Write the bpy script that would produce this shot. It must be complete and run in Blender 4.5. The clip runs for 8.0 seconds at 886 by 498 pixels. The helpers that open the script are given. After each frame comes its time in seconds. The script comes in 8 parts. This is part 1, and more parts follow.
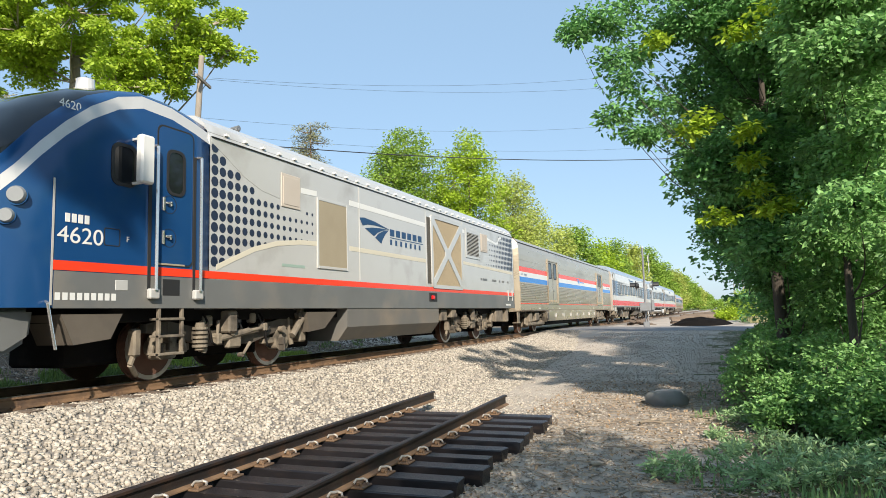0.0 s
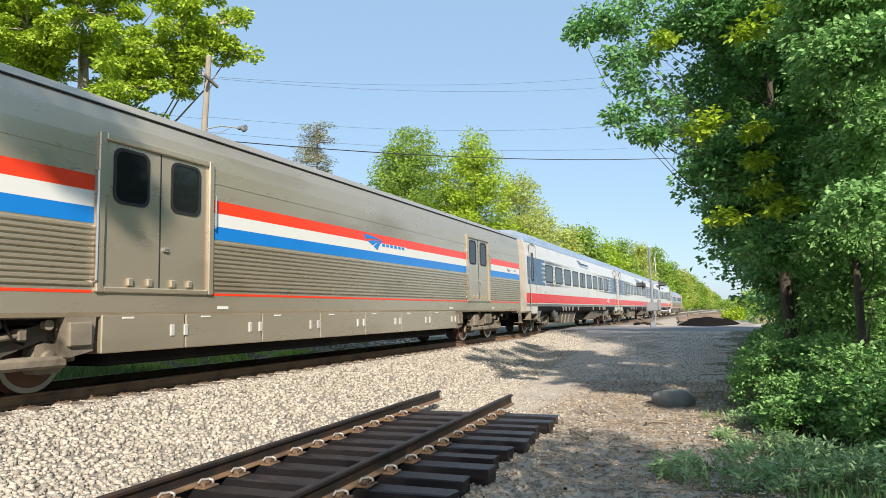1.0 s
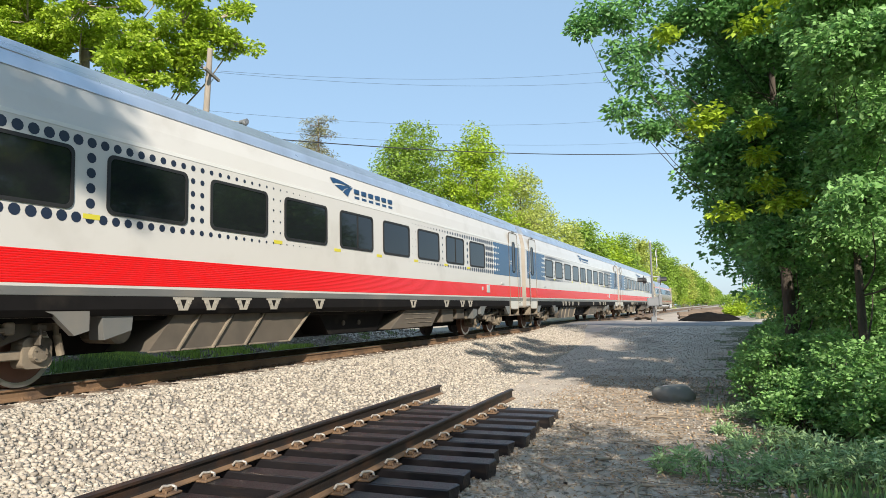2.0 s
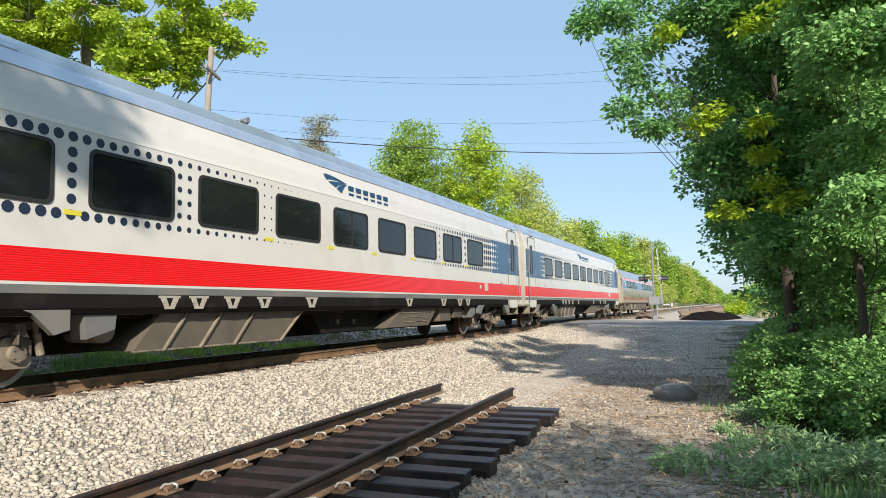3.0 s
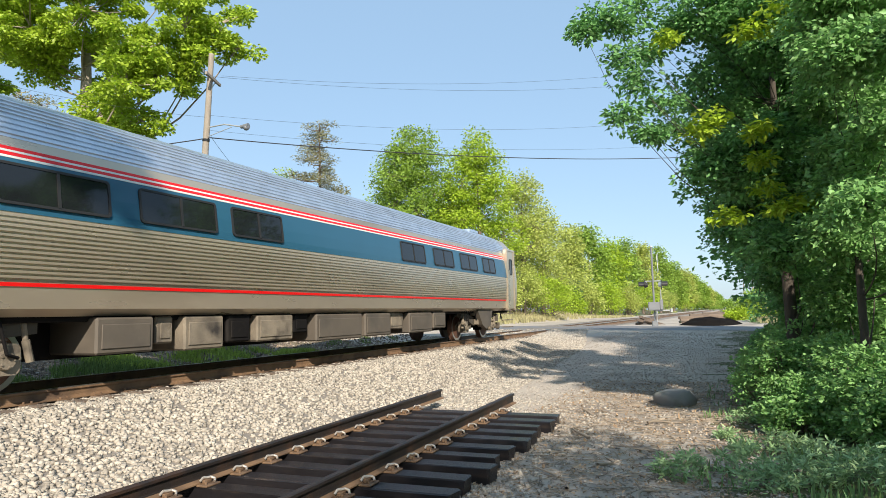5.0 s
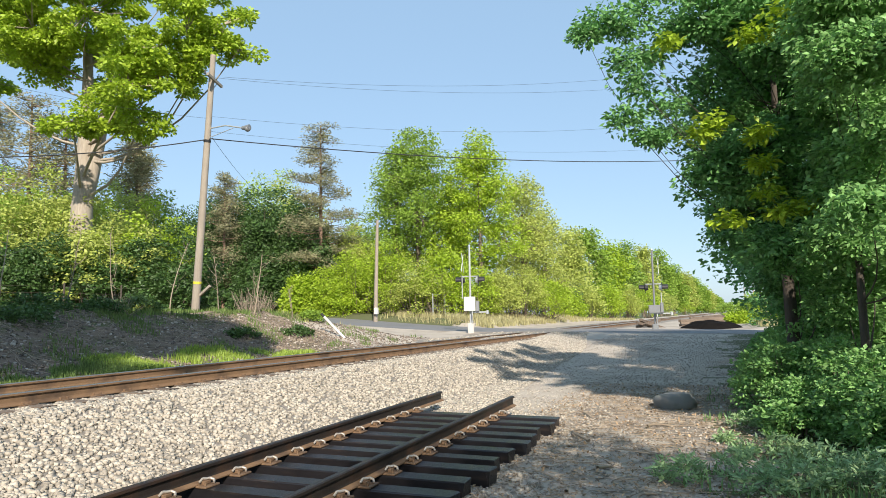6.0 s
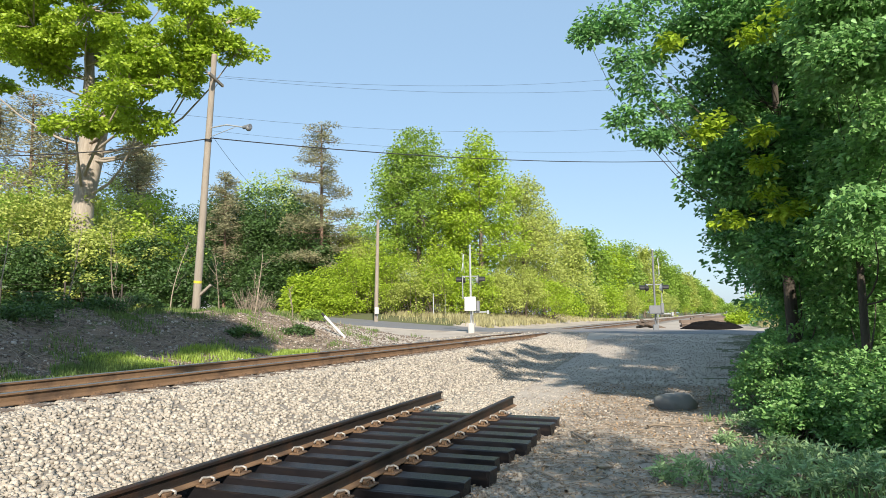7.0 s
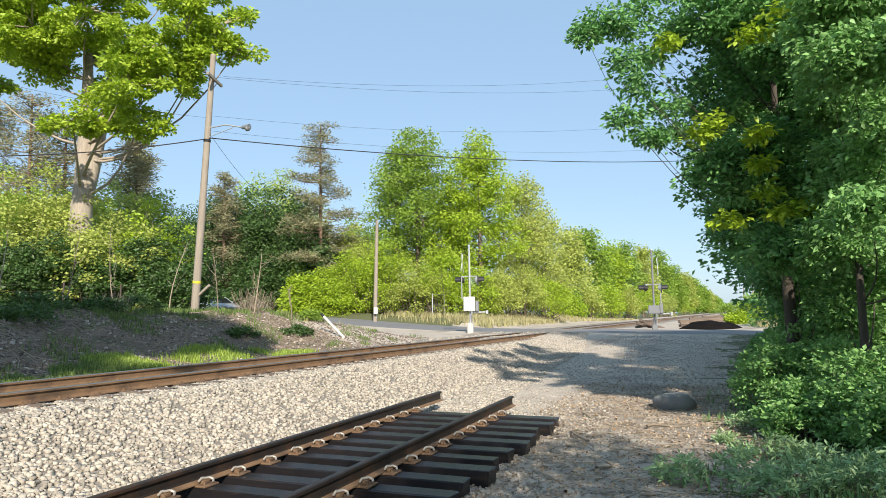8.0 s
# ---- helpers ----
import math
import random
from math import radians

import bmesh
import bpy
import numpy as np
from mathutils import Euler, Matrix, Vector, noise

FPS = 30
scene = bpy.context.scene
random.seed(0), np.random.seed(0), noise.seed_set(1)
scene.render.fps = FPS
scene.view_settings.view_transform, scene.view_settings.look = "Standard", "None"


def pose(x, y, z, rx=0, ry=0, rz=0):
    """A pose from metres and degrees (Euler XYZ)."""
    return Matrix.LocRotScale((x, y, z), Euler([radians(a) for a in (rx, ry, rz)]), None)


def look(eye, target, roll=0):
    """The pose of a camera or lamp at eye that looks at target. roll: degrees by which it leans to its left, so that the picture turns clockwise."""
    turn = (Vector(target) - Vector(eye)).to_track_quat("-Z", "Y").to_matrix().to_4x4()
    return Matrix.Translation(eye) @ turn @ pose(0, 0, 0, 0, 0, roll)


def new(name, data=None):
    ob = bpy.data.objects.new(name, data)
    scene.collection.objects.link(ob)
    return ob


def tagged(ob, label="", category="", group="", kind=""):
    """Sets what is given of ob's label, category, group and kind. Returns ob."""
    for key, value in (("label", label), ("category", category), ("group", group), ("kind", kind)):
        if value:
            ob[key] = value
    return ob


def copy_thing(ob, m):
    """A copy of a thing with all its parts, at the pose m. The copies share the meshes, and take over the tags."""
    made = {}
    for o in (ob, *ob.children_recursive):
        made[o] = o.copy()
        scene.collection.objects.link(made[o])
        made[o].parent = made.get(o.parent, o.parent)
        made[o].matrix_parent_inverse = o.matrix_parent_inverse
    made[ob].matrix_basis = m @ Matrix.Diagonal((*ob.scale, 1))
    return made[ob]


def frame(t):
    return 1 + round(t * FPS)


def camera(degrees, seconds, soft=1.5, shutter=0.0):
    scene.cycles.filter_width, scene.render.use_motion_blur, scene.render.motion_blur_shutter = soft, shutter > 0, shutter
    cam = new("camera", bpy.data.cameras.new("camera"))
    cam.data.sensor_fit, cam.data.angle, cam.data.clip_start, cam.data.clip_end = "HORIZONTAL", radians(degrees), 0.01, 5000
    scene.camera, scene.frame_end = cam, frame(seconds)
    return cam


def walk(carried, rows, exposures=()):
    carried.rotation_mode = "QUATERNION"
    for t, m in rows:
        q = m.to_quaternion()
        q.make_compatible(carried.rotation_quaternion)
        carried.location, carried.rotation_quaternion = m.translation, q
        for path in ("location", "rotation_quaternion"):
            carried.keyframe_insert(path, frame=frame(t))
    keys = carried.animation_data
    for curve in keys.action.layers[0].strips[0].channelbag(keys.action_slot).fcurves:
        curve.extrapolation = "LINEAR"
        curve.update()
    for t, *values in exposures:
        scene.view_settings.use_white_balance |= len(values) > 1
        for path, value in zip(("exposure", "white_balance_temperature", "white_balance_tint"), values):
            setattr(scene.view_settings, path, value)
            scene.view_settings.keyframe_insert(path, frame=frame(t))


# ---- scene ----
# ---- camera ----
cam = camera(68.84, 8.0, 0.8)
EYE = Vector((0.0, 0.0, 0.922))


def aim(yaw, pitch, lean):
    y, p = radians(yaw), radians(pitch)
    return look(EYE, EYE + Vector((math.cos(y) * math.cos(p), math.sin(y) * math.cos(p), math.sin(p))), -lean)


walk(cam, [(t, aim(a, b, c)) for t, a, b, c in (
    (0.0, 23.068, 5.886, 1.588), (0.5, 23.434, 5.987, 1.487), (1.0, 23.613, 5.835, 1.421), (1.5, 23.653, 5.541, 1.334), (3.0, 23.827, 5.247, 1.209), (3.5, 23.816, 5.379, 1.257), (4.0, 23.801, 5.526, 1.279), (4.5, 23.784, 5.672, 1.331), (6.0, 23.839, 5.927, 0.988), (6.5, 23.875, 5.919, 0.878), (7.0, 23.896, 5.916, 0.833), (7.5, 23.884, 5.917, 0.858), (8.0, 23.813, 5.918, 0.862))])

# ---- light ----
SUN_EL = radians(32)
SUN_GO = (0.839, 0.545)         # horizontal way in which the sunlight travels
sky_world = bpy.data.worlds.new("sky")
scene.world = sky_world
sky_world.use_nodes = True
wn = sky_world.node_tree
sky = wn.nodes.new("ShaderNodeTexSky")
sky.sky_type, sky.sun_disc = "NISHITA", False
sky.sun_elevation = SUN_EL
sky.sun_rotation = math.atan2(-SUN_GO[0], -SUN_GO[1])
sky.air_density, sky.dust_density, sky.ozone_density = 1.0, 0.8, 0.45
wn.nodes["Background"].inputs[1].default_value = 0.146
haze = wn.nodes.new("ShaderNodeMix")          # thin even haze that pales the upper sky and tames the horizon
haze.data_type = "RGBA"
haze.inputs[0].default_value = 0.72
haze.inputs[7].default_value = (1.85, 2.85, 4.0, 1)
wn.links.new(sky.outputs[0], haze.inputs[6])
wn.links.new(haze.outputs[2], wn.nodes["Background"].inputs[0])
sun = new("sun", bpy.data.lights.new("sun", "SUN"))
sun.data.energy, sun.data.angle, sun.data.color = 4.9, radians(0.8), (1.0, 0.90, 0.77)
sun.matrix_basis = look((-80, -90, 70), Vector((-80, -90, 70)) + Vector((SUN_GO[0], SUN_GO[1], -math.tan(SUN_EL))))
scene.view_settings.exposure = 0.55


# ---- materials ----
def mat(name, color, rough=0.7, metal=0.0, second=None, size=4.0, amount=0.5, bump=0.0, bump_size=40.0, spec=None,
        stain=None, stain_size=1.2, stain_amount=0.0, piece=0.0, stretch=(1, 1, 1), thin=0.0, rough_var=0.0):
    """A surface: base colour mixed with a second by noise, large stains, fine relief, change from piece to piece."""
    m = bpy.data.materials.new(name)
    m.use_nodes = True
    t = m.node_tree
    N, L = t.nodes, t.links
    b = N["Principled BSDF"]
    b.inputs["Roughness"].default_value = rough
    b.inputs["Metallic"].default_value = metal
    if spec is not None:
        b.inputs["Specular IOR Level"].default_value = spec
    co = N.new("ShaderNodeTexCoord")
    mp = N.new("ShaderNodeMapping")
    mp.inputs["Scale"].default_value = stretch
    L.new(co.outputs["Object"], mp.inputs[0])

    def noise_at(scale, detail=4.0):
        n = N.new("ShaderNodeTexNoise")
        n.inputs["Scale"].default_value, n.inputs["Detail"].default_value = scale, detail
        L.new(mp.outputs[0], n.inputs["Vector"])
        return n

    def ramp(src, lo, hi):
        r = N.new("ShaderNodeMapRange")
        r.inputs["From Min"].default_value, r.inputs["From Max"].default_value = lo, hi
        L.new(src, r.inputs["Value"])
        return r.outputs[0]

    def mix(fac, a, bb):
        x = N.new("ShaderNodeMix")
        x.data_type = "RGBA"
        if isinstance(fac, float):
            x.inputs[0].default_value = fac
        else:
            L.new(fac, x.inputs[0])
        for i, c in ((6, a), (7, bb)):
            if isinstance(c, tuple):
                x.inputs[i].default_value = (*c, 1)
            else:
                L.new(c, x.inputs[i])
        return x.outputs[2]

    second = second or tuple(c * 0.72 for c in color)
    n1 = noise_at(size)
    half = 0.30 * (1.0 - amount) + 0.03
    col = mix(ramp(n1.outputs[0], 0.5 - half, 0.5 + half), color, second) if amount > 0.9 else mix(
        ramp(n1.outputs[0], 0.35, 0.35 + 0.6 / max(amount, 0.05)), color, second)
    if stain:
        n2 = noise_at(stain_size, 6.0)
        col = mix(ramp(n2.outputs[0], 0.62 - 0.3 * stain_amount, 0.80 - 0.2 * stain_amount), col, stain)
    if piece:
        info = N.new("ShaderNodeObjectInfo")
        geo = N.new("ShaderNodeNewGeometry")
        add = N.new("ShaderNodeMath")
        add.operation = "ADD"
        L.new(info.outputs["Random"], add.inputs[0])
        L.new(geo.outputs["Random Per Island"], add.inputs[1])
        fr = N.new("ShaderNodeMath")
        fr.operation = "FRACT"
        L.new(add.outputs[0], fr.inputs[0])
        hsv = N.new("ShaderNodeHueSaturation")
        L.new(ramp(fr.outputs[0], 0, 1), hsv.inputs["Value"])
        hsv.inputs["Value"].default_value = 1
        mr = hsv.inputs["Value"].links[0].from_node
        mr.inputs["To Min"].default_value, mr.inputs["To Max"].default_value = 1 - piece, 1 + piece
        L.new(col, hsv.inputs["Color"])
        col = hsv.outputs[0]
    L.new(col, b.inputs["Base Color"])
    if rough_var:
        rr = ramp(noise_at(size * 2.3).outputs[0], 0.3, 0.7)
        rr.node.inputs["To Min"].default_value, rr.node.inputs["To Max"].default_value = rough - rough_var, rough + rough_var
        L.new(rr, b.inputs["Roughness"])
    if bump:
        bp = N.new("ShaderNodeBump")
        bp.inputs["Strength"].default_value, bp.inputs["Distance"].default_value = min(1.0, bump), 0.01 * max(1.0, bump)
        L.new(noise_at(bump_size, 5.0).outputs[0], bp.inputs["Height"])
        L.new(bp.outputs[0], b.inputs["Normal"])
    if thin:
        tr = N.new("ShaderNodeBsdfTranslucent")
        L.new(col, tr.inputs[0])
        ms = N.new("ShaderNodeMixShader")
        ms.inputs[0].default_value = thin
        L.new(b.outputs[0], ms.inputs[1])
        L.new(tr.outputs[0], ms.inputs[2])
        L.new(ms.outputs[0], N["Material Output"].inputs[0])
    return m


# ---- mesh helpers ----
def part(name, me, material, parent=None, label="", smooth=False):
    """One mesh object from a bmesh or (verts, faces); material may be a list."""
    data = bpy.data.meshes.new(name)
    if isinstance(me, tuple):
        data.from_pydata(me[0], [], me[1])
    else:
        me.to_mesh(data)
        me.free()
    for mm in (material if isinstance(material, list) else [material]):
        data.materials.append(mm)
    if smooth:
        data.shade_smooth()
    ob = new(name, data)
    if parent:
        ob.parent = parent
    if label:
        ob["label"] = label
    return ob


def small(name, me, material, parent):
    return tagged(part(name, me, material, parent), kind="stuff")


def boxes(bm, items, bevel=0.0):
    """Axis-aligned boxes (x0, x1, y0, y1, z0, z1) into bm."""
    for x0, x1, y0, y1, z0, z1 in items:
        r = bmesh.ops.create_cube(bm, size=1, matrix=Matrix.Translation(((x0 + x1) / 2, (y0 + y1) / 2, (z0 + z1) / 2))
                                  @ Matrix.Diagonal((abs(x1 - x0), abs(y1 - y0), abs(z1 - z0), 1)))
        if bevel:
            es = list({e for v in r["verts"] for e in v.link_edges})
            bmesh.ops.bevel(bm, geom=es, offset=min(bevel, 0.45 * min(abs(x1 - x0), abs(y1 - y0), abs(z1 - z0))), segments=1, affect="EDGES")
    return bm


def box(x0, x1, y0, y1, z0, z1, bevel=0.01):
    return boxes(bmesh.new(), [(x0, x1, y0, y1, z0, z1)], bevel)


def rod(bm, a, b, r0, r1=None, n=8):
    """A tapered round bar from a to b."""
    a, b = Vector(a), Vector(b)
    d = b - a
    m = Matrix.Translation((a + b) / 2) @ d.to_track_quat("Z", "Y").to_matrix().to_4x4()
    bmesh.ops.create_cone(bm, cap_ends=True, segments=n, radius1=r0, radius2=r0 if r1 is None else r1, depth=d.length, matrix=m)
    return bm


def pipe(bm, pts, r, n=6):
    for a, b in zip(pts, pts[1:]):
        rod(bm, a, b, r, r, n)
    return bm


def prism(bm, outline, axis, a, b, cap=True):
    """Extrudes a 2D outline along axis 'x' (outline in y, z), 'y' (x, z) or 'z' (x, y) from a to b."""
    def p3(u, v, w):
        return {"x": (w, u, v), "y": (u, w, v), "z": (u, v, w)}[axis]
    A = [bm.verts.new(p3(u, v, a)) for u, v in outline]
    B = [bm.verts.new(p3(u, v, b)) for u, v in outline]
    n = len(outline)
    for i in range(n):
        bm.faces.new((A[i], A[(i + 1) % n], B[(i + 1) % n], B[i]))
    if cap:
        bm.faces.new(A[::-1])
        bm.faces.new(B)
    bmesh.ops.recalc_face_normals(bm, faces=bm.faces)
    return bm


def tubes(paths, n=6):
    """Joined tapered tubes: each path a list of (point, radius). Returns verts, faces."""
    V, Fc = [], []
    for path in paths:
        base = len(V)
        for i, (p, r) in enumerate(path):
            q = path[min(i + 1, len(path) - 1)][0] - path[max(i - 1, 0)][0]
            u = q.cross(Vector((0.3, 0.9, 0.2)))
            if u.length < 1e-6:
                u = Vector((1, 0, 0))
            u.normalize()
            w = q.cross(u).normalized()
            for k in range(n):
                a = 2 * math.pi * k / n
                V.append(tuple(p + (u * math.cos(a) + w * math.sin(a)) * r))
        for i in range(len(path) - 1):
            for k in range(n):
                a, b = base + i * n + k, base + i * n + (k + 1) % n
                Fc.append((a, b, b + n, a + n))
    return V, Fc


def flakes(rng, centres, spread, count, size, droop=0.3, slim=0.55, flat=0.5):
    """Leaves round many centres: count folded rhombs at each, spread by a Gaussian. Returns numpy verts and tris."""
    C = np.repeat(np.asarray(centres, float), count, axis=0)
    n = len(C)
    sp = np.repeat(np.broadcast_to(np.asarray(spread, float), (len(centres),)), count)
    off = rng.normal(size=(n, 3))
    off *= (np.minimum(1.9, np.linalg.norm(off, axis=1)) / (np.linalg.norm(off, axis=1) + 1e-9))[:, None]
    off[:, 2] *= 0.62
    P = C + off * sp[:, None] * 0.62
    ax = rng.normal(size=(n, 3)) + off * 0.6
    ax[:, 2] = ax[:, 2] * 0.5 - droop
    ax /= np.linalg.norm(ax, axis=1)[:, None]
    nr = rng.normal(size=(n, 3)) * (1 - flat) + np.array([0, 0, 1.0]) * flat * 1.6
    side = np.cross(ax, nr)
    side /= np.linalg.norm(side, axis=1)[:, None] + 1e-9
    up = np.cross(side, ax)
    s = size * rng.uniform(0.6, 1.3, size=n)[:, None]
    V = np.empty((n, 4, 3))
    V[:, 0] = P
    V[:, 1] = P + ax * s * 0.5 + side * s * slim * 0.5 + up * s * 0.1
    V[:, 2] = P + ax * s
    V[:, 3] = P + ax * s * 0.5 - side * s * slim * 0.5 + up * s * 0.1
    i = np.arange(n)[:, None] * 4
    T = np.concatenate([i + [0, 1, 2], i + [0, 2, 3]])
    return V.reshape(-1, 3), T


def tri_mesh(name, V, T, material, parent=None, label=""):
    """A large triangle mesh straight from numpy arrays."""
    me = bpy.data.meshes.new(name)
    me.vertices.add(len(V))
    me.vertices.foreach_set("co", np.ascontiguousarray(V, dtype=np.float32).ravel())
    me.loops.add(T.size)
    me.loops.foreach_set("vertex_index", np.ascontiguousarray(T, dtype=np.int32).ravel())
    me.polygons.add(len(T))
    me.polygons.foreach_set("loop_start", np.arange(0, T.size, T.shape[1], dtype=np.int32))
    me.polygons.foreach_set("loop_total", np.full(len(T), T.shape[1], dtype=np.int32))
    me.materials.append(material)
    me.update(calc_edges=True)
    ob = new(name, me)
    if parent:
        ob.parent = parent
    if label:
        ob["label"] = label
    return ob


def step(a, b, x):
    t = np.clip((np.asarray(x, float) - a) / (b - a), 0, 1)
    return t * t * (3 - 2 * t)


def base_of(name, x, y, z, label, category, group="", kind="", rz=0.0):
    ob = new(name)
    ob.empty_display_size = 0.2
    ob.matrix_basis = pose(x, y, z, 0, 0, rz)
    return tagged(ob, label, category, group, kind)


# ---- the lie of the land ----
YC = 9.574                      # middle of the running line; rail tops at z = 0
ROAD = (36.4, 4.5)              # a point on the road's middle
RDIR = (math.cos(radians(76)), math.sin(radians(76)))


def road_off(x, y):
    return (np.asarray(x) - ROAD[0]) * RDIR[1] - (np.asarray(y) - ROAD[1]) * RDIR[0]


def wob(x, y, s, seed=0.0):
    """Cheap smooth unevenness between -1 and 1."""
    x, y = np.asarray(x, float) * s, np.asarray(y, float) * s
    return (np.sin(1.3 * x + 0.7 * y + seed) + np.sin(-0.8 * x + 1.7 * y + 2.1 + seed) + np.sin(2.3 * x - 1.1 * y + 4.2 + seed)) / 3


def land(x, y):
    x, y = np.asarray(x, float), np.asarray(y, float)
    d = y - YC
    right = -0.86 + 0.74 * step(17, 33, x) - 0.15 * step(45, 60, x)
    right = right + 0.25 * step(1.0, -5.0, y) + 0.03 * wob(x, y, 1.1) * step(7, 3, y)
    left = -0.27 + 0.17 * step(20, 28, x)
    bank = (1 - step(21, 30, x + 0.4 * (y - 18))) * (1.47 * step(12.6, 18.5, y) + 0.10 * wob(x, y, 0.9) + 0.05 * wob(x, y, 2.7, 1.3) * step(12.6, 14.5, y))
    left = left + bank + 1.3 * step(12, 42, y) * step(20, 30, x) + 0.6 * step(14.5, 18.5, y) * step(41, 46, x) * (1 - step(75, 95, x))
    z = np.where(d < 0, right, left)
    bed = -0.212 - 0.30 * np.maximum(0, np.abs(d) - 1.75)
    z = np.maximum(z, bed)
    far = step(70, 140, np.hypot(x, y))
    z = z * (1 - far) + np.maximum(-0.35, bed) * far
    on = 1 - step(3.4, 5.0, np.abs(road_off(x, y)))
    level = -0.06 + 0.06 * step(3, 8, y) - 0.08 * step(2, -4, y) + 1.35 * step(12, 42, y)
    return z * (1 - on) + level * on


M_DIRT = mat("packed_gravel_dirt", (0.45, 0.395, 0.33), 0.95, second=(0.32, 0.275, 0.225), size=1.6, amount=0.8, bump=1.2, bump_size=28,
             stain=(0.25, 0.21, 0.17), stain_size=0.5, stain_amount=0.4)
M_BALLAST = mat("ballast_bed", (0.24, 0.215, 0.185), 0.95, second=(0.12, 0.105, 0.09), size=17, amount=0.8, bump=2.0, bump_size=22)
M_STONE = mat("limestone_ballast", (0.43, 0.385, 0.32), 0.9, second=(0.29, 0.26, 0.215), size=7, amount=0.7, bump=0.7, bump_size=60, piece=0.32)
M_SOD = mat("grassy_soil", (0.095, 0.115, 0.042), 0.95, second=(0.13, 0.105, 0.07), size=1.1, amount=0.8, bump=1.0, bump_size=25)
M_MULCH = mat("bare_bank_soil", (0.20, 0.15, 0.11), 0.95, second=(0.10, 0.073, 0.052), size=2.4, amount=0.8, bump=1.6, bump_size=20,
              stain=(0.08, 0.10, 0.035), stain_size=0.9, stain_amount=0.35)
M_ASPHALT = mat("worn_asphalt", (0.19, 0.19, 0.195), 0.85, second=(0.14, 0.14, 0.145), size=3, amount=0.7, bump=0.5, bump_size=90,
                stain=(0.19, 0.18, 0.165), stain_size=0.35, stain_amount=0.3)
M_RUST = mat("rusty_rail_steel", (0.22, 0.135, 0.074), 0.72, 0.1, second=(0.12, 0.072, 0.044), size=6, amount=0.7, bump=0.4, bump_size=50,
             stain=(0.06, 0.04, 0.03), stain_size=2.0, stain_amount=0.3)
M_RAILTOP = mat("polished_rail_head", (0.42, 0.40, 0.38), 0.32, 0.9, second=(0.33, 0.29, 0.25), size=5, amount=0.5)
M_TIE = mat("creosoted_tie", (0.016, 0.0145, 0.016), 0.33, second=(0.008, 0.0075, 0.009), size=3.0, amount=0.8, bump=0.3, bump_size=30, spec=0.35,
            stretch=(6, 1, 6), piece=0.3, stain=(0.05, 0.036, 0.028), stain_size=1.3, stain_amount=0.1)
M_OLDTIE = mat("weathered_tie", (0.17, 0.13, 0.10), 0.9, second=(0.09, 0.068, 0.052), size=3.0, amount=0.8, bump=1.0, bump_size=30,
               stretch=(6, 1, 6), piece=0.3)
# rust-stained rail colour darkened to hold the shade on the spare panel
M_DARKRAIL = mat("shade_dark_rusty_rail", (0.026, 0.022, 0.021), 0.5, 0.3, second=(0.045, 0.03, 0.022), size=7, amount=0.7, bump=0.4, bump_size=50,
                 stain=(0.09, 0.048, 0.029), stain_size=2.2, stain_amount=0.2)
rng = np.random.default_rng(7)


def make_ground():
    xs = np.concatenate([[-3000, -900, -300, -150, -90, -50, -30, -18, -10], np.arange(-6, 46, 0.22), np.arange(46, 100, 1.2),
                         [110, 130, 160, 200, 260, 400, 800, 3500]])
    ys = np.concatenate([[-3000, -800, -250, -100, -50, -25, -15], np.arange(-9, 26, 0.2), np.arange(26, 70, 1.2), [80, 100, 150, 300, 900, 3000]])
    X, Y = np.meshgrid(xs, ys, indexing="ij")
    Z = land(X, Y)
    V = np.stack([X, Y, Z], -1).reshape(-1, 3)
    nx, ny = len(xs), len(ys)
    i, j = np.meshgrid(np.arange(nx - 1), np.arange(ny - 1), indexing="ij")
    a = (i * ny + j).ravel()
    Q = np.stack([a, a + ny, a + ny + 1, a + 1], -1)
    ob = tri_mesh("ground", V, Q, M_DIRT)
    for m in (M_BALLAST, M_SOD, M_MULCH):
        ob.data.materials.append(m)
    cx, cy = (X[:-1, :-1] + X[1:, 1:]).ravel() / 2, (Y[:-1, :-1] + Y[1:, 1:]).ravel() / 2
    w = wob(cx, cy, 2.3) * 0.35 + wob(cx, cy, 6.1, 1.0) * 0.2
    idx = np.zeros(len(Q), int)
    near_edge = 5.1 + 0.5 * step(12, 22, cx) + 1.6 * step(24, 34, cx)
    idx[(cy > near_edge + w) & (cy < 12.6 + w)] = 1
    idx[(cy > 12.5 + w) & (cx < 22 + 2 * w)] = 3
    idx[(cy > 16.5 + 2 * w) & (cx < 20)] = 2
    idx[(cy > 12.4 + w) & (cy < 13.4 + w) & (cx < 16)] = 2
    idx[(cx > 42) & (cy > 18.5 + 2 * w)] = 2
    idx[(cx > 42) & (cy < -1.2 + w)] = 2
    idx[(cy < 0.0 + 2 * w) & (cx < 32)] = 2
    idx[(cy > 26) | (cx < -12) & (np.abs(cy - YC) > 5)] = 2
    ob.data.polygons.foreach_set("material_index", idx.astype(np.int32))
    ob.data.shade_smooth()
    tagged(ob, "uneven ground of gravel, dirt and grass", "ground", kind="structure")


def rail_outline(z_top, h=0.172):
    b, t, w = 0.07, 0.036, 0.009
    z0 = z_top - h
    half = [(b, z0), (b, z0 + 0.012), (w + 0.006, z0 + 0.032), (w, z0 + 0.05), (w, z_top - 0.046), (t, z_top - 0.036), (t, z_top - 0.010), (t - 0.010, z_top)]
    return half + [(-y, z) for y, z in half[::-1]]


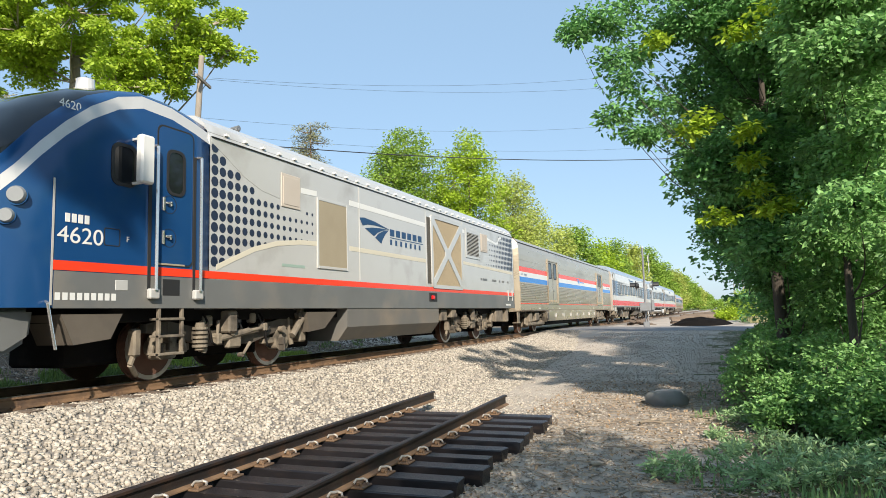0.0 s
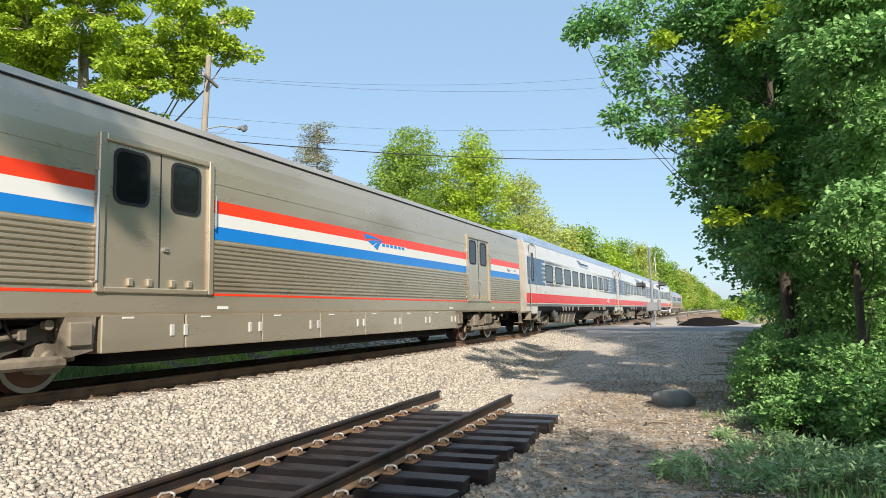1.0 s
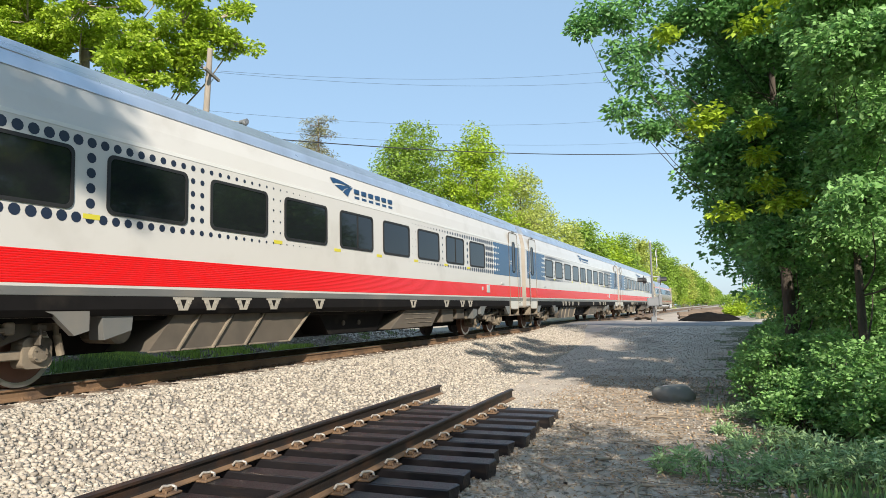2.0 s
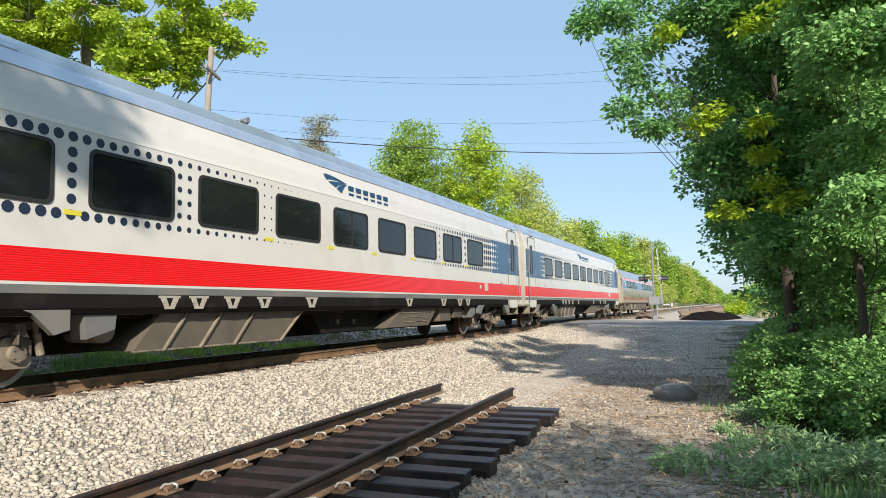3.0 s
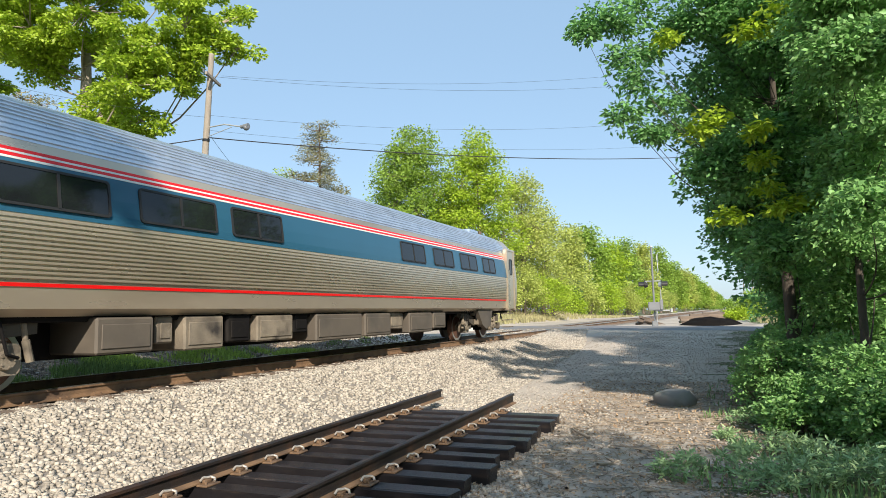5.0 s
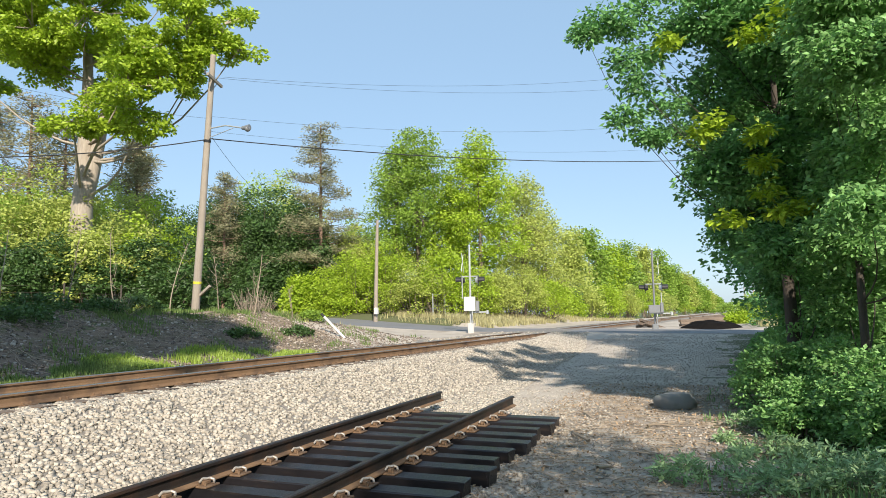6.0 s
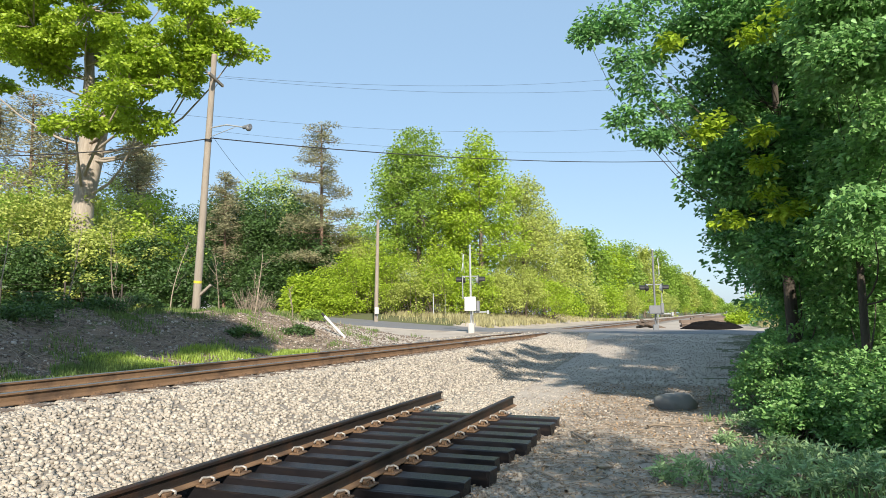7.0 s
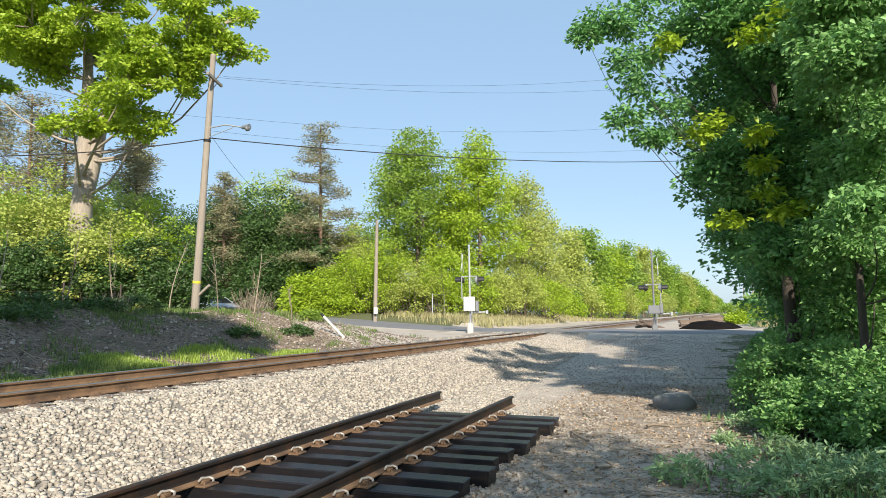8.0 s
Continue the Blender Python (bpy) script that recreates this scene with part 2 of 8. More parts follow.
def rail(name, x0, x1, z_top, parent, y=0.0, label="", top=True, dark=False):
    bm = bmesh.new()
    prism(bm, [(u + y, v) for u, v in rail_outline(z_top)], "x", x0, x1)
    for f in bm.faces:
        f.material_index = 1 if top and f.normal.z > 0.6 and f.calc_center_median().z > z_top - 0.006 else 0
        # web and head take the shade-darkened colour, the foot stays rust
        if dark and f.material_index == 0 and f.calc_center_median().z > z_top - 0.135:
            f.material_index = 2
    return part(name, bm, [M_RUST, M_RAILTOP, M_DARKRAIL], parent, label)


def tie_mesh(name, half, mats, seed):
    bm = box(-0.115, 0.115, -half, half, -0.18, 0, 0.008)
    r = random.Random(seed)
    for v in bm.verts:
        v.co += Vector((r.uniform(-1, 1) * 0.006, r.uniform(-1, 1) * 0.02, r.uniform(-1, 1) * 0.005))
    me = bpy.data.meshes.new(name)
    bm.to_mesh(me)
    bm.free()
    me.materials.append(mats)
    return me


def make_track():
    trk = base_of("railway_track", 0, YC, 0, "running line of rusty-sided steel rails on wooden ties", "railway track", kind="structure")
    for s in (-0.755, 0.755):
        rail("rail", -160, 500, 0.0, trk, s)
    ms = [tie_mesh("tie", 1.3, M_OLDTIE, k) for k in range(4)]
    for k in range(-20, 170):
        ob = new("tie", ms[k % 4])
        ob.parent = trk
        ob.matrix_basis = pose(0.53 * k + random.uniform(-0.02, 0.02), random.uniform(-0.03, 0.03), -0.172, 0, 0, random.uniform(-0.6, 0.6))
    bm = bmesh.new()
    for k in range(170, 500):
        boxes(bm, [(0.53 * k - 0.115, 0.53 * k + 0.115, -1.3, 1.3, -0.34, -0.172)])
    tagged(part("far_ties", bm, M_OLDTIE, trk), kind="stuff")
    # tie plates and spikes along the near and far rail
    bm = bmesh.new()
    boxes(bm, [(-0.095, 0.095, -0.17, 0.17, 0.0, 0.016)], 0.004)
    for dx in (-0.06, 0.05):
        for dy in (-0.085, 0.085):
            boxes(bm, [(dx - 0.011, dx + 0.011, dy - 0.018, dy + 0.018, 0.0, 0.045)], 0.004)
    pm = bpy.data.meshes.new("tie_plate")
    bm.to_mesh(pm)
    bm.free()
    pm.materials.append(M_RUST)
    for k in range(3, 80):
        for s in (-0.755, 0.755):
            ob = new("tie_plate", pm)
            ob.parent = trk
            ob.matrix_basis = pose(0.53 * k, s, -0.172)


make_ground()
make_track()


def make_road():
    bm = bmesh.new()
    rows = []
    for s in np.arange(-60, 160, 0.8):
        row = []
        for o in np.linspace(-3.6, 3.6, 9):
            x, y = ROAD[0] + RDIR[0] * s + RDIR[1] * o, ROAD[1] + RDIR[1] * s - RDIR[0] * o
            z = float(land(x, y)) + 0.035 - 0.03 * abs(o) / 3.6 - (0.03 if abs(y - YC) < 1.6 else 0)
            row.append(bm.verts.new((x, y, z)))
        rows.append(row)
    for a, b in zip(rows, rows[1:]):
        for k in range(8):
            bm.faces.new((a[k], b[k], b[k + 1], a[k + 1]))
    bmesh.ops.recalc_face_normals(bm, faces=bm.faces)
    r = bmesh.ops.extrude_face_region(bm, geom=bm.faces[:])
    bmesh.ops.translate(bm, verts=[v for v in r["geom"] if isinstance(v, bmesh.types.BMVert)], vec=(0, 0, -0.12))
    bmesh.ops.recalc_face_normals(bm, faces=bm.faces)
    tagged(part("road", bm, M_ASPHALT), "grey asphalt road over the level crossing", "road", kind="structure")


make_road()


# ---- trees ----
M_BARK = mat("grey_brown_bark", (0.20, 0.16, 0.12), 0.95, second=(0.10, 0.078, 0.06), size=5, amount=0.8, bump=1.5, bump_size=22, stretch=(3, 3, 0.6))
# pale bark, lightened further to put sun on the maple's trunk
M_PALEBARK = mat("sunlit_pale_furrowed_bark", (0.40, 0.345, 0.28), 0.95, second=(0.20, 0.165, 0.13), size=4, amount=0.9, bump=2.0, bump_size=16, stretch=(4, 4, 0.5))
M_DARKBARK = mat("dark_bark", (0.085, 0.07, 0.056), 0.95, second=(0.05, 0.042, 0.034), size=5, amount=0.8, bump=1.5, bump_size=22, stretch=(3, 3, 0.6))
M_PINEBARK = mat("pine_bark", (0.26, 0.17, 0.12), 0.95, second=(0.14, 0.10, 0.08), size=5, amount=0.8, bump=1.2, bump_size=22, stretch=(3, 3, 0.6))
M_LEAF_BRIGHT = mat("bright_spring_leaves", (0.40, 0.535, 0.042), 0.5, second=(0.24, 0.37, 0.032), size=0.7, amount=0.7, piece=0.22, thin=0.38)
M_LEAF_MID = mat("mid_green_leaves", (0.27, 0.405, 0.052), 0.55, second=(0.17, 0.285, 0.04), size=0.6, amount=0.7, piece=0.22, thin=0.34)
M_LEAF_DEEP = mat("deep_green_leaves", (0.185, 0.385, 0.12), 0.5, second=(0.12, 0.28, 0.09), size=0.8, amount=0.7, piece=0.4, thin=0.33)
# leaf green darkened so that thickets and low bushes carry their shade in the colour
M_LEAF_SHADE = mat("shade_darkened_leaves", (0.075, 0.145, 0.035), 0.5, second=(0.045, 0.095, 0.026), size=0.6, amount=0.7, piece=0.4, thin=0.28)
M_LEAF_COOL = mat("cool_green_undergrowth", (0.23, 0.43, 0.13), 0.5, second=(0.15, 0.31, 0.095), size=0.8, amount=0.7, piece=0.4, thin=0.34)
M_LEAF_PALE = mat("pale_olive_leaves", (0.45, 0.51, 0.115), 0.55, second=(0.32, 0.40, 0.09), size=0.6, amount=0.7, piece=0.22, thin=0.36)
M_NEEDLE = mat("pine_needles", (0.26, 0.27, 0.14), 0.6, second=(0.36, 0.29, 0.17), size=0.5, amount=0.7, piece=0.3, thin=0.2)


def limb(a, b, r0, r1, rg, bend=0.12, k=5):
    a, b = Vector(a), Vector(b)
    L = (b - a).length
    o1 = Vector(rg.normal(size=3)) * L * bend
    pts = []
    for i in range(k + 1):
        t = i / k
        p = a.lerp(b, t) + o1 * math.sin(math.pi * t) * 0.6 + Vector((0, 0, -0.1 * L * math.sin(math.pi * t)))
        pts.append((p, r0 + (r1 - r0) * t))
    return pts


def tree(name, x, y, lobes, height, r_trunk, label, leaf_mat, leaves=9000, leaf=0.16, seed=1, lean=(0, 0), clear=0.3,
         clumps=26, fork=0.0, category="tree", group="", bark=None, z=None, spread=0.55, droop=0.3, trunk_top=0.8, inner=0.55, flat=0.3, limbs=0.7, airy=99.0):
    """lobes: (dx, dy, z, rx, rz) crown masses, heights above the foot. Limbs run to each lobe, twigs to each clump."""
    rg = np.random.default_rng(seed)
    z0 = float(land(x, y)) - 0.1 if z is None else z
    th = base_of(name, x, y, z0, label, category, group)
    top = Vector((lean[0], lean[1], height * trunk_top))
    paths = []
    trunk = []
    for i in range(9):
        t = i / 8
        flare = 1 + 0.5 * max(0, 1 - t * 10)
        trunk.append((Vector((top.x * t + 0.12 * r_trunk * 3 * math.sin(3 * t + seed), top.y * t + 0.1 * r_trunk * 3 * math.sin(4 * t + 2 * seed), top.z * t)),
                      r_trunk * flare * (1 - 0.78 * t)))
    paths.append(trunk)
    if fork:
        paths.append(limb((top.x * clear, top.y * clear, top.z * clear), (top.x + fork, top.y - fork * 0.4, top.z * 0.95), r_trunk * 0.7, r_trunk * 0.15, rg, 0.05, 7))
    cents, sizes = [], []
    weight = np.array([l[3] ** 2 * l[4] for l in lobes]) ** 0.66
    weight /= weight.sum()
    for (dx, dy, lz, rx, rz), w in zip(lobes, weight):
        c = Vector((dx, dy, lz))
        t = min(0.98, max(clear, (lz - 0.55 * math.hypot(dx, dy) - 0.5 * rz) / (height * trunk_top)))
        st = Vector((top.x * t, top.y * t, top.z * t))
        rl = r_trunk * (1 - 0.78 * t) * 0.55
        paths.append(limb(st, c, rl * limbs, rl * 0.3 * limbs, rg, 0.08))
        n = max(4, int(round(clumps * len(lobes) * w)))
        if dy > airy:                   # outer boughs past this reach are thinly leafed
            n = max(3, int(n * 0.55))
        for k in range(n):
            d = rg.normal(size=3)
            d /= np.linalg.norm(d)
            rad = inner + (1.08 - inner) * rg.random() ** 0.6
            p = np.array([dx + d[0] * rx * rad, dy + d[1] * rx * rad, lz + d[2] * rz * rad])
            cents.append(p)
            sizes.append(spread * rg.uniform(0.65, 1.35))
            if k % 2 == 0:
                paths.append(limb(c.lerp(Vector(p), 0.1), Vector(p), max(0.012, rl * 0.28), 0.006, rg, 0.1, 3))
    V, Fc = tubes(paths, 7)
    part("trunk", (V, Fc), bark or M_BARK, th, smooth=True)
    per = max(3, int(leaves / len(cents)))
    LV, LT = flakes(rg, np.array(cents), np.array(sizes), per, leaf, droop=droop, flat=flat)
    crown = tri_mesh("crown", LV, LT, leaf_mat, th)
    return th


def crown_lobes(rg, height, radius, low=0.3, n=9, top_r=0.35, shape=1.0):
    """Uneven crown masses for a broad-leaved tree."""
    out = [(0, 0, height * 0.90, radius * top_r, height * 0.10)]
    for k in range(n):
        t = (k + 0.5) / n
        h = low + (0.86 - low) * t
        r = radius * (math.sin(math.pi * min(1, 0.22 + 0.72 * t)) ** shape)
        a = 2.4 * k + rg.uniform(-0.5, 0.5)
        rr = r * rg.uniform(0.45, 0.75)
        out.append((math.cos(a) * rr, math.sin(a) * rr, height * h, radius * rg.uniform(0.34, 0.52), height * rg.uniform(0.07, 0.12)))
    return out


def broadleaf(x, y, height, radius, leaf_mat, label, seed, leaves=9000, leaf=0.2, low=0.3, n=9, r_trunk=None, group="trees beyond the crossing", spread=0.7, clumps=22, z=None, top_r=0.35, name="broadleaf_tree"):
    rg = np.random.default_rng(seed)
    return tree(name, x, y, crown_lobes(rg, height, radius, low, n, top_r), height, r_trunk or height * 0.016, label, leaf_mat, leaves, leaf, seed,
                group=group, spread=spread, clumps=clumps, clear=low * 0.7, z=z)


def pine(x, y, height, radius, label, seed, leaves=9000, bare=0.25, group="pines", z=None):
    rg = np.random.default_rng(seed)
    z0 = float(land(x, y)) - 0.1 if z is None else z
    th = base_of("pine_tree", x, y, z0, label, "tree", group)
    paths = [[(Vector((0.1 * math.sin(3 * t), 0.1 * math.sin(2 * t), height * t)), height * 0.014 * (1 - 0.85 * t) + 0.02) for t in np.linspace(0, 1, 9)]]
    cents = []
    for k in range(60):
        t = bare + (0.98 - bare) * (k + rg.random() * 0.8) / 60
        L = radius * (1.0 - 0.72 * ((t - bare) / (1 - bare)) ** 1.4) * rg.uniform(0.45, 1.05)
        a = rg.uniform(0, 6.28)
        st = Vector((0, 0, height * t))
        en = st + Vector((math.cos(a) * L, math.sin(a) * L, L * rg.uniform(-0.05, 0.22)))
        paths.append(limb(st, en, 0.05, 0.012, rg, 0.06, 3))
        for q in np.linspace(0.35, 1.0, max(3, int(L * 2.0))):
            for _ in range(2):
                p = st.lerp(en, q) + Vector((rg.normal() * 0.22 * L * 0.5, rg.normal() * 0.22 * L * 0.5, rg.uniform(0, 0.3)))
                cents.append(np.array(p))
    V, Fc = tubes(paths, 6)
    part("trunk", (V, Fc), M_PINEBARK, th, smooth=True)
    LV, LT = flakes(rg, np.array(cents), 0.5, max(6, int(leaves / len(cents))), 0.34, droop=-0.1, slim=0.2, flat=0.2)
    tri_mesh("crown", LV, LT, M_NEEDLE, th)
    return th


def bush(x, y, rx, ry, h, leaf_mat, label, seed, leaves=5000, leaf=0.12, group="roadside bushes", name="bush", spread=0.3, z=None, clumps=70, droop=0.1, stems=True, category="bush", slim=0.55):
    """A many-stemmed bush with an uneven top, leafed to the ground."""
    rg = np.random.default_rng(seed)
    z0 = float(land(x, y)) - 0.05 if z is None else z
    th = base_of(name, x, y, z0, label, category, group)
    cents, paths = [], []
    for k in range(clumps):
        a, r = rg.uniform(0, 6.28), math.sqrt(rg.random())
        px, py = math.cos(a) * r * rx, math.sin(a) * r * ry
        topz = h * (1 - 0.5 * r ** 2.4) * rg.uniform(0.8, 1.1)
        pz = topz * rg.random() ** 0.42
        cents.append((px, py, max(0.1, pz)))
        if stems and k % 3 == 0:
            paths.append(limb((px * 0.35, py * 0.35, 0), (px, py, max(0.1, pz)), 0.012 + 0.006 * h, 0.004, rg, 0.08, 3))
    if paths:
        tagged(part("stem", tubes(paths, 5), M_BARK, th, smooth=True), kind="stuff")
    LV, LT = flakes(rg, np.array(cents), spread * (0.55 + 0.16 * h / 2), max(4, leaves // clumps), leaf, droop=droop, flat=0.25, slim=slim)
    tri_mesh("foliage", LV, LT, leaf_mat, th)
    return th


# ---- the train: materials ----
M_STEEL = mat("stainless_steel", (0.57, 0.49, 0.38), 0.29, 0.62, second=(0.51, 0.43, 0.33), size=1.1, amount=0.5, stretch=(0.35, 1, 1.6), rough_var=0.03,
              stain=(0.42, 0.35, 0.26), stain_size=0.7, stain_amount=0.3)
M_GREYPAINT = mat("silver_grey_paint", (0.56, 0.555, 0.53), 0.27, 0.2, second=(0.51, 0.50, 0.475), size=1.2, amount=0.6, stain=(0.40, 0.385, 0.35), stain_size=0.9, stain_amount=0.25)
M_SKIRT = mat("dark_grey_paint", (0.15, 0.155, 0.15), 0.45, second=(0.092, 0.093, 0.09), size=1.5, amount=0.6, stain=(0.20, 0.185, 0.16), stain_size=1.0, stain_amount=0.35)
M_NAVY = mat("navy_blue_paint", (0.010, 0.056, 0.165), 0.13, second=(0.009, 0.047, 0.14), size=1.0, amount=0.5, stain=(0.022, 0.07, 0.16), stain_size=0.8, stain_amount=0.25)
M_PANELBLUE = mat("slate_blue_film", (0.022, 0.075, 0.165), 0.2, second=(0.027, 0.075, 0.155), size=1.0, amount=0.5)
M_RED = mat("signal_red_paint", (0.72, 0.009, 0.010), 0.24, second=(0.64, 0.008, 0.009), size=1.4, amount=0.5)
M_ORANGE = mat("stripe_red_film", (0.80, 0.055, 0.020), 0.24, second=(0.72, 0.045, 0.02), size=1.4, amount=0.5)
M_STRIPEBLUE = mat("stripe_blue_film", (0.012, 0.20, 0.60), 0.24, second=(0.012, 0.17, 0.52), size=1.4, amount=0.5)
M_WHITE = mat("white_film", (0.70, 0.70, 0.67), 0.26, second=(0.64, 0.63, 0.60), size=1.4, amount=0.5)
M_COACHWHITE = mat("warm_white_paint", (0.60, 0.585, 0.55), 0.22, second=(0.55, 0.535, 0.50), size=1.0, amount=0.6, stain=(0.49, 0.47, 0.43), stain_size=0.8, stain_amount=0.25)
# end faces coloured darker to take down the strong sun on them
M_ENDSHEET = mat("sun_muted_end_sheet", (0.33, 0.295, 0.25), 0.55, second=(0.25, 0.22, 0.18), size=1.6, amount=0.7, stain=(0.17, 0.145, 0.115), stain_size=1.1, stain_amount=0.4)
M_CREAM = mat("cream_film", (0.60, 0.555, 0.44), 0.45, second=(0.64, 0.58, 0.45), size=1.4, amount=0.5)
# blue in the base colour stands for the sky reflected in the roof
M_ROOF = mat("sky_tinted_roof_steel", (0.64, 0.70, 0.78), 0.33, 0.75, second=(0.33, 0.36, 0.40), size=1.6, amount=0.6, rough_var=0.06)
M_GLASS = mat("tinted_glass", (0.012, 0.014, 0.016), 0.05, second=(0.010, 0.012, 0.013), size=1, amount=0.2, spec=0.5)
M_RUBBER = mat("black_rubber", (0.018, 0.018, 0.018), 0.6, size=3, amount=0.5)
M_GRIME = mat("dusty_running_gear", (0.25, 0.21, 0.155), 0.8, 0.1, second=(0.075, 0.062, 0.05), size=3.2, amount=0.9, bump=0.5, bump_size=40,
              stain=(0.035, 0.03, 0.026), stain_size=2.4, stain_amount=0.4, rough_var=0.12)
M_FRAME = mat("grimy_bogie_frame", (0.10, 0.085, 0.066), 0.75, 0.2, second=(0.04, 0.034, 0.029), size=3.5, amount=0.8, bump=0.4, bump_size=40,
              stain=(0.20, 0.165, 0.12), stain_size=2.0, stain_amount=0.25)
M_TANK = mat("dust_caked_tank_paint", (0.145, 0.14, 0.128), 0.55, second=(0.12, 0.112, 0.10), size=1.5, amount=0.6,
              stain=(0.22, 0.185, 0.14), stain_size=0.7, stain_amount=0.6)
M_CLAMP = mat("pale_dusty_bracket", (0.40, 0.37, 0.31), 0.7, 0.1, second=(0.26, 0.235, 0.19), size=5, amount=0.7)
# gear colour taken near black, with the shade under the cars put into it
M_DARKGEAR = mat("shade_darkened_gear", (0.012, 0.011, 0.011), 0.8, 0.0, spec=0.1, second=(0.007, 0.007, 0.007), size=4, amount=0.8, stain=(0.03, 0.026, 0.022), stain_size=2, stain_amount=0.2)
M_BROWNBOX = mat("dusty_underfloor_panel", (0.125, 0.105, 0.082), 0.7, 0.1, second=(0.07, 0.058, 0.046), size=2, amount=0.7, stain=(0.08, 0.07, 0.058), stain_size=1.4, stain_amount=0.35)
M_WHEEL = mat("wheel_steel", (0.15, 0.075, 0.05), 0.65, 0.2, second=(0.07, 0.042, 0.032), size=5, amount=0.7)
M_TREAD = mat("bright_tyre_steel", (0.5, 0.48, 0.45), 0.3, 0.9, size=4, amount=0.4)
M_CHROME = mat("polished_grab_rail", (0.72, 0.71, 0.69), 0.2, 0.85, size=4, amount=0.3)
M_MESH = mat("dark_grille", (0.10, 0.088, 0.07), 0.6, 0.3, second=(0.16, 0.135, 0.10), size=3, amount=0.6, bump=1.0, bump_size=160)
M_TAN = mat("dusty_tan_panel", (0.34, 0.29, 0.20), 0.7, second=(0.28, 0.235, 0.16), size=2.2, amount=0.7, bump=0.5, bump_size=120)
M_AMBLUE = mat("teal_blue_film", (0.025, 0.105, 0.175), 0.2, second=(0.022, 0.09, 0.15), size=1.2, amount=0.5)
M_LAMP = mat("clear_lamp_glass", (0.25, 0.26, 0.26), 0.08, size=4, amount=0.3)
M_PUTTY = mat("dusty_putty_panel", (0.50, 0.44, 0.37), 0.6, second=(0.44, 0.385, 0.32), size=2.0, amount=0.6)
M_FADED = mat("faded_green_print", (0.30, 0.40, 0.34), 0.5, size=4, amount=0.4)
M_YELLOW = mat("yellow_sticker", (0.62, 0.55, 0.05), 0.5, size=4, amount=0.4)
M_INK = mat("dark_blue_lettering", (0.012, 0.055, 0.14), 0.4, size=3, amount=0.3)
M_DOT = mat("dark_slate_dots", (0.018, 0.028, 0.055), 0.4, size=3, amount=0.3)


def text(words, x, z, height, y, material, parent, name="lettering", width=None):
    c = bpy.data.curves.new(name, "FONT")
    c.body, c.size, c.extrude = words, height / 0.7, 0.0015
    tmp = bpy.data.objects.new(name, c)
    scene.collection.objects.link(tmp)
    bpy.context.view_layer.update()
    me = bpy.data.meshes.new_from_object(tmp)
    w = tmp.dimensions.x
    bpy.data.objects.remove(tmp)
    me.materials.append(material)
    ob = new(name, me)
    ob.parent = parent
    k = (width / w) if width else 1.0
    ob.matrix_basis = pose(x, y, z, 90) @ Matrix.Diagonal((k, 1, 1, 1))
    return ob


def band(name, x0, x1, seg, material, parent, thick=0.004, label=""):
    """A strip that lies thick metres proud of a side: seg is a run of (y, z), upwards, on the near side."""
    out = []
    for i, (y, z) in enumerate(seg):
        a, b = Vector(seg[max(0, i - 1)]), Vector(seg[min(len(seg) - 1, i + 1)])
        d = (b - a).normalized()
        out.append((y - d.y * thick, z + d.x * thick))
    bm = prism(bmesh.new(), list(seg) + out[::-1], "x", x0, x1)
    return part(name, bm, material, parent, label)


def flutes(name, x0, x1, z0, z1, n, y, material, parent, depth=0.026):
    """Corrugated side sheet with n ridges."""
    pts = []
    p = (z1 - z0) / n
    for k in range(n):
        b = z0 + k * p
        pts += [(y, b), (y, b + 0.22 * p), (y - depth, b + 0.38 * p), (y - depth, b + 0.80 * p), (y, b + 0.96 * p)]
    pts.append((y, z1))
    bm = prism(bmesh.new(), pts + [(y + 0.02, z1), (y + 0.02, z0)], "x", x0, x1)
    return part(name, bm, material, parent)


def round_rect(x0, x1, z0, z1, r, n=4):
    pts = []
    for cx, cz, a0 in ((x1 - r, z1 - r, 0), (x0 + r, z1 - r, 90), (x0 + r, z0 + r, 180), (x1 - r, z0 + r, 270)):
        for k in range(n + 1):
            a = radians(a0 + 90 * k / n)
            pts.append((cx + math.cos(a) * r, cz + math.sin(a) * r))
    return pts


def ring(bm, outer, inner, y0, y1):
    """A flat ring between two outlines of equal length, from y0 to y1 deep."""
    n = len(outer)
    L = [[bm.verts.new((u, y, v)) for u, v in o] for o, y in ((outer, y0), (inner, y0), (inner, y1), (outer, y1))]
    for a, b in ((0, 1), (1, 2), (2, 3), (3, 0)):
        for i in range(n):
            j = (i + 1) % n
            bm.faces.new((L[a][i], L[a][j], L[b][j], L[b][i]))
    bmesh.ops.recalc_face_normals(bm, faces=bm.faces)
    return bm


def pane_in(name, x0, x1, z0, z1, y, parent, r=0.08, rim=0.045, split=False, rim_mat=None, glass=None, proud=0.016):
    """A window: tinted pane with a rubber gasket round it."""
    g = prism(bmesh.new(), round_rect(x0 + rim * 0.5, x1 - rim * 0.5, z0 + rim * 0.5, z1 - rim * 0.5, r), "y", y - 0.005, y + 0.02)
    w = part(name, g, glass or M_GLASS, parent)
    ring_bm = ring(bmesh.new(), round_rect(x0, x1, z0, z1, r + rim * 0.4), round_rect(x0 + rim, x1 - rim, z0 + rim, z1 - rim, r), y - proud, y + 0.01)
    if split:
        xm = (x0 + x1) / 2 + 0.02
        boxes(ring_bm, [(xm - 0.022, xm + 0.022, y - proud, y + 0.01, z0 + rim * 0.5, z1 - rim * 0.5)])
    part("gasket", ring_bm, rim_mat or M_RUBBER, w)
    return w


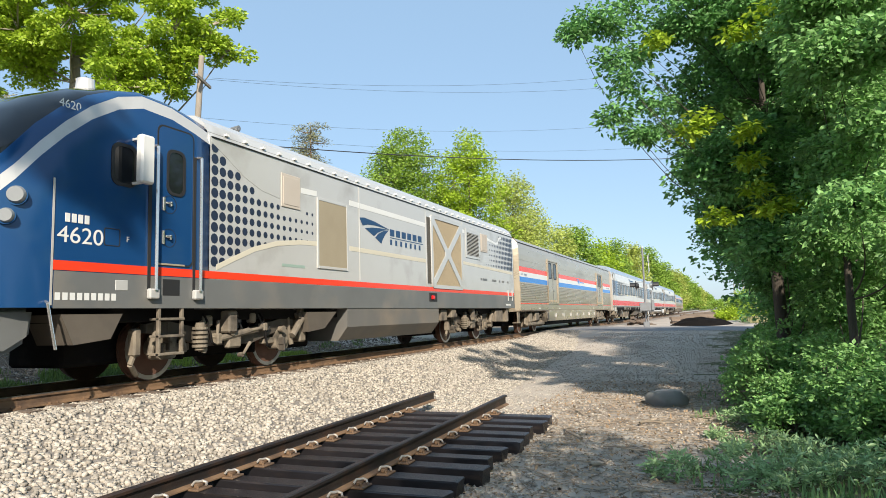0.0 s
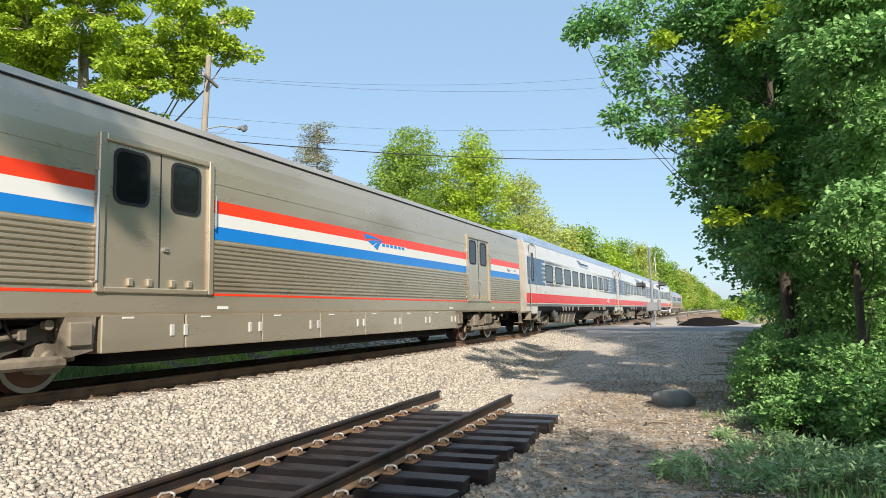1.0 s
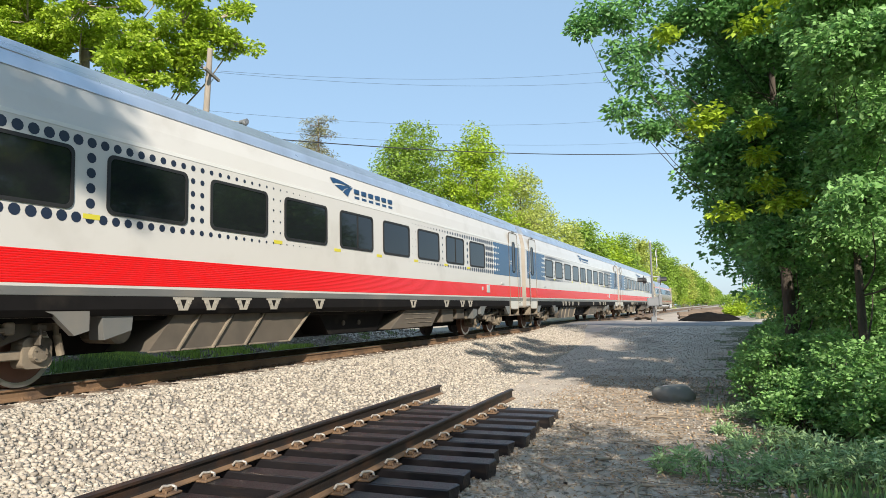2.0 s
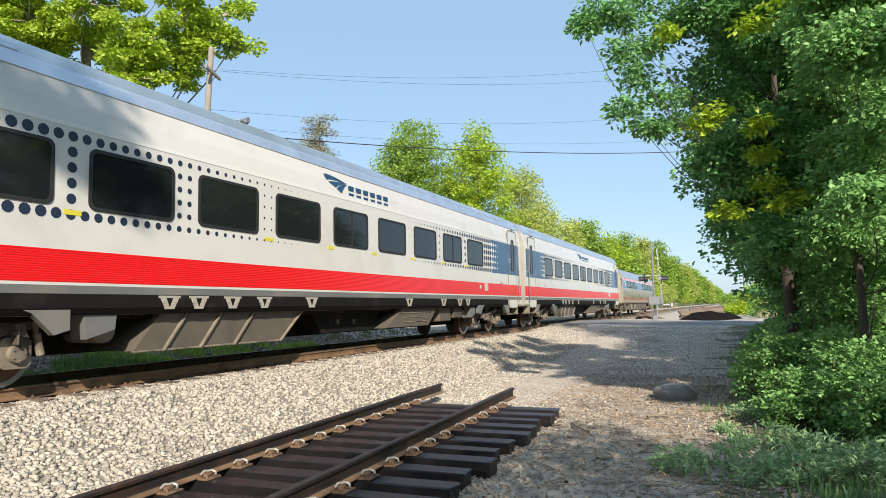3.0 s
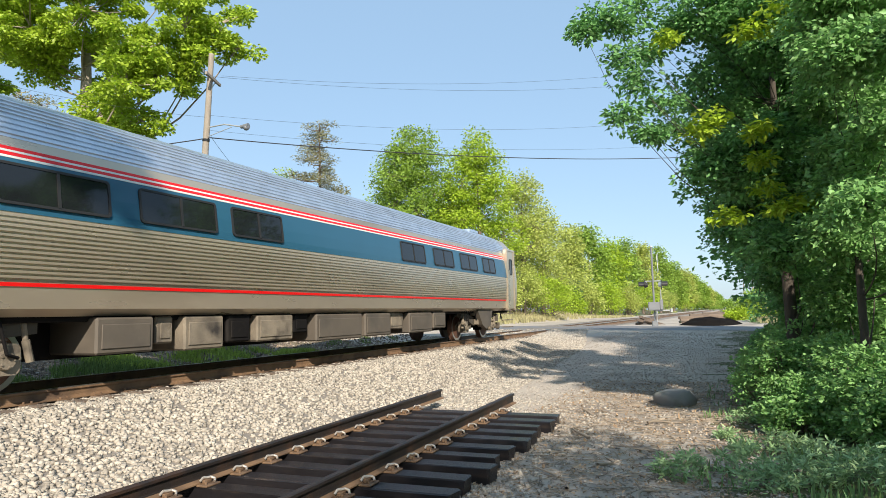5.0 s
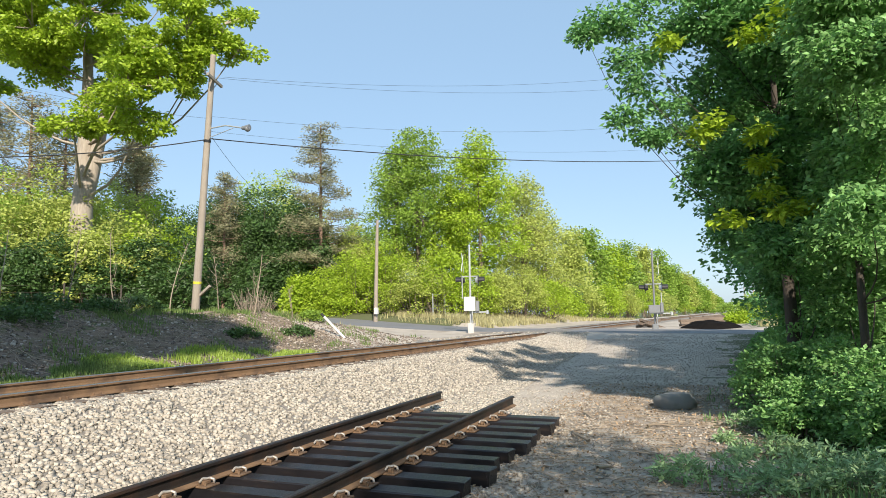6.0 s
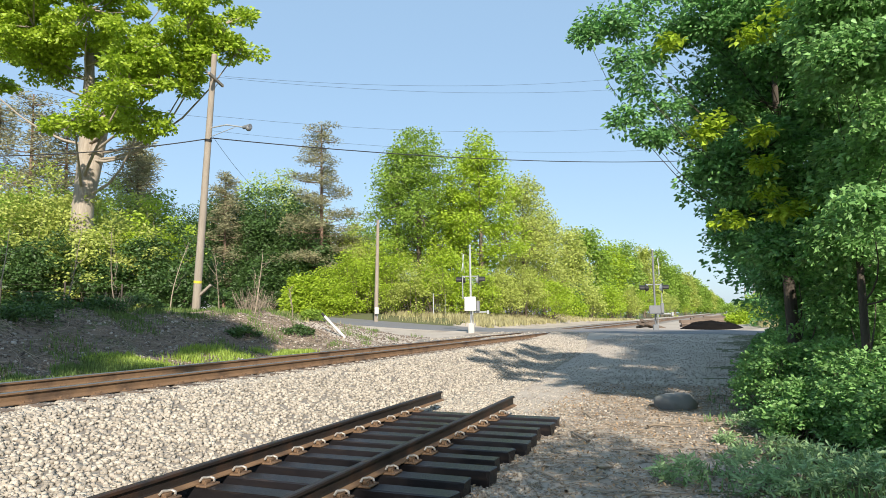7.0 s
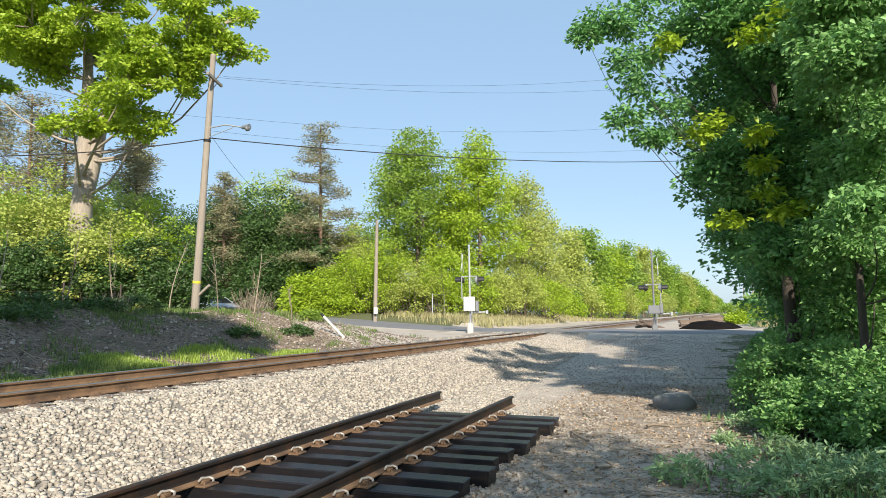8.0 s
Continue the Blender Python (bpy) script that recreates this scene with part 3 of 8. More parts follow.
def dots(name, cells, y, material, parent, n=10, thick=0.003, waist=1.0):
    """Printed dots, or stars where the waist is drawn in: cells of (x, z, radius)."""
    V, Fc = [], []
    for x, z, r in cells:
        b = len(V)
        for k in range(n):
            a = 2 * math.pi * k / n
            q = r if k % 2 == 0 else r * waist
            V.append((x + math.cos(a) * q, y - thick, z + math.sin(a) * q))
        Fc.append(tuple(range(b, b + n)))
    return tagged(part(name, (V, Fc), material, parent), kind="stuff")


def swoosh(x, z, w, h, y, material, parent, name="emblem", tilt=0.0):
    """Three plain curved bars that sweep to one point, as a plain emblem."""
    ob = None
    for pts in ([(0, .95), (.15, 1), (.5, .93), (.8, .80), (1, .72), (.75, .745), (.5, .765), (.25, .73), (.1, .64)],
                [(.17, .55), (.4, .64), (.65, .69), (.95, .705), (.74, .60), (.58, .46), (.46, .28), (.3, .42)],
                [(.50, .22), (.60, .42), (.76, .58), (.97, .685), (.84, .45), (.75, .2), (.70, 0.0)]):
        bm = prism(bmesh.new(), [(x + u * w, z + v * h) for u, v in pts], "y", y - 0.003, y)
        ob = part(name, bm, material, parent, "plain curved emblem bar")
        if tilt:
            ob.matrix_basis = Matrix.Translation((0, y, z)) @ pose(0, 0, 0, tilt) @ Matrix.Translation((0, -y, -z))
    return ob


def wheel(x, y, r, parent):
    s = -1 if y < 0 else 1
    bm = bmesh.new()
    rod(bm, (x, y - 0.065 * s, r), (x, y + 0.065 * s, r), r, r * 0.99, 28)
    rod(bm, (x, y - 0.09 * s, r), (x, y - 0.06 * s, r), r + 0.028, r + 0.028, 28)
    ob = part("wheel", bm, M_WHEEL, parent)
    bm = bmesh.new()
    ro, ri = [], []
    for k in range(28):
        a = 2 * math.pi * k / 28
        ro.append((x + math.cos(a) * (r - 0.006), r + math.sin(a) * (r - 0.006)))
        ri.append((x + math.cos(a) * (r - 0.075), r + math.sin(a) * (r - 0.075)))
    ring(bm, ro, ri, y + 0.062 * s, y + 0.072 * s)
    part("tyre", bm, M_TREAD, ob)
    bm = bmesh.new()
    rod(bm, (x, y + 0.06 * s, r), (x, y + 0.13 * s, r), r * 0.30, r * 0.24, 16)
    part("hub", bm, M_GRIME, ob)
    return ob


def bogie(xc, base, r, parent, heavy=False, seed=0):
    """A two-axle bogie: side frames, axle boxes, coil springs, dampers, brake gear, wheels."""
    h = base / 2
    bm = bmesh.new()
    for s in (-1, 1):
        y0, y1 = (-1.17, -1.03) if s < 0 else (1.03, 1.17)
        o = [(xc - h - 0.42, 0.78), (xc - h - 0.42, 0.92), (xc - h - 0.1, 0.98), (xc - 0.55, 0.78), (xc + 0.55, 0.78), (xc + h + 0.1, 0.98), (xc + h + 0.42, 0.92),
             (xc + h + 0.42, 0.78), (xc + h, 0.74), (xc + 0.6, 0.50), (xc - 0.6, 0.50), (xc - h, 0.74)]
        prism(bm, o, "y", y0, y1)
    boxes(bm, [(xc - 0.28, xc + 0.28, -1.05, 1.05, 0.55, 0.82)], 0.02)
    fr = part("bogie_frame", bm, M_FRAME, parent)
    for sx in (-1, 1):
        x = xc + sx * h
        bm = rod(bmesh.new(), (x, -0.72, r), (x, 0.72, r), 0.085, 0.085, 12)
        part("axle", bm, M_DARKGEAR, fr)
        for sy in (-1, 1):
            wheel(x, 0.755 * sy, r, fr)
        y = -1.0
        bm = bmesh.new()
        prism(bm, round_rect(x - 0.20, x + 0.20, r - 0.19, r + 0.21, 0.08), "y", y - 0.19, y + 0.05)
        rod(bm, (x, y - 0.18, r), (x, y - 0.25, r), 0.13, 0.11, 16)
        for q in range(5):
            a = 2 * math.pi * q / 5
            rod(bm, (x + 0.085 * math.cos(a), y - 0.24, r + 0.085 * math.sin(a)), (x + 0.085 * math.cos(a), y - 0.265, r + 0.085 * math.sin(a)), 0.014, 0.014, 6)
        boxes(bm, [(x - sx * 0.55, x - sx * 0.15, y - 0.14, y - 0.02, r - 0.07, r + 0.05)], 0.015)
        part("axle_box", bm, M_GRIME, fr)
        bm = bmesh.new()
        for q in range(5):
            z = r + 0.20 + 0.045 * q
            rod(bm, (x - sx * 0.02, y - 0.08, z), (x - sx * 0.02, y - 0.08, z + 0.026), 0.10, 0.10, 12)
        rod(bm, (x - sx * 0.02, y - 0.08, r + 0.17), (x - sx * 0.02, y - 0.08, r + 0.46), 0.062, 0.062, 10)
        part("coil_spring", bm, M_FRAME, fr)
        bm = bmesh.new()
        rod(bm, (x + sx * 0.34, y - 0.17, 0.42), (x + sx * 0.27, y - 0.17, 0.70), 0.052, 0.052, 10)
        rod(bm, (x + sx * 0.27, y - 0.17, 0.68), (x + sx * 0.22, y - 0.17, 0.98), 0.036, 0.036, 10)
        part("damper", bm, M_GRIME, fr)
        bm = boxes(bmesh.new(), [(x - sx * (r + 0.10), x - sx * (r + 0.02), -0.95, -0.62, 0.30, 0.66), (x - sx * (r + 0.22), x - sx * (r + 0.08), -0.98, -0.86, 0.52, 0.60)], 0.02)
        part("brake_shoe", bm, M_DARKGEAR, fr)
    bm = bmesh.new()
    rod(bm, (xc - 0.42, -1.27, 0.62), (xc + 0.40, -1.27, 0.74), 0.06, 0.06, 10)
    rod(bm, (xc + 0.36, -1.27, 0.735), (xc + 0.85, -1.27, 0.79), 0.034, 0.034, 10)
    boxes(bm, [(xc + 0.80, xc + 0.92, -1.32, -1.15, 0.72, 0.88), (xc - 0.50, xc - 0.38, -1.32, -1.10, 0.52, 0.72)], 0.02)
    part("yaw_damper", bm, M_GRIME, fr)
    bm = bmesh.new()
    rod(bm, (xc, -1.02, 0.80), (xc, -1.02, 1.10), 0.27, 0.25, 18)
    rod(bm, (xc, -1.02, 0.90), (xc, -1.02, 0.96), 0.31, 0.31, 18)
    part("air_spring", bm, M_RUBBER, fr)
    r0 = random.Random(seed)
    for q in range(3):
        bm = bmesh.new()
        xs = xc + r0.uniform(-0.9, 0.9)
        pipe(bm, [(xs, -1.20, 1.05), (xs + 0.05, -1.27, 0.85), (xs + 0.18, -1.26, 0.68), (xs + 0.34, -1.22, 0.80)], 0.018, 6)
        part("brake_hose", bm, M_RUBBER, fr)
    for bx in ((xc - 0.20, xc + 0.16, -1.30, -1.16, 0.44, 0.70), (xc - 0.78, xc - 0.55, -1.26, -1.12, 0.84, 1.04), (xc + 0.5, xc + 0.66, -1.25, -1.1, 0.88, 1.08)):
        part("brake_cylinder", boxes(bmesh.new(), [bx], 0.03), M_GRIME, fr)
    # fittings hung along the near side: valves, cylinders, elbows and lugs
    for q in range(16 if heavy else 11):
        xs, zs = xc + r0.uniform(-h - 0.5, h + 0.5), r0.uniform(0.42, 1.04)
        bm = bmesh.new()
        kind = q % 4
        if kind == 0:
            rod(bm, (xs, -1.22, zs), (xs + r0.uniform(-0.05, 0.05), -1.33, zs + 0.02), 0.055, 0.045, 10)
            rod(bm, (xs, -1.32, zs), (xs, -1.35, zs), 0.07, 0.07, 10)
        elif kind == 1:
            e = Vector((xs + r0.uniform(-0.25, 0.25), -1.27, zs - r0.uniform(0.12, 0.3)))
            rod(bm, (xs, -1.24, zs), e, 0.034, 0.026, 8)
            rod(bm, e, e + Vector((0, 0.1, 0)), 0.045, 0.045, 8)
        elif kind == 2:
            boxes(bm, [(xs, xs + r0.uniform(0.06, 0.16), -1.31, -1.12, zs, zs + r0.uniform(0.06, 0.16)), (xs + 0.02, xs + 0.05, -1.33, -1.1, zs - 0.12, zs + 0.02)], 0.012)
        else:
            pipe(bm, [(xs, -1.2, 1.08), (xs + 0.02, -1.28, 0.95), (xs + 0.12, -1.30, zs), (xs + 0.3, -1.24, zs - 0.05)], 0.022, 7)
        part("gear_fitting", bm, (M_GRIME, M_GRIME, M_FRAME, M_DARKGEAR)[kind], fr)
    if heavy:
        for bx in ((xc - h - 0.70, xc - h - 0.55, -1.22, -1.05, 0.42, 0.85), (xc - 0.30, xc - 0.06, -1.40, -1.15, 0.72, 1.12), (xc + h + 0.55, xc + h + 0.78, -1.25, -1.0, 0.45, 1.0)):
            part("sand_box", boxes(bmesh.new(), [bx], 0.03), M_GRIME, fr)
        part("sand_pipe", pipe(bmesh.new(), [(xc - h - 0.62, -1.15, 0.5), (xc - h - 0.68, -1.12, 0.3), (xc - h - 0.45, -1.0, 0.12)], 0.045, 8), M_GRIME, fr)
        bm = bmesh.new()
        for q in range(5):
            rod(bm, (xc - h + 0.62, -1.3, 0.50 + 0.075 * q), (xc - h + 0.62, -1.3, 0.545 + 0.075 * q), 0.13, 0.13, 14)
        rod(bm, (xc - h + 0.62, -1.3, 0.45), (xc - h + 0.62, -1.3, 0.92), 0.085, 0.085, 12)
        part("suspension_spring", bm, M_GRIME, fr)
        part("sand_pipe", rod(bmesh.new(), (xc + h + 0.2, -1.30, 0.60), (xc + h + 0.55, -1.30, 0.95), 0.07, 0.07, 10), M_GRIME, fr)
    return fr


def shell(name, prof, x0, x1, material, parent, nose=0.0, smooth=True):
    """A car body: a half profile of (y, z) from sill to ridge, mirrored, with ends drawn in by nose metres."""
    full = list(prof) + [(-y, z) for y, z in prof[::-1] if abs(y) > 1e-4]
    bm = bmesh.new()
    rows = []
    for x, k in ((x0 - nose, 0.86), (x0, 1.0), (x1, 1.0), (x1 + nose, 0.86)) if nose else ((x0, 1.0), (x1, 1.0)):
        rows.append([bm.verts.new((x, y * k, z - (0.10 if k < 1 and z > 3.4 else 0))) for y, z in full])
    n = len(full)
    for a, b in zip(rows, rows[1:]):
        for i in range(n):
            bm.faces.new((a[i], a[(i + 1) % n], b[(i + 1) % n], b[i]))
    bm.faces.new(rows[0][::-1])
    bm.faces.new(rows[-1])
    bmesh.ops.recalc_face_normals(bm, faces=bm.faces)
    if isinstance(material, list):
        for f in bm.faces:
            f.material_index = 1 if abs(f.normal.x) > 0.5 else 0
    return part(name, bm, material, parent)


def gangway(x, parent, z0=1.1, z1=3.55, out=-0.32):
    """Rubber bellows frame on a car end."""
    bm = bmesh.new()
    n = 4
    for k in range(n):
        xa = x + out * (k + 0.08) / n
        xb = x + out * (k + 0.92) / n
        w = 0.62 - 0.03 * (k % 2)
        boxes(bm, [(min(xa, xb), max(xa, xb), -w, w, z0, z1)], 0.02)
    return part("gangway_bellows", bm, M_RUBBER, parent)


def coupler(x, d, parent):
    bm = boxes(bmesh.new(), [(min(x, x + 0.45 * d), max(x, x + 0.45 * d), -0.16, 0.16, 0.78, 1.0), (x + 0.35 * d - 0.12, x + 0.35 * d + 0.12, -0.22, 0.22, 0.72, 1.04)], 0.03)
    ob = part("coupler", bm, M_DARKGEAR, parent)
    for y in (-0.75, -0.55, 0.6):
        bm = bmesh.new()
        pipe(bm, [(x, y, 0.95), (x + 0.15 * d, y, 0.72), (x + 0.32 * d, y * 0.9, 0.66), (x + 0.45 * d, y * 0.8, 0.8)], 0.025, 6)
        part("jumper_hose", bm, M_RUBBER, parent)
    return ob


def grab(x, z0, z1, y, parent, r=0.016, material=None, stand=0.07, name="grab_rail"):
    bm = pipe(bmesh.new(), [(x, y, z0), (x, y - stand, z0 + 0.02), (x, y - stand, z1 - 0.02), (x, y, z1)], r, 8)
    return part(name, bm, material or M_CHROME, parent)


# ---- intercity coach ----
def make_coach():
    th = base_of("coach", 0, YC, 0, "white coach with red band and navy end panels", "railway coach", "coaches of the train")
    H = 1.58
    prof = [(-1.30, 0.93), (-1.52, 0.95), (-H, 1.02), (-H, 3.52), (-1.54, 3.80), (-1.47, 4.10)]
    roof = [(-1.49, 4.10), (-1.45, 4.25), (-1.37, 4.39), (-1.24, 4.51), (-1.02, 4.59), (-0.6, 4.65), (0, 4.67)]
    shell("body", prof + [(-1.2, 4.16), (0, 4.28)], 0.0, 25.35, [M_COACHWHITE, M_ENDSHEET], th, nose=0.16)
    # roof sheet with raised lengthwise ribs
    full = roof + [(-y, z) for y, z in roof[::-1][1:]]
    bm = prism(bmesh.new(), full + [(1.45, 4.08), (-1.45, 4.08)], "x", 0.15, 25.2)
    rf = part("roof", bm, M_ROOF, th)
    bm = bmesh.new()
    for y, z in ((-1.41, 4.32), (-1.375, 4.385), (-1.33, 4.43), (-1.27, 4.485), (-1.17, 4.535)):
        boxes(bm, [(0.9, 24.5, y - 0.012, y + 0.012, z - 0.02, z + 0.022)])
    part("roof_rib", bm, M_ROOF, rf)
    for xa, xb in ((1.6, 4.4), (20.8, 23.6)):
        bm = prism(bmesh.new(), [(-1.44, 4.30), (-1.30, 4.51), (-1.0, 4.63), (0, 4.70), (1.0, 4.63), (1.3, 4.51), (1.44, 4.30)], "x", xa, xb)
        bmesh.ops.bevel(bm, geom=bm.edges[:], offset=0.02, segments=1, affect="EDGES")
        part("air_conditioning_cover", bm, M_ROOF, rf)
    # bands
    flutes("red_band", 0.02, 25.33, 1.37, 1.80, 14, -H - 0.002, M_RED, th, 0.003)
    band("sill_strip", 0.0, 25.35, [(-H, 1.22), (-H, 1.33)], M_SKIRT, th, 0.012)
    # black strip stands for the shaded gap below the sill
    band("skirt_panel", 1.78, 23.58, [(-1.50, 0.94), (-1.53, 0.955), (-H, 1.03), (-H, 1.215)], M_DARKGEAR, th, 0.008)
    band("belt_strip", 0.05, 25.3, [(-H, 3.46), (-H, 3.52)], M_WHITE, th, 0.006)
    band("navy_panel", 0.28, 3.27, [(-H, 2.20), (-H, 3.42)], M_PANELBLUE, th, 0.004)
    band("navy_panel", 21.77, 25.1, [(-H, 2.20), (-H, 3.42)], M_PANELBLUE, th, 0.004)
    for k in range(9):
        x1 = 4.80 + 2.006 * k
        pane_in("window", x1 - 1.50, x1, 2.37, 3.24, -H, th, 0.09, 0.05, split=k in (4, 7))
    # halftone dots that fade towards the middle of the car
    cells, stars = [], []
    for d, edge in ((1, 3.30), (-1, 21.74)):
        for i in range(34):
            x = edge + d * (0.10 + 0.207 * i)
            for j in range(6):
                z = 2.275 + 0.213 * j
                r = 0.094 - 0.0026 * i
                if j in (0, 5):
                    r = min(r, 0.078)
                inside = any(4.80 + 2.006 * k - 1.50 - 0.05 - r < x < 4.80 + 2.006 * k + 0.05 + r and 0 < j < 5 for k in range(9))
                if not inside:
                    cells.append((x, z, r))
    dots("dot_pattern", cells, -H, M_DOT, th)
    for d, edge in ((1, 3.27), (-1, 21.77)):
        stars += [(edge - d * (0.02 + 0.2 * i), 2.382 + 0.213 * j, 0.105 - 0.02 * i) for i in range(4) for j in range(5)]
    dots("star_pattern", stars, -H - 0.004, M_WHITE, th, 8, waist=0.52)
    # doors, one at each end
    for x0, x1, hinge in ((0.58, 1.70, 1), (23.66, 24.80, -1)):
        d = part("door", prism(bmesh.new(), round_rect(x0 + 0.03, x1 - 0.03, 0.90, 3.96, 0.14), "y", -H - 0.0035, -H + 0.01), M_COACHWHITE, th)
        part("door_seal", ring(bmesh.new(), round_rect(x0, x1, 0.87, 3.99, 0.17), round_rect(x0 + 0.03, x1 - 0.03, 0.90, 3.96, 0.14), -H - 0.014, -H + 0.01), M_GRIME, d)
        part("door_panel", box(x0 + 0.04, x1 - 0.04, -H - 0.0075, -H, 2.20, 3.42, 0.0), M_PANELBLUE, d)
        part("door_panel", box(x0 + 0.04, x1 - 0.04, -H - 0.011, -H, 1.37, 1.80, 0.0), M_RED, d)
        xw = x0 + 0.30 if hinge > 0 else x0 + 0.42
        pane_in("door_window", xw, xw + 0.36, 2.36, 3.62, -H - 0.006, d, 0.10, 0.04)
        gx = x1 + 0.10 if hinge < 0 else x0 - 0.10
        grab(gx, 1.15, 2.45, -H, d)
        grab(gx + 0.10 * hinge, 2.5, 3.6, -H, d, 0.012)
        st = boxes(bmesh.new(), [(x0 - 0.05, x1 + 0.05, -H - 0.02, -1.2, 0.62, 0.66), (x0, x0 + 0.04, -H, -1.3, 0.66, 0.95), (x1 - 0.04, x1, -H, -1.3, 0.66, 0.95)], 0.008)
        part("footstep", st, M_GRIME, d)
        part("door_light", box(x0 + 0.35, x0 + 0.62, -H - 0.05, -H, 4.0, 4.06, 0.015), M_SKIRT, d)
    text("Coach\nClass", 23.76, 2.78, 0.068, -H - 0.0065, M_WHITE, th)
    # small fittings on the side
    for x0, x1, z0, z1, m in ((20.95, 21.27, 1.50, 1.78, M_GREYPAINT), (20.45, 20.58, 1.58, 1.70, M_GREYPAINT), (22.6, 22.95, 1.83, 1.92, M_GREYPAINT), (3.0, 3.35, 1.86, 1.95, M_GREYPAINT)):
        bm = boxes(bmesh.new(), [(x0, x1, -H - 0.022, -H, z0, z1)], 0.01)
        boxes(bm, [(x0 + 0.04, x1 - 0.04, -H - 0.027, -H, z0 + 0.02, z1 - 0.02)], 0.003)
        part("access_hatch", bm, m, th)
    for x in (4.95, 9.0, 11.1, 13.0, 15.1, 17.2, 19.1):
        part("yellow_sticker", box(x, x + 0.26, -H - 0.004, -H, 2.27, 2.34, 0), M_YELLOW, th)
    swoosh(11.02, 3.59, 0.96, 0.37, -1.578, M_INK, th, tilt=-8.2)
    for x0, x1, z0, z1 in ((12.0, 14.0, 3.72, 3.82), (12.0, 14.0, 3.59, 3.65)):
        bm = bmesh.new()
        for k in range(6):
            w = (x1 - x0) / 6
            boxes(bm, [(x0 + k * w, x0 + k * w + w * 0.62, -1.574, -1.52, z0, z1)])
        small("lettering_bar", bm, M_INK, th)
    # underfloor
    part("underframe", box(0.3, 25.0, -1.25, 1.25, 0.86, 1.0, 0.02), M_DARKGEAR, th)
    # added dark box fills in the shade between the bogies
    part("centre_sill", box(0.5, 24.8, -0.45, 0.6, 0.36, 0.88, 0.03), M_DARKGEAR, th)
    # slanting ballast-guard hoppers: dusty plates with a bright folded edge, dark gaps between
    for xa, xb, low in ((6.75, 7.36, 0.52), (7.36, 8.15, 0.54), (8.15, 9.0, 0.58), (9.0, 10.5, 0.78)):
        bm = prism(bmesh.new(), [(xa + 0.06, 1.0), (xb - 0.05, 1.0), (xb - low - 0.05, 0.38), (xa - 0.50, 0.38)], "y", -1.40, -0.2)
        ob = part("underfloor_box", bm, M_BROWNBOX, th)
        edge = prism(bmesh.new(), [(xb - 0.06, 1.0), (xb - 0.02, 1.0), (xb - low - 0.03, 0.36), (xb - low - 0.07, 0.36)], "y", -1.45, -1.36)
        part("box_edge", edge, M_GRIME, ob)
        part("box_edge", box(xa - 0.50, xb - low, -1.43, -1.36, 0.355, 0.385, 0.006), M_GRIME, ob)
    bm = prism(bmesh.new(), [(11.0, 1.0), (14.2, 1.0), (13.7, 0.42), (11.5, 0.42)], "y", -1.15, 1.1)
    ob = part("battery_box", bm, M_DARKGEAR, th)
    part("lifting_eye", rod(bmesh.new(), (12.1, -1.13, 0.66), (12.1, -1.18, 0.66), 0.06, 0.06, 12), M_FRAME, ob)
    part("lifting_eye", rod(bmesh.new(), (12.8, -1.13, 0.66), (12.8, -1.18, 0.66), 0.06, 0.06, 12), M_FRAME, ob)
    bm = prism(bmesh.new(), [(14.9, 1.0), (17.2, 1.0), (16.5, 0.44), (13.9, 0.44)], "y", -1.44, -0.3)
    bmesh.ops.bevel(bm, geom=bm.edges[:], offset=0.015, segments=1, affect="EDGES")
    ob = part("underfloor_box", bm, M_BROWNBOX, th)
    for k in range(4):
        part("box_rib", box(14.6 + 0.1 * k, 16.9 - 0.15 * k, -1.455, -1.43, 0.93 - 0.12 * k, 0.95 - 0.12 * k, 0.004), M_GRIME, ob)
    part("underfloor_box", boxes(bmesh.new(), [(17.4, 18.3, -1.38, -0.4, 0.52, 1.0)], 0.03), M_BROWNBOX, th)
    part("underfloor_box", boxes(bmesh.new(), [(18.5, 19.2, -1.40, -0.4, 0.6, 1.0)], 0.03), M_FRAME, th)
    for x in (6.75, 7.36, 8.15, 9.0, 10.5, 15.0, 17.3, 18.6, 19.3):
        bm = bmesh.new()
        prism(bm, [(x - 0.20, 1.20), (x - 0.08, 1.20), (x + 0.01, 1.0), (x - 0.09, 1.0)], "y", -1.59, -1.42)
        prism(bm, [(x + 0.08, 1.20), (x + 0.20, 1.20), (x + 0.09, 1.0), (x - 0.01, 1.0)], "y", -1.59, -1.42)
        boxes(bm, [(x - 0.22, x + 0.22, -1.59, -1.42, 1.17, 1.21)], 0.004)
        for dx in (-0.12, 0.12):
            rod(bm, (x + dx, -1.60, 1.12), (x + dx, -1.55, 1.12), 0.03, 0.03, 8)
        part("hanger_bracket", bm, M_CLAMP, th)
    part("air_reservoir", rod(bmesh.new(), (5.9, -1.2, 0.70), (6.0, -0.2, 0.70), 0.18, 0.18, 14), M_GRIME, th)
    part("air_reservoir", rod(bmesh.new(), (19.6, -1.30, 0.72), (19.6, -0.9, 0.72), 0.14, 0.14, 14), M_GRIME, th)
    for x0, x1 in ((5.3, 5.9), (19.7, 20.2)):
        bm = prism(bmesh.new(), [(x0, 1.22), (x1, 1.22), (x1 - 0.05, 0.72), (x0 + 0.1, 0.60)], "y", -1.5, -1.2)
        part("skirt_bracket", bm, M_SKIRT, th)
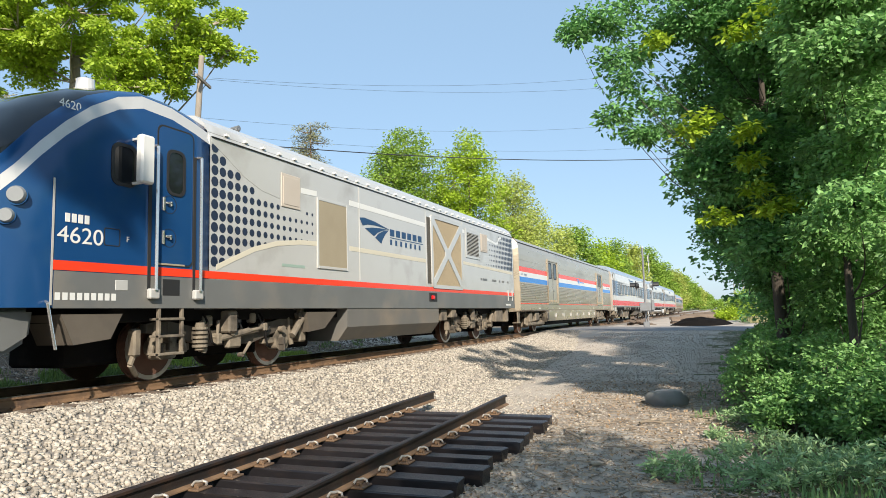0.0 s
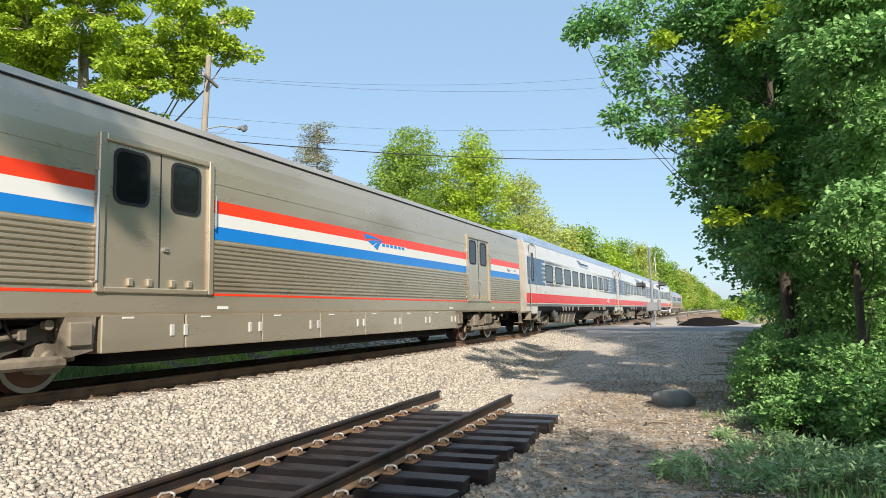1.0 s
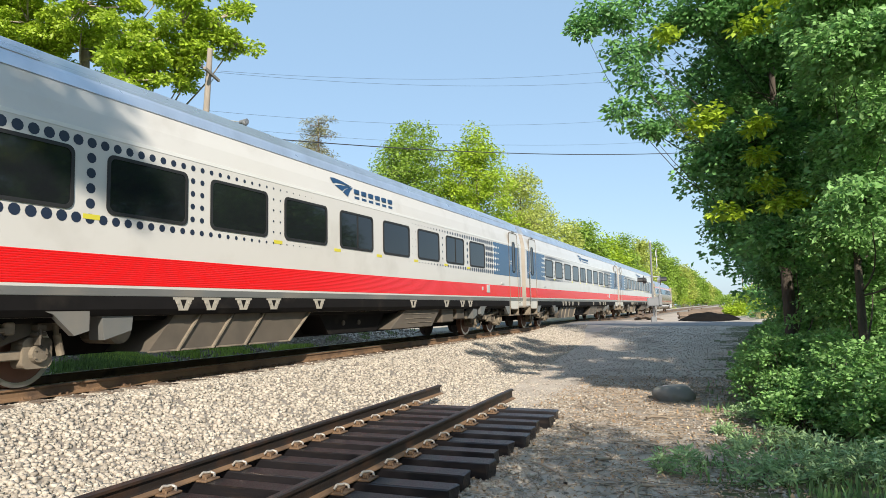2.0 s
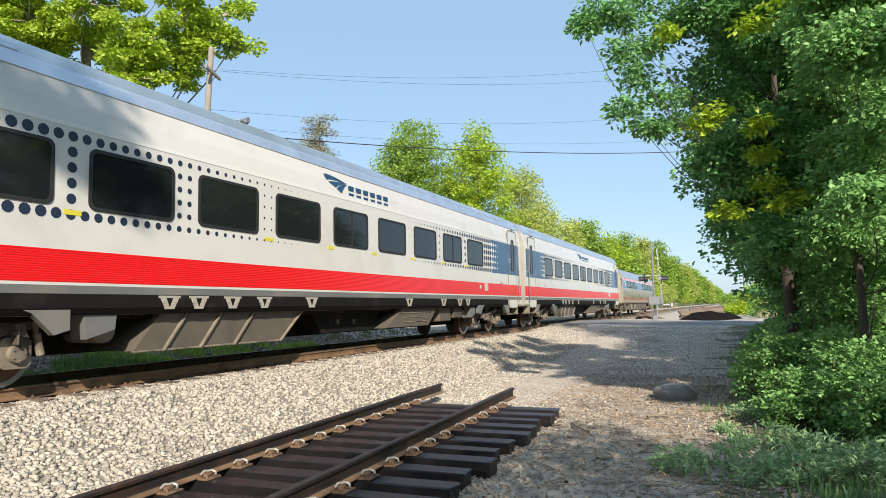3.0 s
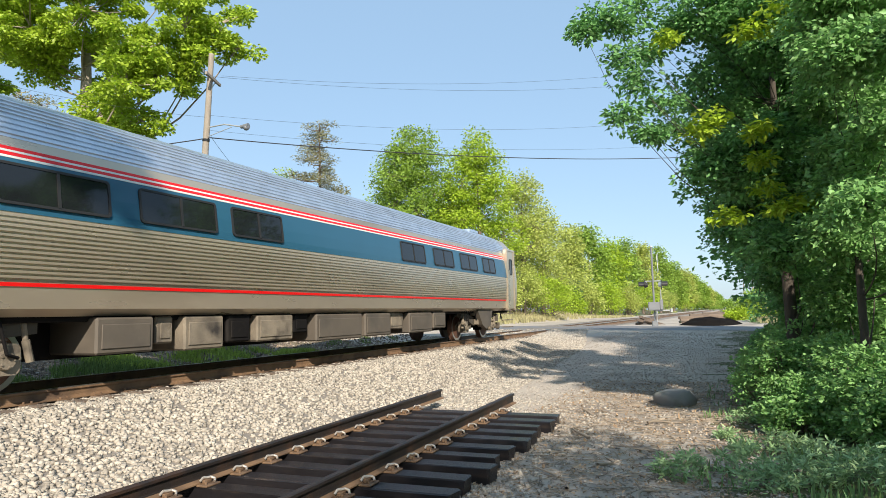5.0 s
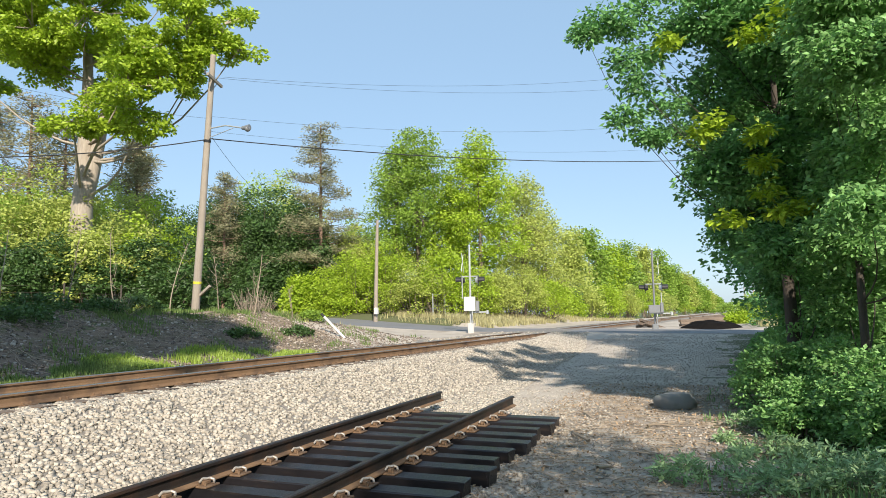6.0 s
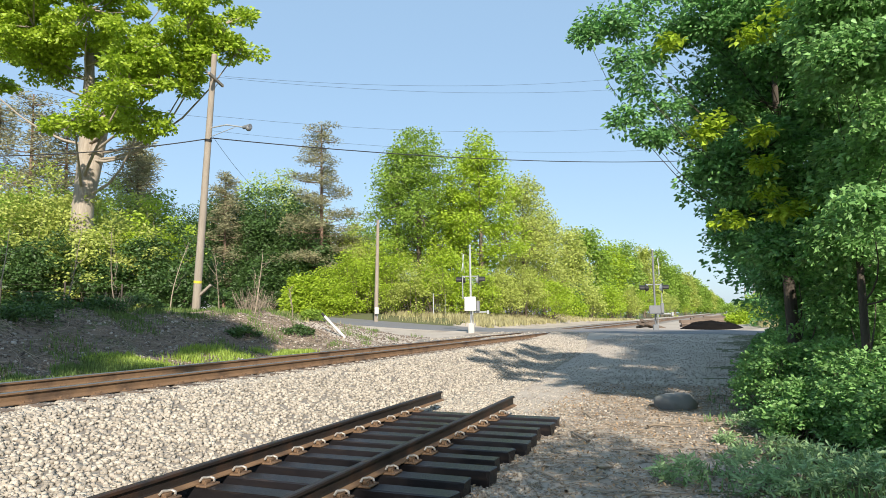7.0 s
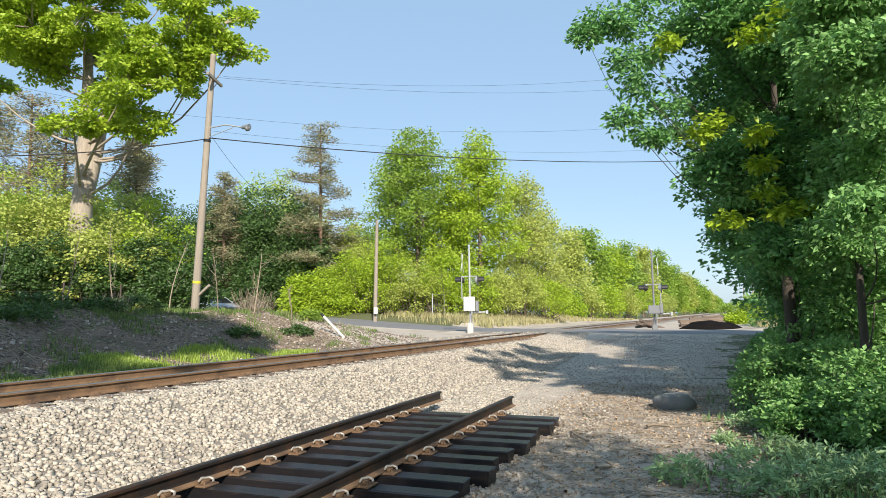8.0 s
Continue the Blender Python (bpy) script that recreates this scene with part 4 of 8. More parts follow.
    for a, b in ((1.9, 5.0), (20.4, 23.5)):
        bm = prism(bmesh.new(), [(a - 0.1, 1.22), (b + 0.1, 1.22), (b + 0.1, 0.74), (b - 0.12, 0.68), (b - 0.42, 0.97), (b - 0.8, 1.10), (a + 0.8, 1.10), (a + 0.42, 0.97), (a + 0.12, 0.68), (a - 0.1, 0.74)], "y", -1.575, -1.47)
        part("bogie_skirt", bm, M_SKIRT, th)
    bogie(3.35, 2.6, 0.457, th, seed=1)
    bogie(22.0, 2.6, 0.457, th, seed=2)
    for x, d in ((-0.16, -1), (25.51, 1)):
        gangway(x, th, out=0.2 * d)
        coupler(x, d, th)
        bm = boxes(bmesh.new(), [(x - 0.03, x + 0.03, -1.22, -1.10, 3.30, 3.42)], 0.02)
        rod(bm, (x, -1.16, 3.36), (x + 0.07 * d, -1.16, 3.36), 0.055, 0.05, 12)
        part("marker_lamp", bm, M_RED, th)
    return th


COACH = make_coach()


# ---- baggage car ----
def make_baggage():
    th = base_of("baggage_car", 0, YC, 0, "stainless steel baggage car with red, white and blue stripes", "baggage car")
    H = 1.5
    prof = [(-1.25, 1.0), (-1.46, 1.02), (-H, 1.08), (-H, 3.55), (-1.48, 3.85), (-1.42, 4.10), (-1.30, 4.24), (-1.05, 4.33), (-0.6, 4.40), (0, 4.42)]
    shell("body", prof, 0.0, 25.25, M_STEEL, th, nose=0.12)
    up = [(-1.425, 4.09), (-1.31, 4.235), (-1.06, 4.325), (-0.6, 4.395), (0, 4.415), (0.6, 4.395), (1.06, 4.325), (1.31, 4.235), (1.425, 4.09)]
    bm = prism(bmesh.new(), [(y * 1.012, z + 0.012) for y, z in up] + [(1.38, 4.05), (-1.38, 4.05)], "x", -0.02, 25.27)
    rf = part("roof", bm, M_STEEL, th)
    part("gutter", box(0.0, 25.25, -1.455, -1.40, 4.075, 4.10, 0.006), M_RUBBER, rf)
    DOORS = ((5.0, 7.25), (19.15, 21.4))
    cuts = [0.04] + [v for d in DOORS for v in (d[0] - 0.03, d[1] + 0.03)] + [25.21]
    for a, b in zip(cuts[::2], cuts[1::2]):
        band("red_stripe", a, b, [(-H, 2.785), (-H, 3.01)], M_ORANGE, th)
        band("white_stripe", a, b, [(-H, 2.555), (-H, 2.785)], M_WHITE, th)
        band("blue_stripe", a, b, [(-H, 2.325), (-H, 2.555)], M_STRIPEBLUE, th)
        flutes("fluted_panel", a, b, 1.43, 2.30, 11, -H - 0.002, M_STEEL, th, 0.030)
        band("red_pinstripe", a, b, [(-H, 1.35), (-H, 1.39)], M_ORANGE, th)
        band("seam", a, b, [(-H, 3.30), (-H, 3.312)], M_STEEL, th, 0.008)
    for x0, x1 in DOORS:
        d = part("sliding_door", box(x0 + 0.12, x1 - 0.12, -H - 0.004, -H + 0.02, 1.42, 3.58, 0.0), M_STEEL, th)
        bm = boxes(bmesh.new(), [(x0, x0 + 0.12, -H - 0.055, -H + 0.02, 1.36, 3.66), (x1 - 0.12, x1, -H - 0.055, -H + 0.02, 1.36, 3.66),
                                 (x0 + 0.12, x1 - 0.12, -H - 0.055, -H + 0.02, 3.56, 3.66), (x0 + 0.12, x1 - 0.12, -H - 0.045, -H + 0.02, 1.36, 1.44)], 0.015)
        part("door_frame", bm, M_STEEL, d)
        xm = (x0 + x1) / 2
        part("door_joint", box(xm - 0.012, xm + 0.012, -H - 0.012, -H, 1.45, 3.55, 0.002), M_RUBBER, d)
        pane_in("door_window", xm - 0.86, xm - 0.22, 2.66, 3.50, -H - 0.004, d, 0.12, 0.045)
        pane_in("door_window", xm + 0.20, xm + 0.84, 2.66, 3.50, -H - 0.004, d, 0.12, 0.045)
        for q in (-0.55, -0.2, 0.25, 0.6):
            part("door_catch", box(xm + q - 0.05, xm + q + 0.05, -H - 0.05, -H, 1.46, 1.58, 0.015), M_STEEL, d)
        part("door_handle", box(xm + 0.05, xm + 0.16, -H - 0.05, -H, 2.02, 2.08, 0.012), M_CHROME, d)
        grab(x0 - 0.02, 1.5, 3.1, -H, d, 0.014)
        grab(x1 + 0.02, 2.5, 3.1, -H, d, 0.014)
    text("Baggage", 23.55, 2.63, 0.10, -H - 0.005, M_INK, th)
    text("61011", 24.42, 2.63, 0.10, -H - 0.005, M_INK, th)
    text("Baggage", 0.75, 2.63, 0.10, -H - 0.005, M_INK, th)
    text("61011", 0.25, 2.63, 0.10, -H - 0.005, M_INK, th)
    swoosh(12.35, 2.60, 0.95, 0.36, -H - 0.006, M_STRIPEBLUE, th)
    band("emblem_outline", 13.22, 14.6, [(-H - 0.004, 2.72), (-H - 0.004, 2.80)], M_WHITE, th, 0.003)
    bm = bmesh.new()
    for k in range(6):
        boxes(bm, [(13.25 + 0.22 * k, 13.25 + 0.22 * k + 0.15, -H - 0.011, -H, 2.725, 2.795)])
    small("lettering_bar", bm, M_STRIPEBLUE, th)
    # equipment skirt in separate lockers
    x = 5.15
    for k, w in enumerate((1.55, 1.9, 1.9, 1.9, 1.9, 1.9, 1.95)):
        lk = part("equipment_locker", box(x + 0.012, x + w - 0.012, -H + 0.02, -0.9, 0.50, 1.05, 0.015), M_STEEL, th)
        for q in (0.34, 0.62):
            part("locker_latch", box(x + w * 0.8 + q - 0.34, x + w * 0.8 + q - 0.26, -H + 0.0, -H + 0.03, 0.70, 0.88, 0.008), M_GREYPAINT, lk)
        part("white_mark", box(x + 0.35, x + 0.55, -H + 0.012, -H + 0.03, 0.985, 1.01, 0), M_WHITE, lk)
        x += w
    part("tank", box(5.4, 17.9, -1.25, 1.25, 0.30, 0.55, 0.06), M_DARKGEAR, th)
    part("underframe", box(0.2, 25.0, -1.2, 1.2, 0.92, 1.06, 0.02), M_DARKGEAR, th)
    # added dark box that stands for the shade under the car
    part("centre_sill", box(0.5, 24.8, -0.45, 0.6, 0.36, 0.94, 0.03), M_DARKGEAR, th)
    for x0, x1 in ((18.25, 18.75), (4.6, 5.1)):
        bm = prism(bmesh.new(), [(x0, 1.12), (x1, 1.12), (x1 - 0.05, 0.55), (x0 + 0.12, 0.48)], "y", -1.46, -1.2)
        boxes(bm, [(x0 + 0.05, x1 - 0.1, -1.52, -1.44, 0.62, 0.95)], 0.02)
        part("end_bracket", bm, M_GRIME, th)
    for x in (7.4, 21.6, 3.2, 17.6):
        part("jacking_pad", box(x, x + 0.26, -H - 0.006, -H, 1.12, 1.17, 0.0), M_WHITE, th)
    bogie(3.3, 2.6, 0.457, th, seed=4)
    bogie(21.6, 2.6, 0.457, th, seed=5)
    bm = boxes(bmesh.new(), [(20.0, 23.1, -1.32, -1.16, 0.34, 0.50), (20.1, 20.6, -1.36, -1.12, 0.50, 0.95), (21.2, 21.9, -1.38, -1.12, 0.55, 0.95)], 0.04)
    part("equaliser_beam", bm, M_GRIME, th)
    bm = boxes(bmesh.new(), [(1.7, 4.8, -1.32, -1.16, 0.34, 0.50), (1.9, 2.4, -1.36, -1.12, 0.50, 0.95), (2.9, 3.6, -1.38, -1.12, 0.55, 0.95)], 0.04)
    part("equaliser_beam", bm, M_GRIME, th)
    for x, d in ((-0.12, -1), (25.37, 1)):
        gangway(x, th, out=0.22 * d)
        coupler(x, d, th)
        bm = boxes(bmesh.new(), [(x - 0.05, x + 0.3, -1.40, -1.36, 0.52, 1.0), (x - 0.05, x + 0.3, -1.45, -1.15, 0.50, 0.54)], 0.01)
        part("corner_step", bm, M_GRIME, th)
    return th


# ---- cafe car ----
def make_cafe():
    th = base_of("cafe_car", 0, YC, 0, "rounded stainless cafe car with blue window band", "railway coach")
    prof = [(-1.32, 1.0), (-1.50, 1.10), (-1.555, 1.45), (-1.58, 1.9), (-1.575, 2.3), (-1.545, 2.65), (-1.49, 3.0), (-1.42, 3.25), (-1.28, 3.56), (-1.02, 3.84), (-0.6, 4.03), (0, 4.10)]
    shell("body", prof, 0.15, 25.3, M_STEEL, th, nose=0.2)
    for a, b in ((1.75, 23.9),):
        pts = []
        n = 13
        for k in range(n):
            for f, dd in ((0.0, 0), (0.30, 0), (0.42, 0.034), (0.82, 0.034)):
                t = (k + f) / n
                z = 1.45 + 0.82 * t
                pts.append((-1.556 - 0.024 * math.sin(math.pi * min(1, t)) - dd, z))
        pts.append((-1.577, 2.27))
        bm = prism(bmesh.new(), pts + [(-1.5, 2.27), (-1.5, 1.45)], "x", a, b)
        part("fluted_panel", bm, M_STEEL, th)
    seg = [(-1.577, 2.29), (-1.57, 2.42), (-1.545, 2.65), (-1.515, 2.85), (-1.495, 2.97)]
    band("blue_band", 1.62, 24.0, seg, M_AMBLUE, th, 0.006)
    band("white_stripe", 1.62, 24.0, [(-1.494, 2.975), (-1.488, 3.005)], M_WHITE, th, 0.006)
    band("red_stripe", 1.62, 24.0, [(-1.488, 3.007), (-1.476, 3.05)], M_RED, th, 0.006)
    band("white_stripe", 1.62, 24.0, [(-1.476, 3.052), (-1.466, 3.08)], M_WHITE, th, 0.006)
    band("red_stripe", 1.62, 24.0, [(-1.466, 3.082), (-1.454, 3.125)], M_RED, th, 0.006)
    band("red_pinstripe", 1.75, 23.9, [(-1.55, 1.375), (-1.553, 1.425)], M_RED, th, 0.006)
    # ribbed roof
    up = [(-1.42, 3.25), (-1.28, 3.56), (-1.02, 3.84), (-0.6, 4.03), (0, 4.10)]
    pts = []
    for (ya, za), (yb, zb) in zip(up, up[1:]):
        n = 4
        for k in range(n):
            d = Vector((yb - ya, zb - za)).normalized()
            for f, dd in ((0.0, 0.004), (0.55, 0.004), (0.62, 0.022), (0.93, 0.022)):
                t = (k + f) / n
                pts.append((ya + (yb - ya) * t - d.y * dd, za + (zb - za) * t + d.x * dd))
    full = pts + [(-y, z) for y, z in pts[::-1]]
    bm = prism(bmesh.new(), full + [(1.36, 3.25), (-1.36, 3.25)], "x", 0.9, 24.5)
    rf = part("roof", bm, M_ROOF, th)
    for x0 in (2.0, 4.0, 22.4):
        part("roof_vent", boxes(bmesh.new(), [(x0, x0 + 0.9, -0.7, 0.7, 4.0, 4.13)], 0.03), M_ROOF, rf)
    for x0, x1 in ((4.55, 6.15), (6.65, 8.25), (8.62, 10.05), (15.1, 16.6), (17.2, 18.7), (19.3, 20.8), (21.4, 22.7)):
        y = -1.592
        pane = pane_in("window", x0, x1, 2.38, 2.92, y, th, 0.05, 0.035, split=True)
        pane.matrix_basis = Matrix.Translation((0, y, 2.4)) @ pose(0, 0, 0, -8.0) @ Matrix.Translation((0, -y, -2.4))
    for x0, x1, s in ((0.55, 1.50, 1), (24.05, 24.95, -1)):
        d = part("vestibule_door", box(x0 + 0.07, x1 - 0.07, -1.585, -1.45, 1.08, 3.35, 0.01), M_STEEL, th)
        bm = boxes(bmesh.new(), [(x0 - 0.03, x0 + 0.07, -1.615, -1.42, 1.02, 3.44), (x1 - 0.07, x1 + 0.03, -1.615, -1.42, 1.02, 3.44), (x0 + 0.07, x1 - 0.07, -1.60, -1.4, 3.35, 3.44)], 0.02)
        part("door_frame", bm, M_STEEL, d)
        pane_in("door_window", x0 + 0.27, x1 - 0.27, 2.42, 3.05, -1.587, d, 0.08, 0.04)
        grab(x0 + 0.12, 1.4, 2.6, -1.585, d, 0.014)
        for z in (0.35, 0.62, 0.88):
            part("footstep", box(x0 + 0.1, x1 - 0.1, -1.52, -1.25, z, z + 0.035, 0.008), M_GRIME, d)
    swoosh(2.85, 2.42, 0.75, 0.34, -1.57, M_WHITE, th)
    bm = bmesh.new()
    for k in range(6):
        boxes(bm, [(2.80 + 0.13 * k, 2.80 + 0.13 * k + 0.085, -1.535, -1.50, 2.84, 2.90)])
    small("lettering_bar", bm, M_WHITE, th)
    text("Cafe", 1.95, 2.74, 0.08, -1.552, M_WHITE, th)
    part("underframe", box(0.3, 25.0, -1.25, 1.25, 0.92, 1.08, 0.02), M_DARKGEAR, th)
    # added dark filler for the shade beneath the floor
    part("centre_sill", box(0.5, 24.8, -0.45, 0.6, 0.38, 0.94, 0.03), M_DARKGEAR, th)
    x = 6.1
    for w, z0, y, m in ((1.0, 0.45, -1.42, M_BROWNBOX), (0.35, 0.55, -1.30, M_GRIME), (0.9, 0.42, -1.40, M_GRIME), (0.6, 0.50, -1.35, M_DARKGEAR), (1.1, 0.48, -1.4, M_GRIME),
                        (0.5, 0.6, -1.3, M_DARKGEAR), (1.9, 0.40, -1.42, M_BROWNBOX), (1.3, 0.42, -1.42, M_BROWNBOX), (0.8, 0.55, -1.3, M_GRIME), (1.5, 0.42, -1.42, M_BROWNBOX), (0.9, 0.5, -1.4, M_BROWNBOX)):
        bm = boxes(bmesh.new(), [(x, x + w, y, -0.3, z0, 0.98)], 0.03)
        boxes(bm, [(x + 0.08, x + w - 0.08, y - 0.02, y, z0 + 0.08, 0.88)], 0.01)
        part("underfloor_box", bm, m, th)
        x += w + 0.14
    bogie(3.7, 2.6, 0.457, th, seed=7)
    bogie(21.9, 2.6, 0.457, th, seed=8)
    for xc in (3.7, 21.9):
        bm = prism(bmesh.new(), [(xc - 0.75, 1.02), (xc + 0.75, 1.02), (xc + 0.55, 0.5), (xc + 0.1, 0.36), (xc - 0.3, 0.5)], "y", -1.42, -1.25)
        part("bogie_bracket", bm, M_BROWNBOX, th)
    for x, d in ((-0.05, -1), (25.5, 1)):
        gangway(x, th, out=0.22 * d)
        coupler(x, d, th)
    return th


# ---- locomotive ----
def make_loco():
    th = base_of("locomotive", 0, YC, 0, "navy and silver diesel passenger locomotive", "locomotive")
    H = 1.5
    # long hood
    prof = [(-1.30, 1.15), (-H, 1.17), (-H, 1.66), (-H, 4.18), (-1.43, 4.30), (-1.28, 4.42), (-0.9, 4.52), (0, 4.56)]
    shell("body", prof, 2.86, 21.25, M_GREYPAINT, th)
    band("dark_skirt", -0.02, 21.25, [(-H, 1.16), (-H, 1.66)], M_SKIRT, th, 0.006)
    band("red_stripe", -0.04, 21.2, [(-H, 1.67), (-H, 1.80)], M_ORANGE, th, 0.006)
    rf = part("roof", prism(bmesh.new(), [(-1.455, 4.27), (-1.37, 4.44), (-1.15, 4.60), (-0.6, 4.69), (0, 4.71), (0.6, 4.69), (1.15, 4.60), (1.37, 4.44), (1.455, 4.27), (1.3, 4.2), (-1.3, 4.2)], "x", 2.86, 21.27), M_GREYPAINT, th)
    part("gutter", box(2.9, 21.2, -1.525, -1.45, 4.17, 4.19, 0.005), M_RUBBER, rf)
    for k in range(34):
        x = 3.3 + 0.53 * k
        bm = prism(bmesh.new(), [(x, 4.29), (x + 0.10, 4.29), (x + 0.08, 4.335), (x + 0.02, 4.335)], "y", -1.49, -1.38)
        part("roof_bracket", bm, M_WHITE, rf)
    # cab and nose lofted from cross-sections: x, half width, shoulder height, ridge height
    sec = [(-1.35, 0.60, 1.65, 1.85), (-1.28, 0.92, 2.10, 2.30), (-1.10, 1.20, 2.42, 2.72), (-0.85, 1.36, 2.68, 3.15), (-0.55, 1.44, 3.00, 3.60), (-0.25, 1.48, 3.36, 3.98),
           (0.1, 1.5, 3.72, 4.26), (0.5, 1.5, 4.05, 4.46), (0.95, 1.5, 4.32, 4.58), (1.4, 1.5, 4.46, 4.66), (2.0, 1.5, 4.44, 4.66), (2.5, 1.5, 4.33, 4.62), (2.88, 1.5, 4.22, 4.58)]
    bm = bmesh.new()
    rows = []
    for x, w, s, t in sec:
        lo = 1.17
        half = [(-w, lo), (-w, lo + (s - lo) * 0.35), (-w, s - 0.20), (-w + 0.03, s), (-w + 0.14, s + (t - s) * 0.42), (-w * 0.62, s + (t - s) * 0.85), (0, t)]
        rows.append([bm.verts.new((x, y, z)) for y, z in half + [(-y, z) for y, z in half[::-1][1:]]])
    n = len(rows[0])
    for r, (a, b) in enumerate(zip(rows, rows[1:])):
        for i in range(n - 1):
            f = bm.faces.new((a[i], a[i + 1], b[i + 1], b[i]))
            k = min(i, n - 2 - i)
            f.material_index = 1 if k == 2 else (2 if k >= 4 and 3 <= r <= 7 else (1 if k >= 4 and r >= 8 else 0))
            f.smooth = k != 2
    bm.faces.new(rows[0])
    bm.faces.new(rows[-1][::-1])
    bmesh.ops.recalc_face_normals(bm, faces=bm.faces)
    part("cab", bm, [M_NAVY, M_GREYPAINT, M_GLASS], th, "navy cab with silver arch and dark windscreen")
    # nose lights, pilot, plough
    for z, x, r in ((2.60, -0.50, 0.12), (2.32, -0.62, 0.10)):
        bm = bmesh.new()
        rod(bm, (x + 0.02, -1.36, z), (x - 0.05, -1.46, z), r * 1.25, r * 1.15, 20)
        lamp = part("headlight_pod", bm, M_NAVY, th)
        bm = rod(bmesh.new(), (x - 0.04, -1.45, z), (x - 0.08, -1.49, z), r, r * 0.8, 20)
        part("headlight", bm, M_LAMP, lamp)
    bm = prism(bmesh.new(), [(-1.4, 1.20), (-0.1, 1.20), (-0.15, 0.75), (-0.5, 0.55), (-1.5, 0.62)], "y", -1.3, 1.3)
    bmesh.ops.bevel(bm, geom=bm.edges[:], offset=0.08, segments=2, affect="EDGES")
    part("pilot", bm, M_SKIRT, th)
    bm = prism(bmesh.new(), [(-1.5, 0.62), (-0.8, 0.58), (-0.6, 0.15), (-1.6, 0.15)], "y", -1.25, 1.25)
    part("snow_plough", bm, M_DARKGEAR, th)
    band("nose_seam", -0.07, -0.04, [(-H, 1.2), (-H, 2.9)], M_GREYPAINT, th, 0.006)
    # exhaust stack
    part("exhaust_stack", rod(bmesh.new(), (1.35, -0.25, 4.6), (1.35, -0.25, 4.92), 0.16, 0.14, 16), M_GREYPAINT, th)
    # cab door, windows, grab rails, mirror
    d = part("cab_door", prism(bmesh.new(), round_rect(1.72, 2.46, 1.86, 4.08, 0.1), "y", -H - 0.012, -H + 0.01), M_NAVY, th)
    part("door_seal", ring(bmesh.new(), round_rect(1.69, 2.49, 1.83, 4.11, 0.12), round_rect(1.72, 2.46, 1.86, 4.08, 0.1), -H - 0.006, -H + 0.01), M_RUBBER, d)
    pane_in("door_window", 1.88, 2.28, 2.98, 3.74, -H - 0.012, d, 0.11, 0.045)
    for z in (2.28, 2.82):
        bm = boxes(bmesh.new(), [(1.80, 1.85, -H - 0.04, -H, z - 0.11, z + 0.11), (1.85, 1.98, -H - 0.06, -H - 0.03, z + 0.0, z + 0.035), (1.94, 1.98, -H - 0.06, -H, z - 0.03, z + 0.05)], 0.01)
        part("door_handle", bm, M_CHROME, d)
        ro = [(1.95 + 0.15 * math.cos(a / 12 * math.pi), z + 0.15 * math.sin(a / 12 * math.pi)) for a in range(24)]
        ri = [(1.95 + 0.142 * math.cos(a / 12 * math.pi), z + 0.142 * math.sin(a / 12 * math.pi)) for a in range(24)]
        part("handle_recess", ring(bmesh.new(), ro, ri, -H - 0.016, -H - 0.008), M_RUBBER, d)
    pane_in("side_window", 0.83, 1.30, 2.97, 3.62, -H, th, 0.12, 0.05)
    for x in (1.62, 2.57):
        # thin dark strip just ahead of each grab rail
        part("rail_recess", box(x - 0.09, x - 0.02, -H - 0.008, -H, 1.35, 3.72, 0.003), M_RUBBER, th)
        g = grab(x, 1.42, 3.72, -H, th, 0.026, stand=0.10)
        part("rail_foot", box(x - 0.10, x + 0.10, -H - 0.09, -H, 1.30, 1.46, 0.02), M_GREYPAINT, g)
    bm = boxes(bmesh.new(), [(1.12, 1.38, -H - 0.30, -H - 0.16, 3.02, 3.76)], 0.03)
    boxes(bm, [(1.2, 1.25, -H - 0.2, -H, 3.70, 3.74), (1.2, 1.25, -H - 0.2, -H, 3.02, 3.06)], 0.005)
    part("mirror_housing", bm, M_WHITE, th)
    part("footstep_recess", box(1.84, 2.20, -H - 0.012, -H, 1.36, 1.62, 0.01), M_RUBBER, th)
    part("side_plate", box(0.95, 1.17, -H - 0.012, -H, 1.42, 1.57, 0.008), M_GREYPAINT, th)
    part("fuel_hatch", ring(bmesh.new(), round_rect(0.74, 1.02, 2.06, 2.32, 0.03), round_rect(0.752, 1.008, 2.072, 2.308, 0.028), -H - 0.005, -H), M_RUBBER, th)
    part("lower_hatch", box(1.72, 2.3, -H - 0.015, -H, 1.84, 1.87, 0.004), M_TAN, th)
    text("4620", -0.03, 2.05, 0.225, -H - 0.004, M_WHITE, th, "road_number", 0.72)
    text("F", 1.10, 2.14, 0.085, -H - 0.004, M_WHITE, th)
    text("4620", 0.02, 3.93, 0.12, -1.44, M_WHITE, th, "road_number")
    for x0, x1, z0, z1, q, m in ((0.12, 0.52, 2.33, 2.45, 4, M_WHITE), (-0.0, 1.0, 1.27, 1.37, 9, M_WHITE), (20.0, 20.7, 1.26, 1.33, 7, M_WHITE)):
        bm = bmesh.new()
        for k in range(q):
            w = (x1 - x0) / q
            boxes(bm, [(x0 + k * w, x0 + k * w + w * 0.68, -H - 0.010, -H, z0, z1)])
        small("lettering_bar", bm, m, th)
    # halftone dots behind the cab and at the tail
    cells = []
